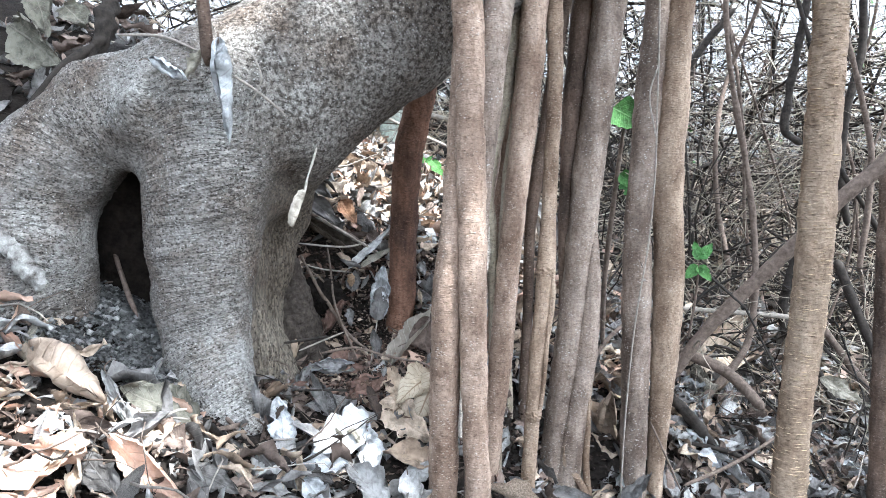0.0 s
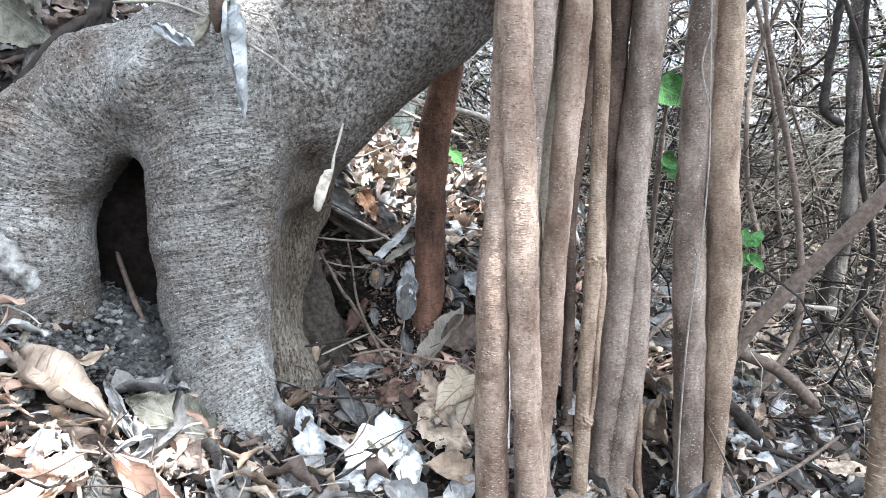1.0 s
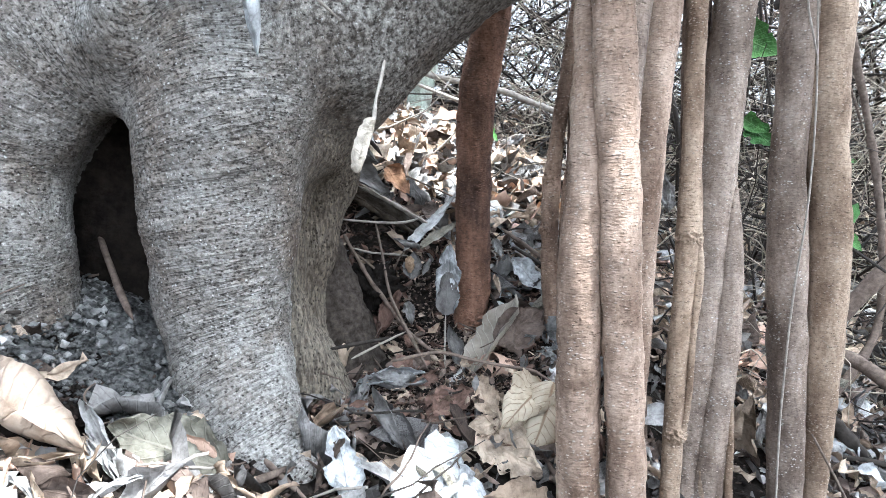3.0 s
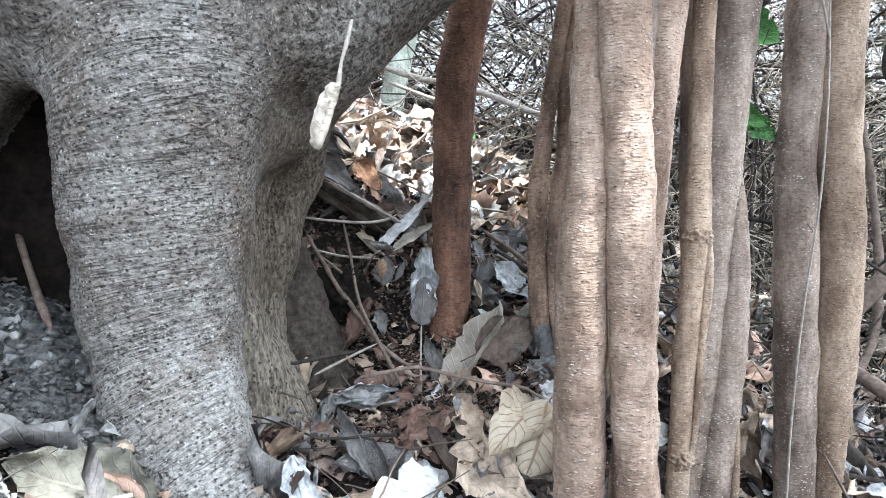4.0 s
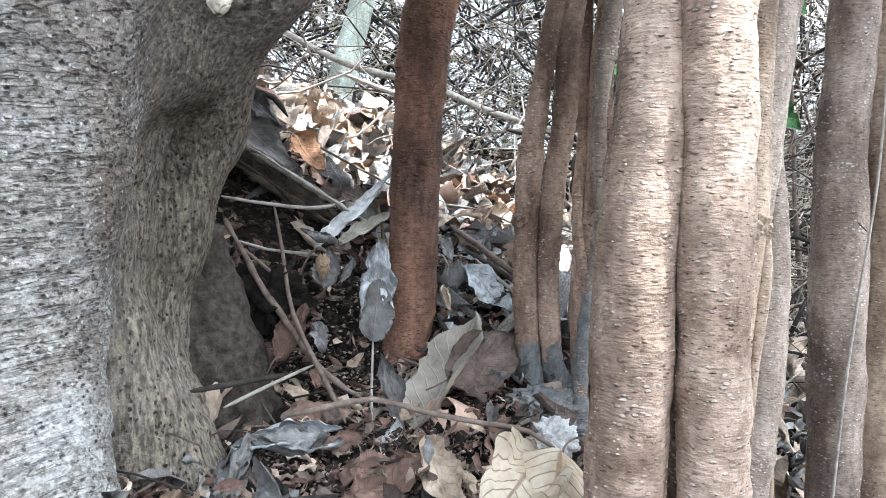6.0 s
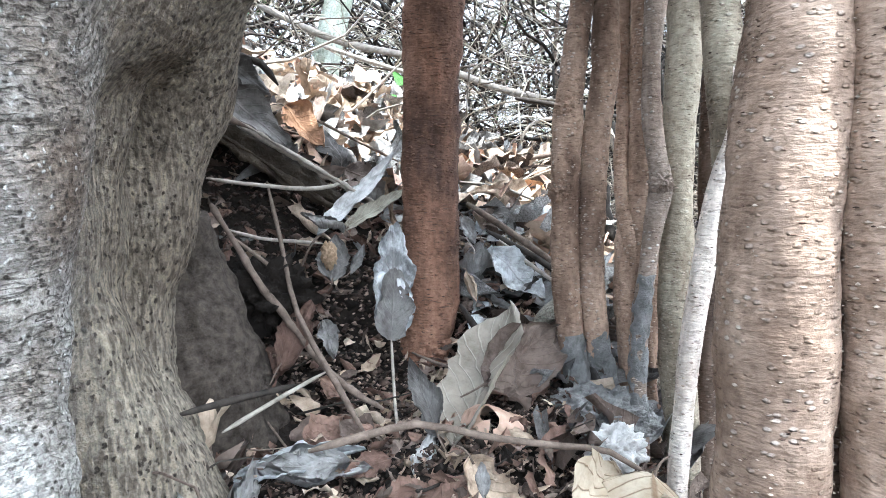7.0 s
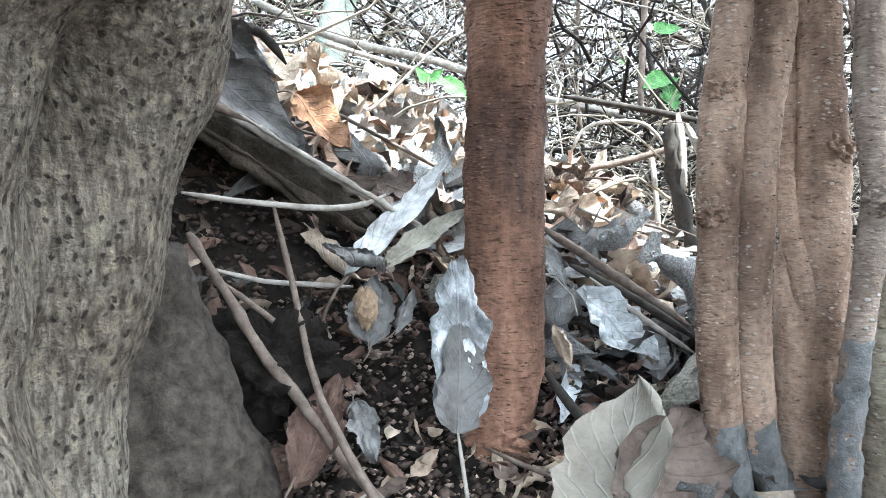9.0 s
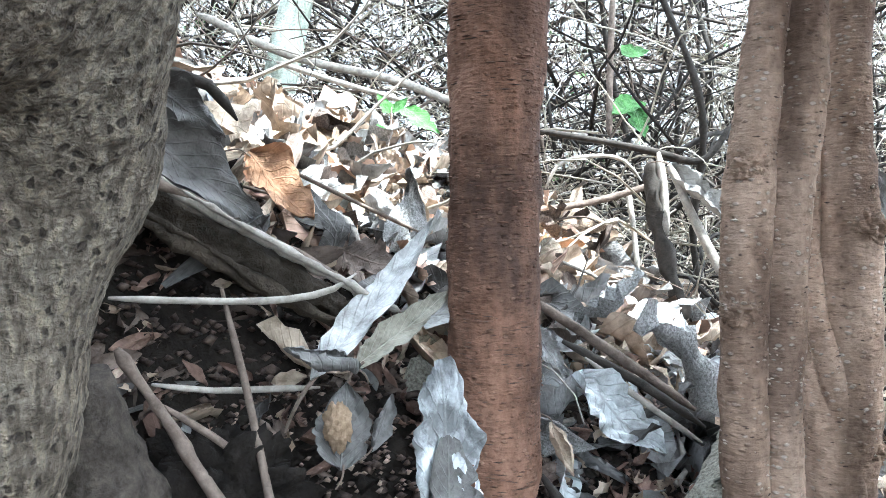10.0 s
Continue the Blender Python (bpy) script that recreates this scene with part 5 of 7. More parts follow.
stick("leaf_stalk", [(-0.145, 1.475, 0.216, 0.0015), (-0.147, 1.44, 0.189, 0.0016), (-0.149, 1.4, 0.163, 0.0017), (-0.149, 1.36, 0.146, 0.0016)], twig_pale, "straight white leaf stalk standing in soil", "leaf stalk")
dry_leaf((-0.215, 1.52, 0.317), (-0.113, 1.58, 0.414), (-0.75, -0.6, 0.3), leaf_pale, "long grey-green dry leaf arching upward", width=0.2, fold=0.35, curl=0.25, wave=0.03, crumple=0.04)
dry_leaf((-0.186, 1.52, 0.323), (-0.119, 1.55, 0.362), (-0.5, -0.8, 0.4), leaf_olive, "grey-green dry leaf beside a longer one", width=0.3, fold=0.5, curl=0.4, wave=0.05, crumple=0.05)
dry_leaf((-0.186, 1.515, 0.322), (-0.231, 1.5, 0.342), (0, -0.7, 0.7), leaf_grey, "curled grey leaf with a pale edge", width=0.45, roll=1.5, curl=0.5)
dry_leaf((-0.201, 1.48, 0.274), (-0.197, 1.5, 0.319), (0, -1, 0.25), leaf_grey, "small grey-brown leaf with orange frass on it", width=0.65, curl=0.4, fold=0.3)
dry_leaf((-0.183, 1.49, 0.281), (-0.167, 1.51, 0.306), (0, -1, 0.25), leaf_grey, "small curled grey leaf", width=0.5, roll=1)
dry_leaf((-0.255, 1.44, 0.2), (-0.22, 1.49, 0.25), (0, -0.7, 0.7), leaf_russet, "reddish-brown crumpled leaf in the hollow", width=0.5, fold=0.7, curl=0.5)
dry_leaf((-0.214, 1.5, 0.231), (-0.202, 1.46, 0.203), (0, -0.7, 0.7), leaf_grey, "dark grey dead leaf", width=0.45, curl=0.4)
dry_leaf((-0.195, 1.436, 0.169), (-0.218, 1.456, 0.181), (0, -0.7, 0.7), leaf_russet, "brown leaf scrap on the ground", width=0.6)
dry_leaf((-0.172, 1.369, 0.152), (-0.198, 1.401, 0.155), (0, -0.7, 0.7), leaf_brown, "dark brown leaf on the ground", width=0.7, curl=0.6)
dry_leaf((-0.192, 1.318, 0.152), (-0.258, 1.325, 0.149), (0, -0.7, 0.7), leaf_pale, "bleached torn leaf on the ground", width=0.35, wave=0.15)
dry_leaf((-0.141, 1.32, 0.13), (-0.114, 1.37, 0.151), (0, -0.7, 0.7), leaf_pale, "bluish grey leaf strip on soil", width=0.35, curl=0.3)
dry_leaf((-0.16, 1.326, 0.148), (-0.197, 1.317, 0.141), (0, -0.7, 0.7), leaf_russet, "reddish-brown leaf on the ground", width=0.6)
dry_leaf((-0.108, 1.2, 0.168), (-0.107, 1.22, 0.182), (0, -1, 0.25), leaf_pale, "pale leaf tip standing", width=0.5, fold=0.8)
stick("stick", [(-0.316, 1.48, 0.381, 0.002), (-0.288, 1.5, 0.375, 0.0021), (-0.26, 1.51, 0.371, 0.0022), (-0.225, 1.53, 0.367, 0.0023), (-0.196, 1.55, 0.369, 0.0024), (-0.179, 1.57, 0.376, 0.0022)], twig_pale, "thin pale twig bridging the hollow", "stick")
stick("stick", [(-0.265, 1.535, 0.376, 0.0023), (-0.252, 1.505, 0.318, 0.0024), (-0.235, 1.45, 0.248, 0.0026), (-0.204, 1.4, 0.197, 0.003), (-0.176, 1.36, 0.151, 0.0031)], twig_brown, "straight brown stick standing slanted in the hollow", "stick", step=0.03)
stick("rootlet", [(-0.312, 1.47, 0.356, 0.003), (-0.293, 1.475, 0.318, 0.0034), (-0.271, 1.47, 0.276, 0.0035), (-0.248, 1.465, 0.243, 0.0036), (-0.217, 1.44, 0.203, 0.0038), (-0.189, 1.41, 0.182, 0.004), (-0.16, 1.4, 0.164, 0.003)], twig_brown, "grey-brown root snaking down the hollow", "rootlet", rough=0.5, step=0.006, crag=0.0008)
stick("rootlet", [(-0.297, 1.48, 0.324, 0.0021), (-0.271, 1.49, 0.299, 0.0024), (-0.245, 1.49, 0.275, 0.0022)], twig_brown, "thin brown rootlet in the undergrowth", "rootlet")
stick("stick", [(-0.302, 1.5, 0.329, 0.0019), (-0.272, 1.52, 0.317, 0.002), (-0.242, 1.53, 0.312, 0.0021), (-0.209, 1.54, 0.307, 0.0019)], twig_pale, "thin pale twig across the hollow", "stick")
stick("stick", [(-0.211, 1.42, 0.197, 0.0017), (-0.253, 1.37, 0.189, 0.0019), (-0.288, 1.32, 0.183, 0.0018)], twig_pale, "pale twig lying at the foot of the root", "stick")
stick("stick", [(-0.324, 1.33, 0.196, 0.0024), (-0.286, 1.38, 0.19, 0.0031), (-0.234, 1.41, 0.19, 0.003)], twig_dark, "dark rotten stick on the soil", "stick")
stick("stick", [(-0.123, 1.49, 0.192, 0.0018), (-0.102, 1.47, 0.185, 0.0018), (-0.081, 1.44, 0.183, 0.0017)], twig_brown, "thin twig by the red root foot", "stick")
stick("stick", [(-0.063, 1.53, 0.232, 0.0044), (-0.052, 1.5, 0.211, 0.0042), (-0.041, 1.47, 0.194, 0.0036)], twig_dark, "dark stick behind the standing leaf", "stick")
stick("twig", [(-0.214, 1.165, 0.222, 0.0025), (-0.184, 1.165, 0.228, 0.0024), (-0.153, 1.165, 0.232, 0.0022), (-0.116, 1.17, 0.22, 0.0021), (-0.065, 1.18, 0.205, 0.0021), (-0.031, 1.185, 0.196, 0.0019), (-0.012, 1.185, 0.183, 0.0018), (0.004, 1.18, 0.165, 0.0016)], twig_brown, "bowed reddish-brown twig over the soil", "twig")

# the bank behind
stick("rotten_log", [(-0.337, 1.54, 0.451, 0.0099), (-0.307, 1.55, 0.43, 0.0121), (-0.269, 1.56, 0.403, 0.0141), (-0.228, 1.57, 0.377, 0.0144), (-0.183, 1.58, 0.345, 0.0119)], rotten, "rotten mossy log edge with a hollow below", "log", sides=40, rough=0.5, step=0.006, crag=0.006)
for dx, dz, r, mat, words in ((0.004, 0.012, 0.0035, twig_pale, "pale frayed splinter along the rotten log"), (-0.012, -0.006, 0.0045, rotten, "dark rotten slab along the log"),
                             (0.012, -0.016, 0.0040, rotten, "black rotten sliver under the log"), (0.026, 0.002, 0.0026, twig_pale, "thin grey splinter on the log")):
    stick("splinter", [(-0.325 + dx, 1.535, 0.445 + dz, r * 0.6), (-0.285 + dx, 1.540, 0.418 + dz, r), (-0.235 + dx, 1.552, 0.384 + dz * 1.3, r * 1.1), (-0.175 + dx, 1.568, 0.345 + dz, r * 0.7)], mat, words, "wood", sides=14, rough=0.8, step=0.005, crag=0.002)
dry_leaf((-0.318, 1.57, 0.488), (-0.243, 1.585, 0.412), (-0.2, -0.8, 0.6), leaf_grey, "grey leathery folded dead leaf on the log", width=0.42, fold=0.8, curl=-0.4, crumple=0.1, blunt=0.5)
dry_leaf((-0.313, 1.6, 0.515), (-0.261, 1.6, 0.476), (-0.1, -0.9, 0.3), leaf_grey, "dark crumpled dead leaf on the log", width=0.5, fold=0.6, curl=0.7, crumple=0.2)
stick("bark_strip", [(-0.313, 1.6, 0.518, 0.003), (-0.293, 1.61, 0.521, 0.0043), (-0.271, 1.61, 0.512, 0.0044), (-0.253, 1.61, 0.487, 0.0028)], twig_dark, "dark curved strip of rotten bark", "bark", rough=0.4)
stick("stick", [(-0.305, 1.53, 0.444, 0.003), (-0.282, 1.54, 0.434, 0.0031), (-0.251, 1.55, 0.413, 0.0029), (-0.205, 1.57, 0.384, 0.0031), (-0.175, 1.58, 0.361, 0.0028)], twig_brown, "split grey branch on the log", "stick", rough=0.5, step=0.006, crag=0.0012)
stick("stick", [(-0.224, 1.63, 0.455, 0.0017), (-0.176, 1.65, 0.43, 0.0018), (-0.112, 1.68, 0.398, 0.002)], twig_brown, "thin twig on the leaf bank", "stick")
dry_leaf((-0.249, 1.63, 0.466), (-0.202, 1.6, 0.415), (0, -0.7, 0.7), leaf_orange, "orange-brown ribbed dry leaf", width=0.6, fold=0.6, curl=0.5)
dry_leaf((-0.086, 2.047, 0.504), (-0.068, 1.981, 0.417), (0, -0.7, 0.7), leaf_tan, "tan curled leaf on the bank", width=0.5, curl=0.8, roll=0.6)
dry_leaf((-0.121, 2.061, 0.501), (-0.079, 1.998, 0.450), (0, -0.7, 0.7), leaf_tan, "bright tan dry leaf", width=0.7, curl=0.5)
dry_leaf((-0.187, 1.713, 0.424), (-0.173, 1.681, 0.394), (0, -0.7, 0.7), leaf_orange, "small orange dry leaf", width=0.6)
dry_leaf((-0.181, 1.62, 0.39), (-0.141, 1.6, 0.377), (0, -0.7, 0.7), leaf_brown, "brownish leaf with a hole", width=0.8, curl=0.4)
dry_leaf((-0.216, 1.9, 0.542), (-0.244, 1.9, 0.564), (0, -0.7, 0.7), leaf_tan, "pale tan leaf on the bank", width=0.7)
dry_leaf((-0.265, 2.218, 0.570), (-0.224, 2.294, 0.634), (0, -0.7, 0.7), leaf_tan, "sunlit tan leaf on the ground", width=0.7, curl=0.5)
dry_leaf((-0.175, 2.235, 0.552), (-0.118, 2.304, 0.584), (0, -0.7, 0.7), leaf_tan, "pale tan dry leaf", width=0.7, curl=0.6)
dry_leaf((-0.209, 1.777, 0.456), (-0.182, 1.713, 0.417), (0, -0.7, 0.7), leaf_pale, "grey-white leaf on the ground", width=0.7, curl=0.6)
dry_leaf((-0.02, 1.57, 0.29), (0.036, 1.54, 0.228), (-0.1, -0.6, 0.8), leaf_white, "smooth grey leaf lying on sticks", width=0.5, curl=0.3, wave=0.05)
dry_leaf((0.175, 1.74, 0.297), (0.048, 1.69, 0.271), (-0.1, -0.5, 0.85), leaf_white, "large pale grey leaf with holes", width=0.6, curl=0.3, holes=0.15)
dry_leaf((0.148, 1.68, 0.259), (0.094, 1.72, 0.295), (0.1, -0.6, 0.8), leaf_pale, "pale grey leaf on the ground", width=0.5, curl=0.4)
dry_leaf((0.061, 1.912, 0.343), (0.153, 1.912, 0.357), (0, -0.7, 0.7), leaf_orange, "reddish-brown folded leaf on the ground", width=0.6, fold=0.8)
dry_leaf((0.119, 2.1, 0.392), (0.202, 2.08, 0.367), (0, -0.7, 0.7), leaf_orange, "rust-brown curled leaf on the ground", width=0.5, curl=1, roll=1)
dry_leaf((0.165, 1.95, 0.326), (0.197, 1.9, 0.313), (0, -0.7, 0.7), leaf_pale, "pale leaf on the ground", width=0.6)
dry_leaf((-0.054, 1.53, 0.269), (-0.049, 1.51, 0.238), (0, -1, 0.25), leaf_tan, "small curled tan leaf", width=0.55, roll=1.2)
dry_leaf((-0.052, 1.56, 0.33), (-0.043, 1.54, 0.298), (0, -1, 0.25), leaf_pale, "pale leaf by the red root", width=0.5, curl=0.6)
stick("stick", [(-0.034, 1.62, 0.342, 0.0039), (0.02, 1.6, 0.301, 0.0044), (0.077, 1.56, 0.253, 0.0043)], twig_brown, "grey-brown stick lying on leaves", "stick")
stick("stick", [(-0.015, 1.6, 0.308, 0.0033), (0.036, 1.57, 0.276, 0.0037), (0.072, 1.54, 0.246, 0.0036)], twig_dark, "dark stick lying on leaves", "stick")
stick("stick", [(-0.005, 1.58, 0.298, 0.0021), (0.037, 1.56, 0.261, 0.0024), (0.069, 1.54, 0.235, 0.0023)], twig_pale, "pale thin stick in the undergrowth", "stick")
stick("stick", [(0.171, 1.9, 0.318, 0.002), (0.159, 1.8, 0.284, 0.0018), (0.137, 1.72, 0.249, 0.0017)], twig_pale, "thin pale stem in the undergrowth", "stick")
stick("broken_stump", [(0.241, 1.9, 0.464, 0.0109), (0.237, 1.88, 0.394, 0.0115), (0.237, 1.85, 0.325, 0.0104), (0.239, 1.82, 0.266, 0.0095)], twig_dark, "dark broken stump leaning on the slope", "stump", sides=20, rough=0.4, step=0.008, crag=0.003)
stick("stick", [(0.249, 1.89, 0.474, 0.0058), (0.249, 1.88, 0.423, 0.0057), (0.24, 1.86, 0.366, 0.0049)], twig_pale, "pale split side of a broken stump", "stick")
stick("stick", [(0.246, 1.86, 0.457, 0.0049), (0.256, 1.83, 0.394, 0.0054), (0.273, 1.79, 0.315, 0.0059)], twig_pale, "pale mottled stick leaning on the stump", "stick")
dry_leaf((0.246, 1.86, 0.456), (0.291, 1.8, 0.379), (0, -1, 0.25), leaf_pale, "long blue-grey dead leaf draped on the stump", width=0.35, fold=0.7, curl=0.2)
stick("stick", [(0.137, 2.0, 0.434, 0.0028), (0.155, 2.0, 0.465, 0.0028), (0.207, 2.0, 0.478, 0.0028), (0.26, 2.0, 0.47, 0.0028), (0.287, 2.0, 0.44, 0.0029)], twig_pale, "pale arched twig in the undergrowth", "stick")
stick("stick", [(0.115, 1.97, 0.404, 0.005), (0.204, 1.97, 0.415, 0.0051), (0.284, 1.95, 0.435, 0.0047)], twig_brown, "horizontal grey stick in the undergrowth", "stick")
stick("stick", [(0.131, 2.0, 0.515, 0.0047), (0.211, 1.98, 0.498, 0.0047), (0.281, 1.95, 0.478, 0.005), (0.337, 1.93, 0.463, 0.005), (0.391, 1.93, 0.516, 0.0047)], twig_dark, "dark branch reaching over the slope", "stick")
stick("stick", [(0.488, 2.45, 0.858, 0.0066), (0.451, 2.4, 0.694, 0.0069), (0.418, 2.35, 0.539, 0.0067)], twig_brown, "thin upright stem in the undergrowth", "stick")
stick("stick", [(0.264, 2.0, 0.433, 0.0041), (0.256, 1.97, 0.369, 0.004), (0.25, 1.95, 0.307, 0.0039)], twig_pale, "pale upright twig in the undergrowth", "stick")
stick("fallen_branch", [(-0.392, 2.85, 0.897, 0.0095), (-0.183, 2.8, 0.789, 0.0102), (0.063, 2.75, 0.72, 0.0101), (0.253, 2.68, 0.632, 0.0099), (0.509, 2.6, 0.555, 0.009)], twig_pale, "fallen pale branch lying up the bank", "branch", step=0.03)
stick("stick", [(-0.216, 2.6, 0.732, 0.0056), (-0.11, 2.5, 0.676, 0.0054), (0.01, 2.4, 0.62, 0.0051)], twig_pale, "thin fallen branch in the undergrowth", "stick")
stick("sapling", [(-0.103, 2.95, 1.156, 0.0401), (-0.133, 2.93, 1.038, 0.0399), (-0.178, 2.9, 0.864, 0.0415), (-0.218, 2.87, 0.702, 0.0449), (-0.231, 2.86, 0.626, 0.0504)], bark_green, "leaning pale green-grey sapling trunk", "sapling", sides=16, rough=0.06)

# right-hand undergrowth
stick("branch", [(0.593, 1.72, -0.002, 0.0147), (0.676, 1.72, 0.119, 0.016), (0.766, 1.72, 0.216, 0.0174), (0.879, 1.7, 0.343, 0.0184), (0.973, 1.68, 0.458, 0.0188), (1.078, 1.66, 0.563, 0.0191), (1.201, 1.64, 0.701, 0.0187)], twig_brown, "long bent grey-brown branch slanting up", "branch", sides=12)
stick("log", [(0.572, 1.7, -0.026, 0.0116), (0.604, 1.66, -0.057, 0.0157), (0.656, 1.6, -0.129, 0.0187), (0.714, 1.5, -0.231, 0.0197)], twig_dark, "dark rotten log on the slope", "log", sides=24, rough=0.4, step=0.008, crag=0.003)
stick("vine", [(0.8, 2.0, 1.049, 0.008), (0.816, 2.0, 0.893, 0.008), (0.849, 2.0, 0.718, 0.0098), (0.894, 2.0, 0.523, 0.0091), (0.916, 1.98, 0.325, 0.0091), (0.911, 1.95, 0.179, 0.0098), (0.882, 1.92, 0.035, 0.0106), (0.809, 1.88, -0.045, 0.0112), (0.694, 1.82, -0.124, 0.0117)], twig_brown, "twisting grey vine stem with nodes", "vine", rough=0.3, sides=14, crag=0.0015)
stick("stick", [(0.658, 1.85, 0.038, 0.0157), (0.782, 1.8, -0.015, 0.0169), (0.845, 1.72, -0.087, 0.0148)], twig_brown, "grey fallen stick on the slope", "stick")
stick("stick", [(0.777, 2.2, 0.082, 0.0084), (0.964, 2.2, 0.069, 0.0084), (1.161, 2.2, 0.052, 0.0084)], twig_pale, "pale horizontal stick in the undergrowth", "stick")
stick("vine", [(1.143, 2.2, 1.099, 0.0115), (1.119, 2.2, 0.91, 0.0118), (1.099, 2.2, 0.753, 0.0115), (1.1, 2.2, 0.655, 0.0130), (1.152, 2.2, 0.619, 0.0080)], twig_dark, "dark hanging vine with a hook", "vine", rough=0.5, sides=14, step=0.01)
stick("young_tree", [(1.335, 2.45, 1.75, 0.026), (1.337, 2.45, 1.225, 0.027), (1.337, 2.45, 1.013, 0.028), (1.336, 2.45, 0.741, 0.028), (1.335, 2.45, 0.462, 0.028), (1.325, 2.45, 0.31, 0.028), (1.298, 2.45, 0.117, 0.029), (1.252, 2.42, -0.091, 0.030), (1.227, 2.4, -0.30, 0.031)],
      bark_mottled, "slim dark tree trunk mottled with pale lichen", "tree", sides=24, rough=0.2, step=0.02, crag=0.003)
stick("vine", [(1.431, 2.4, 1.149, 0.0124), (1.441, 2.4, 0.943, 0.0135), (1.406, 2.4, 0.752, 0.0137), (1.398, 2.4, 0.537, 0.0128), (1.436, 2.4, 0.338, 0.012)], twig_dark, "dark vine stem in the undergrowth", "vine")
stick("vine", [(1.211, 2.1, 0.943, 0.0076), (1.264, 2.1, 0.777, 0.0085), (1.313, 2.1, 0.591, 0.0095), (1.316, 2.1, 0.4, 0.0096), (1.302, 2.1, 0.223, 0.0088)], twig_brown, "thin drooping vine in the undergrowth", "vine")
stick("stick", [(0.955, 2.3, 1.061, 0.0092), (0.888, 2.3, 0.981, 0.0111), (0.806, 2.3, 0.863, 0.0112)], twig_dark, "dark slanting twig in the undergrowth", "stick")
stick("stick", [(1.112, 1.9, 0.286, 0.0127), (1.157, 1.85, 0.134, 0.0125), (1.198, 1.8, 0.004, 0.0123)], twig_dark, "dark slanting stick in the undergrowth", "stick")
stick("stick", [(1.199, 2.3, -0.047, 0.0176), (1.175, 2.3, 0.033, 0.0155), (1.194, 2.3, 0.191, 0.0135), (1.242, 2.3, 0.347, 0.0115)], twig_dark, "dark root stump in the undergrowth", "stick")
stick("sapling", [(0.955, 1.45, 0.542, 0.0239), (0.965, 1.45, 0.299, 0.0244), (0.973, 1.45, 0.046, 0.0249), (0.986, 1.45, -0.219, 0.0254)], bark_dark, "dark grey upright stem", "sapling", sides=14)
seedling("slender seedling with bright green heart-shaped leaves", [(0.385, 1.6, 0.121, 0.0061), (0.386, 1.6, 0.273, 0.006), (0.398, 1.6, 0.422, 0.006), (0.414, 1.6, 0.581, 0.0053), (0.423, 1.6, 0.652, 0.0039)], [((0.395, 1.6, 0.685), (0.465, 1.58, 0.634), (0, -1, 0.25), 0.95), ((0.413, 1.6, 0.528), (0.451, 1.58, 0.503), (0, -1, 0.25), 0.8), ((0.422, 1.6, 0.515), (0.458, 1.57, 0.474), (0, -1, 0.25), 0.8)])
seedling("small green seedling among dry twigs", [(0.6, 1.62, 0.13, 0.0034), (0.614, 1.62, 0.242, 0.0027), (0.617, 1.62, 0.318, 0.0027)], [((0.616, 1.62, 0.311), (0.64, 1.6, 0.273), (0, -0.7, 0.7), 0.7), ((0.616, 1.62, 0.311), (0.581, 1.6, 0.28), (0, -0.7, 0.7), 0.7), ((0.619, 1.62, 0.325), (0.607, 1.63, 0.37), (0, -0.7, 0.7), 0.7), ((0.621, 1.62, 0.325), (0.654, 1.64, 0.364), (0, -0.7, 0.7), 0.6)])
seedling("backlit green seedling in the thicket", [(0.443, 2.4, 0.532, 0.0029), (0.473, 2.4, 0.578, 0.0029), (0.497, 2.4, 0.613, 0.0023), (0.489, 2.4, 0.706, 0.0023)], [((0.477, 2.4, 0.711), (0.542, 2.4, 0.715), (0, -0.7, 0.7), 0.8), ((0.506, 2.4, 0.619), (0.428, 2.35, 0.578), (0, -0.7, 0.7), 0.6), ((0.5, 2.4, 0.601), (0.495, 2.35, 0.532), (0, -0.7, 0.7), 0.6)])
seedling("pale green seedling on the leafy bank", [(-0.078, 2.08, 0.481, 0.0016), (-0.064, 2.1, 0.523, 0.0017), (-0.056, 2.12, 0.567, 0.0017)], [((-0.059, 2.12, 0.559), (-0.076, 2.12, 0.588), (0, -0.7, 0.7), 0.7), ((-0.055, 2.12, 0.559), (-0.032, 2.12, 0.582), (0, -0.7, 0.7), 0.7), ((-0.037, 2.12, 0.567), (-0.001, 2.05, 0.517), (0, -0.7, 0.7), 0.4), ((-0.069, 2.12, 0.538), (-0.093, 2.1, 0.524), (0, -0.7, 0.7), 0.7)])
stick("vine", [(0.426, 1.385, 0.896, 0.0018), (0.429, 1.385, 0.766, 0.0018), (0.43, 1.385, 0.655, 0.0017), (0.431, 1.385, 0.543, 0.0017), (0.421, 1.38, 0.393, 0.0017), (0.401, 1.38, 0.24, 0.0017), (0.388, 1.385, 0.044, 0.0018), (0.382, 1.385, -0.161, 0.0018)], twig_pale, "thin pale vine hanging along the roots", "vine", sides=6)
stick("vine", [(0.429, 1.385, 0.749, 0.0017), (0.412, 1.38, 0.688, 0.0017), (0.421, 1.38, 0.638, 0.0017), (0.432, 1.385, 0.599, 0.0017)], twig_pale, "loose vine strand in the undergrowth", "vine", sides=6)
stick("vine", [(0.439, 1.385, 0.012, 0.0022), (0.467, 1.37, -0.05, 0.0022), (0.499, 1.35, -0.128, 0.0021)], twig_brown, "thin vine trailing to the ground", "vine", sides=6)
dry_leaf((0.38, 1.41, -0.184), (0.438, 1.36, -0.089), (0, -1, 0.25), leaf_pale, "pale leaf at the foot of the roots", width=0.4, roll=0.8)
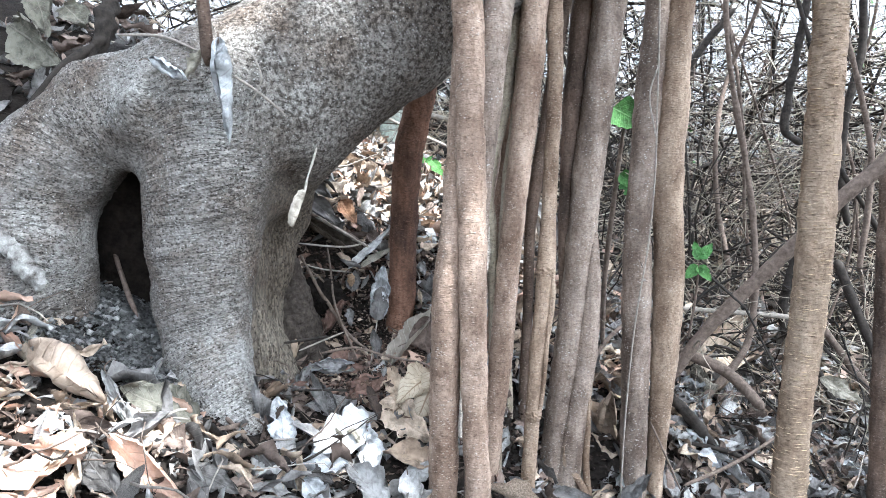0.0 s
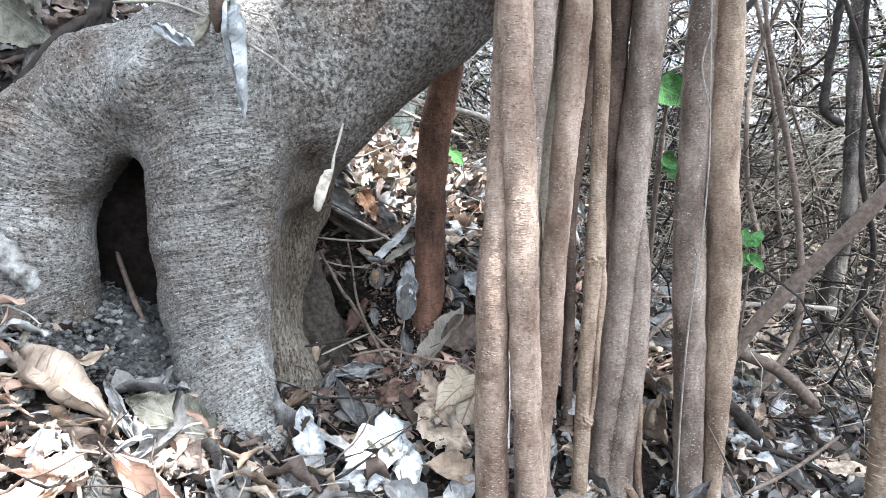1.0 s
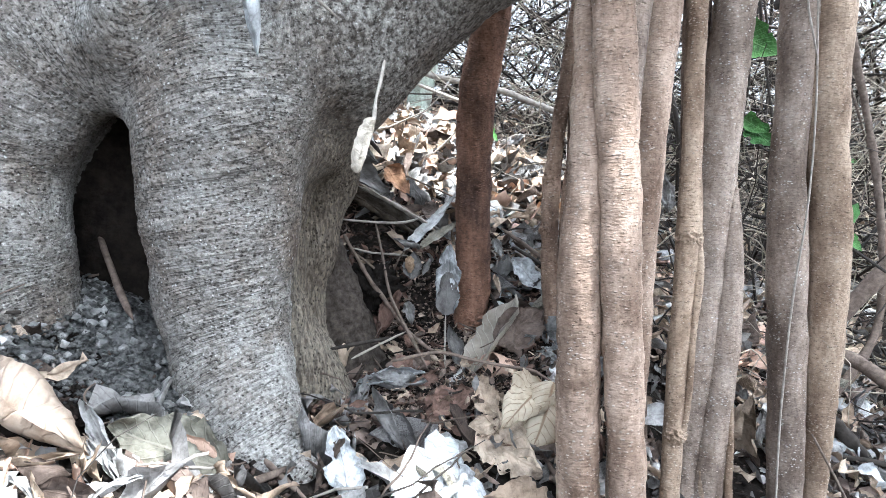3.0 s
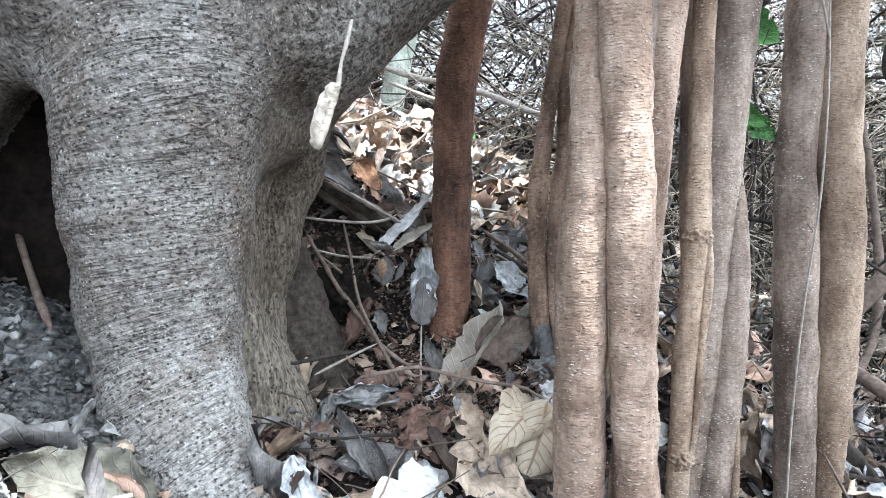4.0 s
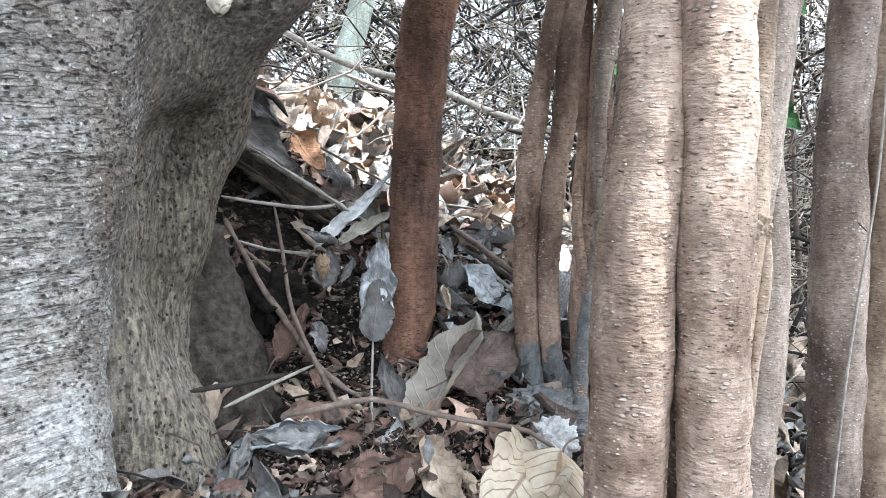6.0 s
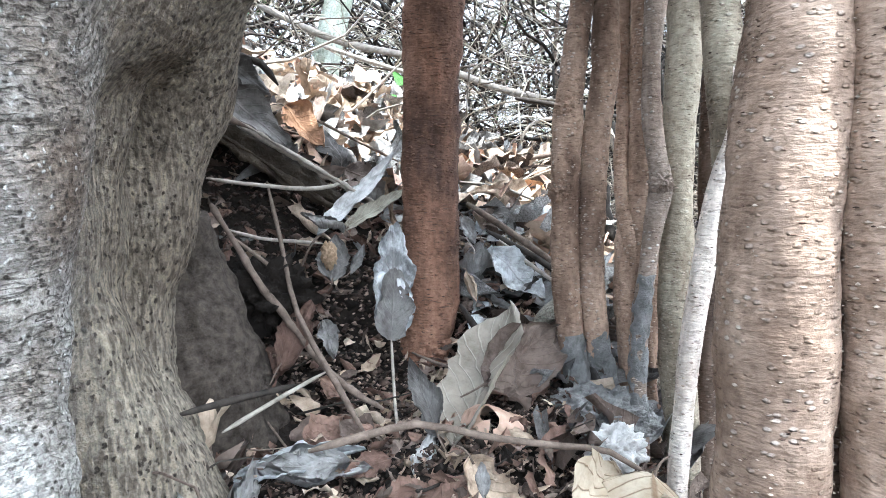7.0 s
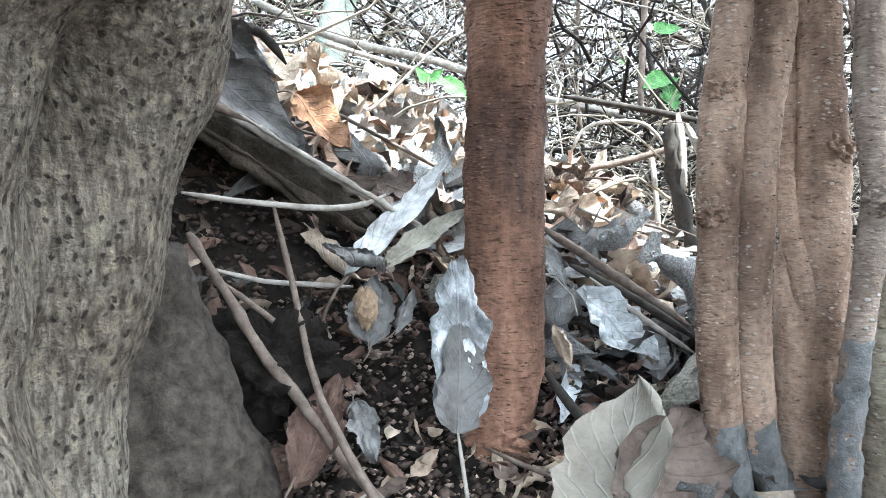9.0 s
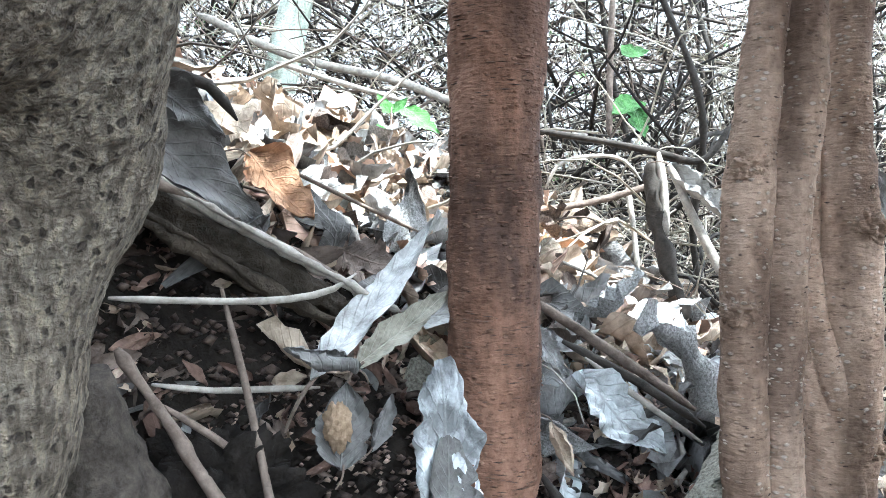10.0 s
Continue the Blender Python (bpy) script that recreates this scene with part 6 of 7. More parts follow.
dry_leaf((0.5, 1.402, -0.167), (0.51, 1.475, -0.136), (0, -0.7, 0.7), leaf_pale, "white leaf scrap on the ground", width=0.5)
dry_leaf((0.107, 1.28, -0.011), (0.131, 1.3, 0.034), (0, -1, 0.25), leaf_pale, "white leaf between the roots", width=0.5, curl=0.5)
dry_leaf((0.261, 1.55, 0.368), (0.26, 1.58, 0.442), (0, -1, 0.25), leaf_pale, "blue-grey leaf hung between roots", width=0.45, fold=0.6)

# more scraps in the hollow and on the slope
dry_leaf((-0.248, 1.479, 0.208), (-0.277, 1.437, 0.17), (0, -0.7, 0.7), leaf_russet, "reddish-brown crumpled leaf scrap", width=0.6, fold=0.6, crumple=0.2)
dry_leaf((-0.199, 1.41, 0.157), (-0.226, 1.35, 0.138), (0, -0.7, 0.7), leaf_russet, "dark brown crumpled leaf", width=0.6, crumple=0.2)
dry_leaf((-0.142, 1.282, 0.135), (-0.176, 1.231, 0.116), (0, -0.7, 0.7), leaf_russet, "dark brown curled leaf", width=0.6, curl=1.0, crumple=0.2)
dry_leaf((-0.206, 1.211, 0.113), (-0.17, 1.181, 0.093), (0, -0.7, 0.7), leaf_grey, "small dark torn leaf", width=0.5, curl=0.8, crumple=0.2)
dry_leaf((-0.127, 1.28, 0.182), (-0.141, 1.33, 0.226), (0, -1, 0.25), leaf_grey, "dark narrow leaf by a stalk", width=0.35, fold=0.5)
dry_leaf((-0.277, 1.303, 0.135), (-0.29, 1.223, 0.132), (0, -0.7, 0.7), leaf_grey, "dark leaf scrap under the root", width=0.5, curl=0.8)
dry_leaf((0.443, 1.625, -0.015), (0.396, 1.673, 0.042), (0, -0.7, 0.7), leaf_pale, "large crumpled pale leaf between roots", width=0.55, roll=1.2, crumple=0.2)
dry_leaf((0.371, 1.551, -0.073), (0.376, 1.45, 0.059), (0, -1, 0.25), leaf_tan, "curled tan leaf between roots", width=0.5, roll=1.2, crumple=0.15)
dry_leaf((0.673, 1.591, -0.132), (0.701, 1.464, -0.172), (0, -0.7, 0.7), leaf_pale, "long twisted bleached leaf on the slope", width=0.3, roll=1.1, curl=1.0, crumple=0.15)
dry_leaf((0.858, 1.928, -0.12), (0.808, 2.022, -0.064), (0, -0.7, 0.7), leaf_pale, "grey twisted leaf on the slope", width=0.35, roll=1.0, crumple=0.15)
dry_leaf((0.758, 2.007, -0.041), (1.142, 2.451, -0.086), (0, -0.7, 0.7), leaf_tan, "tan leaf caught on twigs", width=0.4, roll=0.8, crumple=0.15)
dry_leaf((1.002, 1.75, -0.012), (1.097, 1.68, -0.064), (0, -0.7, 0.7), leaf_olive, "pale green-grey fallen leaf on the slope", width=0.4, curl=0.4)
dry_leaf((0.805, 1.631, -0.165), (0.85, 1.526, -0.188), (0, -0.7, 0.7), leaf_tan, "pale tan leaf beside a sapling", width=0.5, curl=0.6, crumple=0.15)
dry_leaf((1.096, 1.807, -0.241), (1.13, 1.685, -0.265), (0, -0.7, 0.7), leaf_grey, "dark grey leaf on the slope", width=0.4, curl=0.6, crumple=0.15)
stick("stick", [(0.5, 1.75, 0.157, 0.0052), (0.389, 1.65, 0.093, 0.0056), (0.329, 1.55, 0.011, 0.0053)], twig_brown, "thin brown stick between roots", "stick")
stick("stick", [(0.565, 1.6, -0.122, 0.0062), (0.683, 1.55, -0.129, 0.006), (0.81, 1.5, -0.19, 0.0052)], twig_dark, "dark stick on the slope", "stick")
stick("stick", [(1.115, 2.0, 0.101, 0.0101), (1.166, 1.9, -0.01, 0.0105), (1.207, 1.8, -0.108, 0.0101)], twig_brown, "brown stick slanting over leaves", "stick")
stick("stick", [(0.523, 1.4, -0.14, 0.0039), (0.676, 1.5, -0.134, 0.0042), (0.828, 1.6, -0.107, 0.0038)], twig_brown, "pale stick lying on leaves", "stick")
stick("rootlet", [(-0.64, 1.3, 0.435, 0.0027), (-0.619, 1.27, 0.384, 0.0037), (-0.594, 1.24, 0.346, 0.0047), (-0.561, 1.2, 0.306, 0.0046), (-0.537, 1.17, 0.287, 0.0035)], twig_brown, "brown rootlet hanging inside the root arch", "rootlet", rough=0.3)
stick("rootlet", [(-0.59, 1.3, 0.457, 0.0022), (-0.59, 1.3, 0.391, 0.0022), (-0.587, 1.28, 0.329, 0.0021)], twig_dark, "thin dark rootlet inside the arch", "rootlet")
dry_leaf((-0.487, 0.95, 0.22), (-0.452, 0.928, 0.187), (0, -0.7, 0.7), leaf_pale, "pale bleached leaf strip", width=0.3, roll=1.2)
dry_leaf((-0.465, 0.822, 0.19), (-0.517, 0.822, 0.212), (0, -0.2, 1), leaf_peach, "pale peach crumpled leaf in front", width=0.6, roll=0.8, curl=0.6, crumple=0.2)
dry_leaf((-0.53, 0.811, 0.224), (-0.497, 0.857, 0.217), (0, -0.2, 1), leaf_peach, "pale bleached peach leaf", width=0.5, curl=0.7, crumple=0.2)
dry_leaf((-0.441, 0.761, 0.161), (-0.467, 0.833, 0.185), (0, -0.7, 0.7), leaf_tan, "narrow twisted tan leaf", width=0.28, roll=1.2, crumple=0.15)


# ---- thicket behind ----
def wild_twig(rnd, x, y, z, length, r, droop, heading=None, lift=None):
    d = Vector((rnd.gauss(0, 1), rnd.gauss(0, 1), rnd.uniform(-0.2, 1.6) if lift is None else lift)).normalized() if heading is None else heading
    pts, p = [], Vector((x, y, z))
    n = 6
    for i in range(n + 1):
        pts.append((*p, r * (1 - 0.7 * i / n)))
        d = (d + Vector((rnd.gauss(0, 0.22), rnd.gauss(0, 0.22), rnd.gauss(0, 0.2) - droop))).normalized()
        p = p + d * length / n
    return np.array(pts)


def thicket(name, label, material, count, seed, box, size, radius, sides=3):
    rnd = random.Random(seed)
    verts, faces = [], []
    xs = [rnd.uniform(box[0], box[1]) for _ in range(count)]
    ys = [rnd.uniform(box[2], box[3]) for _ in range(count)]
    zs = ground_z(np.array(xs), np.array(ys))
    for x, y, z in zip(xs, ys, zs):
        h = rnd.random() ** 1.3 * box[4]
        add_tube(verts, faces, wild_twig(rnd, x, y, z + h, rnd.uniform(*size), rnd.uniform(*radius), 0.12), sides)
    return tagged(mesh_ob(name, verts, faces, material), label, "thicket", kind="stuff")


thicket("thicket", "dense tangle of thin pale dead twigs and vines", twig_straw, 5200, 3, (-1.6, 3.8, 2.5, 4.6, 1.4), (0.25, 0.9), (0.0008, 0.0030))
thicket("thicket", "tangle of brown twigs and vines", twig_brown, 2600, 4, (-1.6, 3.8, 2.7, 5.6, 1.6), (0.3, 1.1), (0.0012, 0.0045))
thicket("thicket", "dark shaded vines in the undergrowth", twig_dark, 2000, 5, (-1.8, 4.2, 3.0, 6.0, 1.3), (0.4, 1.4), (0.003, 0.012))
thicket("thicket", "low dry stalks among the fallen leaves", twig_straw, 520, 6, (0.25, 2.6, 1.75, 2.8, 0.25), (0.15, 0.6), (0.0012, 0.003))
thicket("thicket", "low dark stalks among the fallen leaves", twig_dark, 420, 16, (0.35, 2.8, 1.75, 3.0, 0.4), (0.15, 0.7), (0.0015, 0.006))


def far_foliage(name, label, material, count, seed, box):
    rnd = random.Random(seed)
    verts, faces, uvs = [], [], []
    for _ in range(count):
        x, y = rnd.uniform(*box[:2]), rnd.uniform(*box[2:4])
        z = rnd.uniform(*box[4:])
        cx = noise.noise(Vector((x, y, z)) * 1.3 + Vector((seed, 0, 0)))
        if cx < 0.02:
            continue
        m = pose(x, y, z, rnd.uniform(0, 360), rnd.uniform(0, 360), rnd.uniform(0, 360)) @ Matrix.Scale(rnd.uniform(0.05, 0.11), 4)
        v, f, uv = leaf_geo(1.0, 0.55, 0.5, 0.3, 0.05, rnd.random(), 3, 2)
        b = len(verts)
        verts += [m @ Vector(q) for q in v]
        faces += [tuple(b + i for i in q) for q in f]
        uvs += uv
    ob = mesh_ob(name, verts, faces, material)
    lay = ob.data.uv_layers.new(name="UVMap")
    idx = np.empty(len(ob.data.loops), int)
    ob.data.loops.foreach_get("vertex_index", idx)
    lay.data.foreach_set("uv", np.array(uvs, float)[idx].ravel())
    return tagged(ob, label, "foliage", kind="stuff")


far_foliage("far_foliage", "sunlit green leaves beyond the thicket", leaf_green, 1300, 7, (-1.0, 7.0, 4.2, 8.5, 0.2, 3.2))
far_foliage("far_foliage", "dull olive leaves beyond the thicket", leaf_olive, 1100, 8, (-3.0, 7.0, 4.2, 8.5, 0.2, 3.2))


def hanging_vines(count, seed):
    """Dark woody vines that climb through the thicket, each a thing of its own."""
    rnd = random.Random(seed)
    words = {twig_dark: "dark woody vine climbing through the thicket", twig_brown: "brown twisting vine climbing through the thicket"}
    for _ in range(count):
        x, y = rnd.uniform(0.55, 2.6), rnd.uniform(2.15, 3.3)
        mat = rnd.choice((twig_dark, twig_dark, twig_brown))
        r, lean, bow = rnd.uniform(0.003, 0.011), rnd.gauss(0, 0.22), rnd.uniform(-0.12, 0.12)
        z = ground_at(x, y) - 0.03
        pts = []
        for i in range(8):
            u = i / 7
            pts.append((x + lean * u * 1.5 + bow * math.sin(3.1 * u) + rnd.gauss(0, 0.025), y + rnd.gauss(0, 0.03), z + 1.7 * u, r * (1 - 0.35 * u)))
        stick("vine", pts, mat, words[mat], "vine", 8, 0.35, "vines in the thicket", 0.03)


hanging_vines(48, 61)


# ---- trees added out of view: their crowns block the sun and dapple the light ----
# sun flecks: places (x, y, z) that the sun reaches through openings of that radius cut in the crowns
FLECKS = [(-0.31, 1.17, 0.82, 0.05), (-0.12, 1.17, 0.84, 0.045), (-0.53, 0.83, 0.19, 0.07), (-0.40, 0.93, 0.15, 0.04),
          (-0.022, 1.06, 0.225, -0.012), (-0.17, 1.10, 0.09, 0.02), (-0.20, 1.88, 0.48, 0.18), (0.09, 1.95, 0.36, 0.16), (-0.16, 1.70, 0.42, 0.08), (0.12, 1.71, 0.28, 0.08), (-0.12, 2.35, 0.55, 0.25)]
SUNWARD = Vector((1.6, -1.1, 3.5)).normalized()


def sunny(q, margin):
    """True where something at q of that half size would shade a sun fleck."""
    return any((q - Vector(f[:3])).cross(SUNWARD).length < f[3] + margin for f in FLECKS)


def shade_tree(label, foot, height, spread, count, seed):
    """A tree added out of view to block light: tapered trunk, limbs, and a wide crown of single leaves with gaps for
    the flecks.
    """
    rnd = random.Random(seed)
    tree = new("tree")
    base = Vector((foot[0], foot[1], ground_at(*foot) - 0.1))
    tree.location = base
    back = Matrix.Translation(base).inverted()
    top = Vector((foot[0] + spread[0], foot[1] + spread[1], height))
    stick("trunk", [(*base, 0.14), (base.x + 0.1, base.y, base.z + height * 0.4, 0.11), (*((base + top) / 2 + Vector((0, 0, height * 0.25))), 0.08), (*top, 0.04)], bark_grey, sides=14, step=0.1, parent=tree).matrix_parent_inverse = back
    verts, faces, uvs = [], [], []
    limbs = [Vector((top.x + rnd.gauss(0, spread[2] * 0.55), top.y + rnd.gauss(0, spread[2] * 0.55), top.z + rnd.uniform(-0.5, 0.9))) for _ in range(26)]
    for q in limbs[:12]:
        fork, bend = base + (top - base) * 0.75, (top + q) / 2 + Vector((0, 0, 0.25))
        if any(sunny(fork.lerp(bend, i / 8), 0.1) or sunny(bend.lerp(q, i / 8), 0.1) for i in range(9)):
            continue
        stick("limb", [(*(base + (top - base) * 0.75), 0.05), (*((top + q) / 2 + Vector((0, 0, 0.25))), 0.03), (*q, 0.008)], bark_grey, sides=8, step=0.1, parent=tree).matrix_parent_inverse = back
    for _ in range(count):
        q = rnd.choice(limbs) + Vector((rnd.gauss(0, 0.55), rnd.gauss(0, 0.55), rnd.gauss(0, 0.22)))
        size = rnd.uniform(0.10, 0.2)
        m = pose(*q, rnd.gauss(0, 28), rnd.gauss(0, 28), rnd.uniform(0, 360)) @ Matrix.Scale(size, 4)
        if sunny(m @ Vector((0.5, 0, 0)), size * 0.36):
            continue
        v, f, uv = leaf_geo(1.0, 0.55, 0.5, 0.3, 0.05, rnd.random(), 3, 2)
        b = len(verts)
        verts += [m @ Vector(c) for c in v]
        faces += [tuple(b + i for i in c) for c in f]
        uvs += uv
    crown = mesh_ob("crown", verts, faces, leaf_green, tree)
    crown.matrix_parent_inverse = back
    lay = crown.data.uv_layers.new(name="UVMap")
    idx = np.empty(len(crown.data.loops), int)
    crown.data.loops.foreach_get("vertex_index", idx)
    lay.data.foreach_set("uv", np.array(uvs, float)[idx].ravel())
    tagged(crown, "green leafy crown with gaps cut for sun flecks", kind="stuff")
    return tagged(tree, label, "tree", "trees round the fig")


shade_tree("unseen grey-barked tree added to block the sun", (4.0, -1.7), 5.2, (-1.9, 1.5, 1.5), 8500, 71)
shade_tree("unseen low leafy tree added to block side light", (-2.7, 0.2), 2.3, (0.2, 0.0, 1.0), 2200, 75)


# ---- fallen leaves, twigs and crumbs ----
LEAF_MATS = [leaf_tan, leaf_pale, leaf_grey, leaf_brown, leaf_pale, leaf_grey, leaf_olive]
LEAF_WORDS = {leaf_tan: "curled tan dry leaf", leaf_pale: "curled pale grey dry leaf", leaf_grey: "crumpled dark grey dead leaf", leaf_brown: "crumpled brown dead leaf", leaf_olive: "crumpled olive-grey dry leaf"}


def leaf_kinds():
    rnd = random.Random(11)
    kinds = []
    for i in range(28):
        mat = LEAF_MATS[i % len(LEAF_MATS)]
        kinds.append((mat, leaf_mesh("dry_leaf", mat, 1.0, rnd.uniform(0.35, 0.62), rnd.uniform(-1.4, 1.6), rnd.uniform(-0.5, 0.9), rnd.uniform(0.06, 0.2), 50 + i, 12, 8, rnd.uniform(-0.8, 1.8), rnd.uniform(0.55, 0.95), rnd.uniform(0.14, 0.26))))
    return kinds


KINDS = leaf_kinds()
STALK = stalk_mesh(1.0, 0.22, 0.4, twig_brown)


def lying(rnd, x, y, lift, tilt=0.5):
    e = 0.02
    z = ground_z(np.array([x, x + e, x]), np.array([y, y, y + e]))
    n = Vector((-(z[1] - z[0]) / e, -(z[2] - z[0]) / e, 1)).normalized()
    n = (n + Vector((rnd.gauss(0, tilt), rnd.gauss(0, tilt), 0))).normalized()
    a = rnd.uniform(0, 6.283)
    x_ax = Vector((math.cos(a), math.sin(a), 0))
    m = leaf_pose((x, y, z[0] + lift), Vector((x, y, z[0] + lift)) + (x_ax - n * x_ax.dot(n)), n)
    return m


def in_arch(x, y):
    return ((x + 0.53) / 0.10) ** 2 + ((y - 1.22) / 0.24) ** 2 < 1


def shaded_bank(x, y):
    """True on the shaded bank above the root arch, where mostly dark leaves are strewn to stand in for its shade."""
    return -1.3 < x < -0.40 and 1.25 < y < 2.1


def hollow(x, y):
    """True where the soil lies nearly bare: between the root legs and the red root."""
    return ((x + 0.17) / 0.17) ** 2 + ((y - 1.42) / 0.16) ** 2 < 1


def scatter_near(count, seed):
    rnd = random.Random(seed)
    made = 0
    while made < count:
        x, y = rnd.uniform(-0.85, 0.95), rnd.uniform(0.62, 2.5)
        if in_arch(x, y) or covers_placed(x, y, 0.7) or hollow(x, y):
            continue
        mat, me = rnd.choice(KINDS)
        if shaded_bank(x, y) and mat not in (leaf_brown, leaf_grey):
            continue
        ob = new("dry_leaf", me)
        s = rnd.uniform(0.06, 0.135)
        ob.matrix_world = lying(rnd, x, y, rnd.uniform(0.004, 0.03)) @ Matrix.Scale(s, 4)
        tagged(ob, LEAF_WORDS[mat] + " among the fallen leaves", "dry leaf", "fallen leaves")
        st = new("stalk", STALK)
        st.parent = ob
        made += 1


def scatter_stuff(name, label, mats, count, seed, box, size, keep, nu=7, nv=4):
    rnd = random.Random(seed)
    for mat in mats:
        verts, faces, uvs = [], [], []
        for i in range(count):
            x, y = rnd.uniform(*box[:2]), rnd.uniform(*box[2:4])
            if in_arch(x, y) or covers_placed(x, y, 0.42) or hollow(x, y) and rnd.random() > keep or shaded_bank(x, y) and mat not in (leaf_brown, leaf_grey) and rnd.random() < 0.9:
                continue
            v, f, uv = leaf_geo(1.0, rnd.uniform(0.15, 0.55), rnd.uniform(-1.8, 2.2), rnd.uniform(-0.5, 0.9), rnd.uniform(0.06, 0.2), rnd.random(), nu, nv, rnd.uniform(-0.8, 1.6), rnd.uniform(0.5, 1.0), rnd.uniform(0.1, 0.28))
            m = lying(rnd, x, y, rnd.uniform(-0.004, 0.02), 0.45) @ Matrix.Scale(rnd.uniform(*size), 4)
            b = len(verts)
            verts += [m @ Vector(q) for q in v]
            faces += [tuple(b + k for k in q) for q in f]
            uvs += uv
        ob = mesh_ob(name, verts, faces, mat)
        lay = ob.data.uv_layers.new(name="UVMap")
        idx = np.empty(len(ob.data.loops), int)
        ob.data.loops.foreach_get("vertex_index", idx)
        lay.data.foreach_set("uv", np.array(uvs, float)[idx].ravel())
        tagged(ob, label, "leaf litter", kind="stuff")


def scatter_strips(name, label, mats, count, seed, box):
    """Shrivelled leaf strips, rolled along their length and heaped at a slant."""
    rnd = random.Random(seed)
    for mat in mats:
        verts, faces, uvs = [], [], []
        for _ in range(count):
            x, y = rnd.uniform(*box[:2]), rnd.uniform(*box[2:])
            if in_arch(x, y) or covers_placed(x, y, 0.6):
                continue
            v, f, uv = leaf_geo(1.0, rnd.uniform(0.14, 0.32), rnd.uniform(-1.5, 2.0), rnd.uniform(0.2, 0.9), rnd.uniform(0.05, 0.12), rnd.random(), 10, 4, rnd.uniform(0.6, 2.0), rnd.uniform(0.6, 0.95), 0.12)
            m = lying(rnd, x, y, rnd.uniform(0.004, 0.03), 0.35) @ Matrix.Scale(rnd.uniform(0.04, 0.095), 4)
            b = len(verts)
            verts += [m @ Vector(q) for q in v]
            faces += [tuple(b + k for k in q) for q in f]
            uvs += uv
        ob = mesh_ob(name, verts, faces, mat)
        lay = ob.data.uv_layers.new(name="UVMap")
        idx = np.empty(len(ob.data.loops), int)
        ob.data.loops.foreach_get("vertex_index", idx)
        lay.data.foreach_set("uv", np.array(uvs, float)[idx].ravel())
        tagged(ob, label, "leaf litter", kind="stuff")


scatter_stuff("leaf_litter", "layer of broken dry leaves on the soil", [leaf_tan, leaf_pale, leaf_grey, leaf_brown, leaf_grey, leaf_brown], 1600, 21, (-1.0, 1.4, 0.4, 2.7), (0.025, 0.095), 0.0)
scatter_stuff("leaf_litter", "pale and tan dry leaves heaped on the bank", [leaf_tan, leaf_pale, leaf_peach, leaf_tan], 620, 24, (-0.6, 0.6, 1.62, 3.0), (0.03, 0.11), 1.0)
scatter_stuff("leaf_litter", "far layer of dry leaves under the thicket", [leaf_tan, leaf_brown, leaf_grey, leaf_brown], 1300, 22, (-2.2, 4.0, 2.3, 6.5), (0.06, 0.12), 1.0)
scatter_stuff("leaf_litter", "brown and grey leaf shreds in the hollow", [leaf_russet, leaf_brown, leaf_tan, leaf_russet], 620, 26, (-0.42, 0.1, 1.2, 1.66), (0.008, 0.034), 1.0)
scatter_stuff("leaf_litter", "dry leaves strewn over the hillside", [leaf_brown, leaf_grey, leaf_tan], 2600, 27, (-4.5, 4.5, -2.5, 6.5), (0.06, 0.13), 1.0, 4, 2)
scatter_strips("leaf_litter", "twisted narrow strips of peach and tan dry leaves", [leaf_peach, leaf_tan, leaf_pale], 95, 28, (-0.80, -0.30, 0.70, 1.06))
scatter_stuff("leaf_litter", "pale and bleached dry leaves on the lower slope", [leaf_pale, leaf_white, leaf_tan], 150, 29, (0.30, 1.35, 1.30, 2.40), (0.035, 0.10), 1.0)
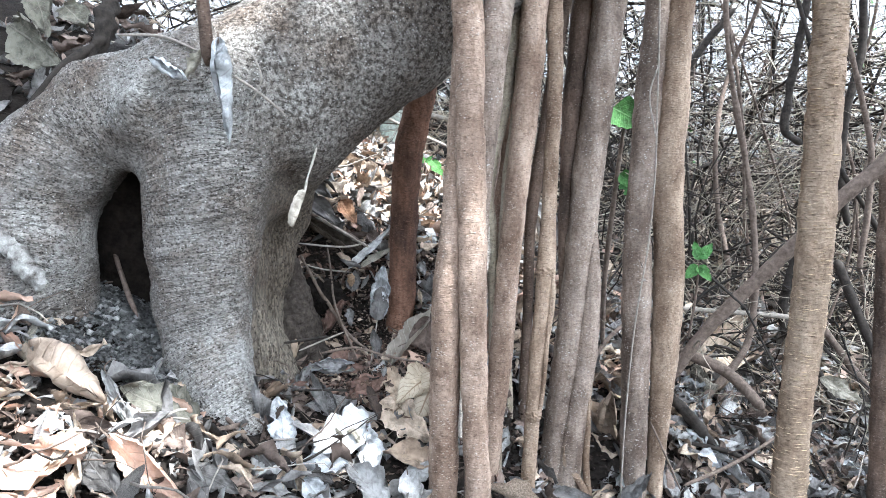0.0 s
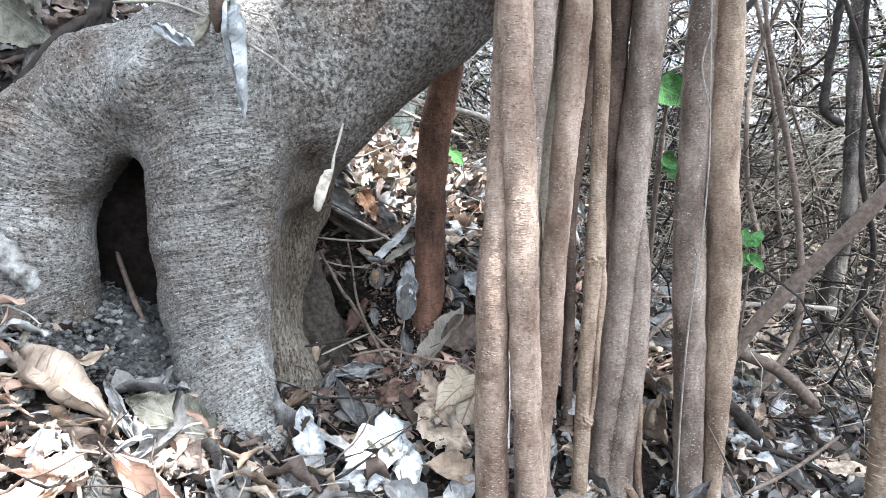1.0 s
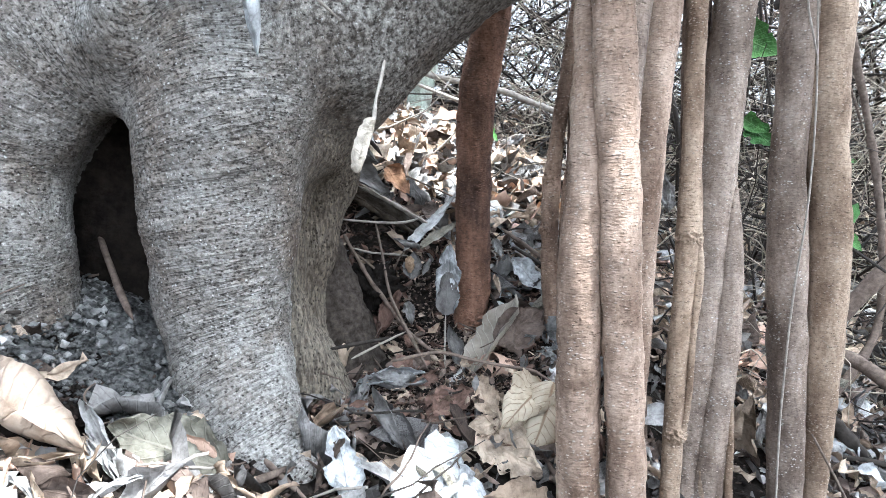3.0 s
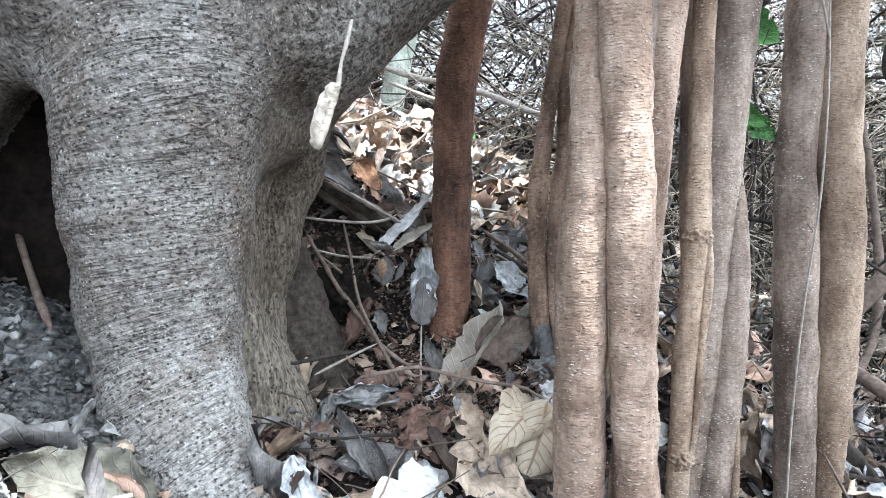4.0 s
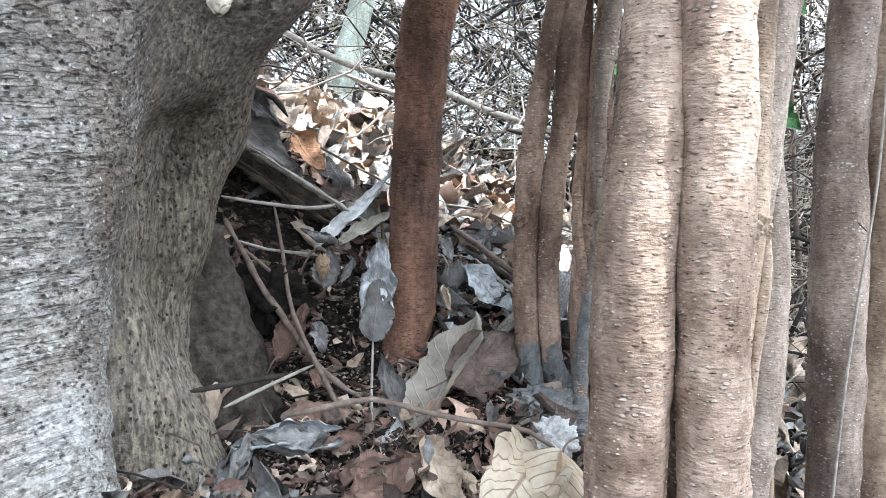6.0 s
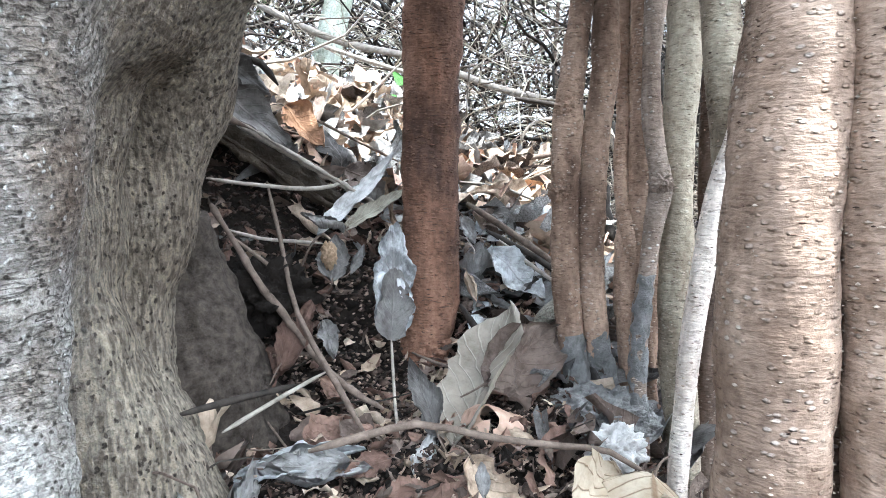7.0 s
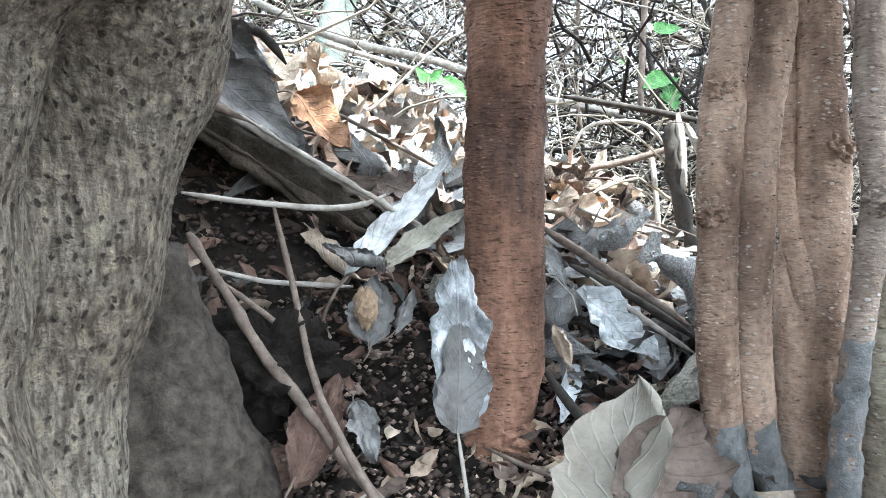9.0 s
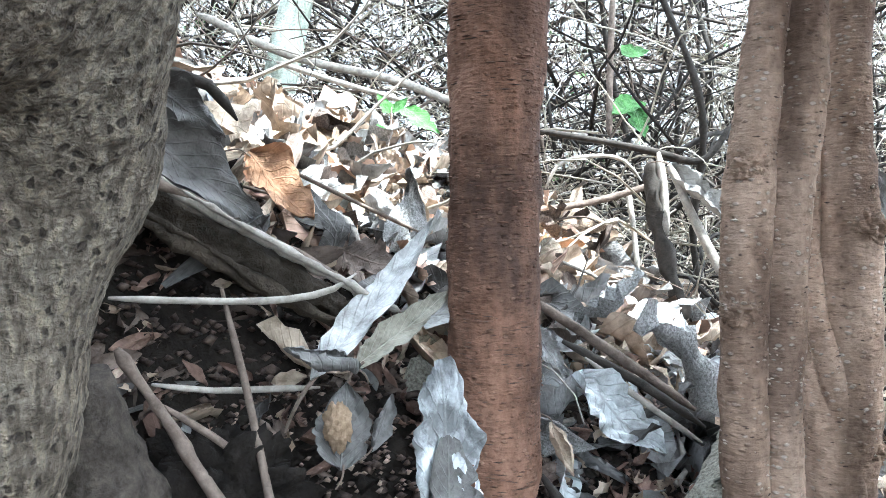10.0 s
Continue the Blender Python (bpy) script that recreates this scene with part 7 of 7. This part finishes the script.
scatter_stuff("leaf_litter", "bleached leaves behind the red root", [leaf_pale, leaf_white, leaf_tan], 34, 30, (-0.10, 0.20, 1.56, 1.82), (0.04, 0.085), 1.0)
scatter_near(195, 23)


def litter_twigs(material, count, seed, label):
    rnd = random.Random(seed)
    verts, faces = [], []
    xs = np.array([rnd.uniform(-0.9, 1.3) for _ in range(count)])
    ys = np.array([rnd.uniform(0.6, 2.7) for _ in range(count)])
    for x, y, z in zip(xs, ys, ground_z(xs, ys)):
        if -0.12 < x < 0.32 and 0.95 < y < 1.52 or in_arch(x, y):
            continue
        a = rnd.uniform(0, 6.283)
        d = Vector((math.cos(a), math.sin(a), rnd.uniform(-0.15, 0.3))).normalized()
        add_tube(verts, faces, wild_twig(rnd, x, y, z + rnd.uniform(0.01, 0.04), rnd.uniform(0.05, 0.28), rnd.uniform(0.0008, 0.003), 0.03, d), 4)
    return tagged(mesh_ob("litter_twigs", verts, faces, material), label, "twigs", kind="stuff")


litter_twigs(twig_pale, 330, 31, "thin pale twigs and leaf stalks among the leaves")
litter_twigs(twig_brown, 330, 32, "thin brown twigs among the leaves")
litter_twigs(twig_dark, 160, 33, "dark rotten twigs among the leaves")
grains("soil_crumbs", "dark crumbs of soil", crumb_mat, 9000, 41, (-0.75, 0.6, 0.7, 1.9), (0.0015, 0.006))
grains("soil_crumbs", "dark crumbs of soil in the hollow", crumb_mat, 6000, 45, (-0.40, 0.06, 1.25, 1.68), (0.001, 0.0045))
grains("soil_crumbs", "black clods of soil", soil, 2500, 44, (-0.75, 0.6, 0.7, 1.9), (0.004, 0.011))
grains("grit", "pale grit and termite frass on bare soil", grit_mat, 5200, 42, (-0.45, 0.1, 1.2, 1.62), (0.0012, 0.0032), "grit", hollow)
grains("grey_rubble", "grey crumbs of mud in the root arch", heap_mat, 2600, 43, (-0.66, -0.42, 1.0, 1.42), (0.0012, 0.005), "rubble", None, 0.017)
grains("grey_rubble", "larger grey clods in the root arch", mud_mat, 260, 46, (-0.64, -0.42, 1.02, 1.34), (0.004, 0.0105), "rubble", None, 0.016)
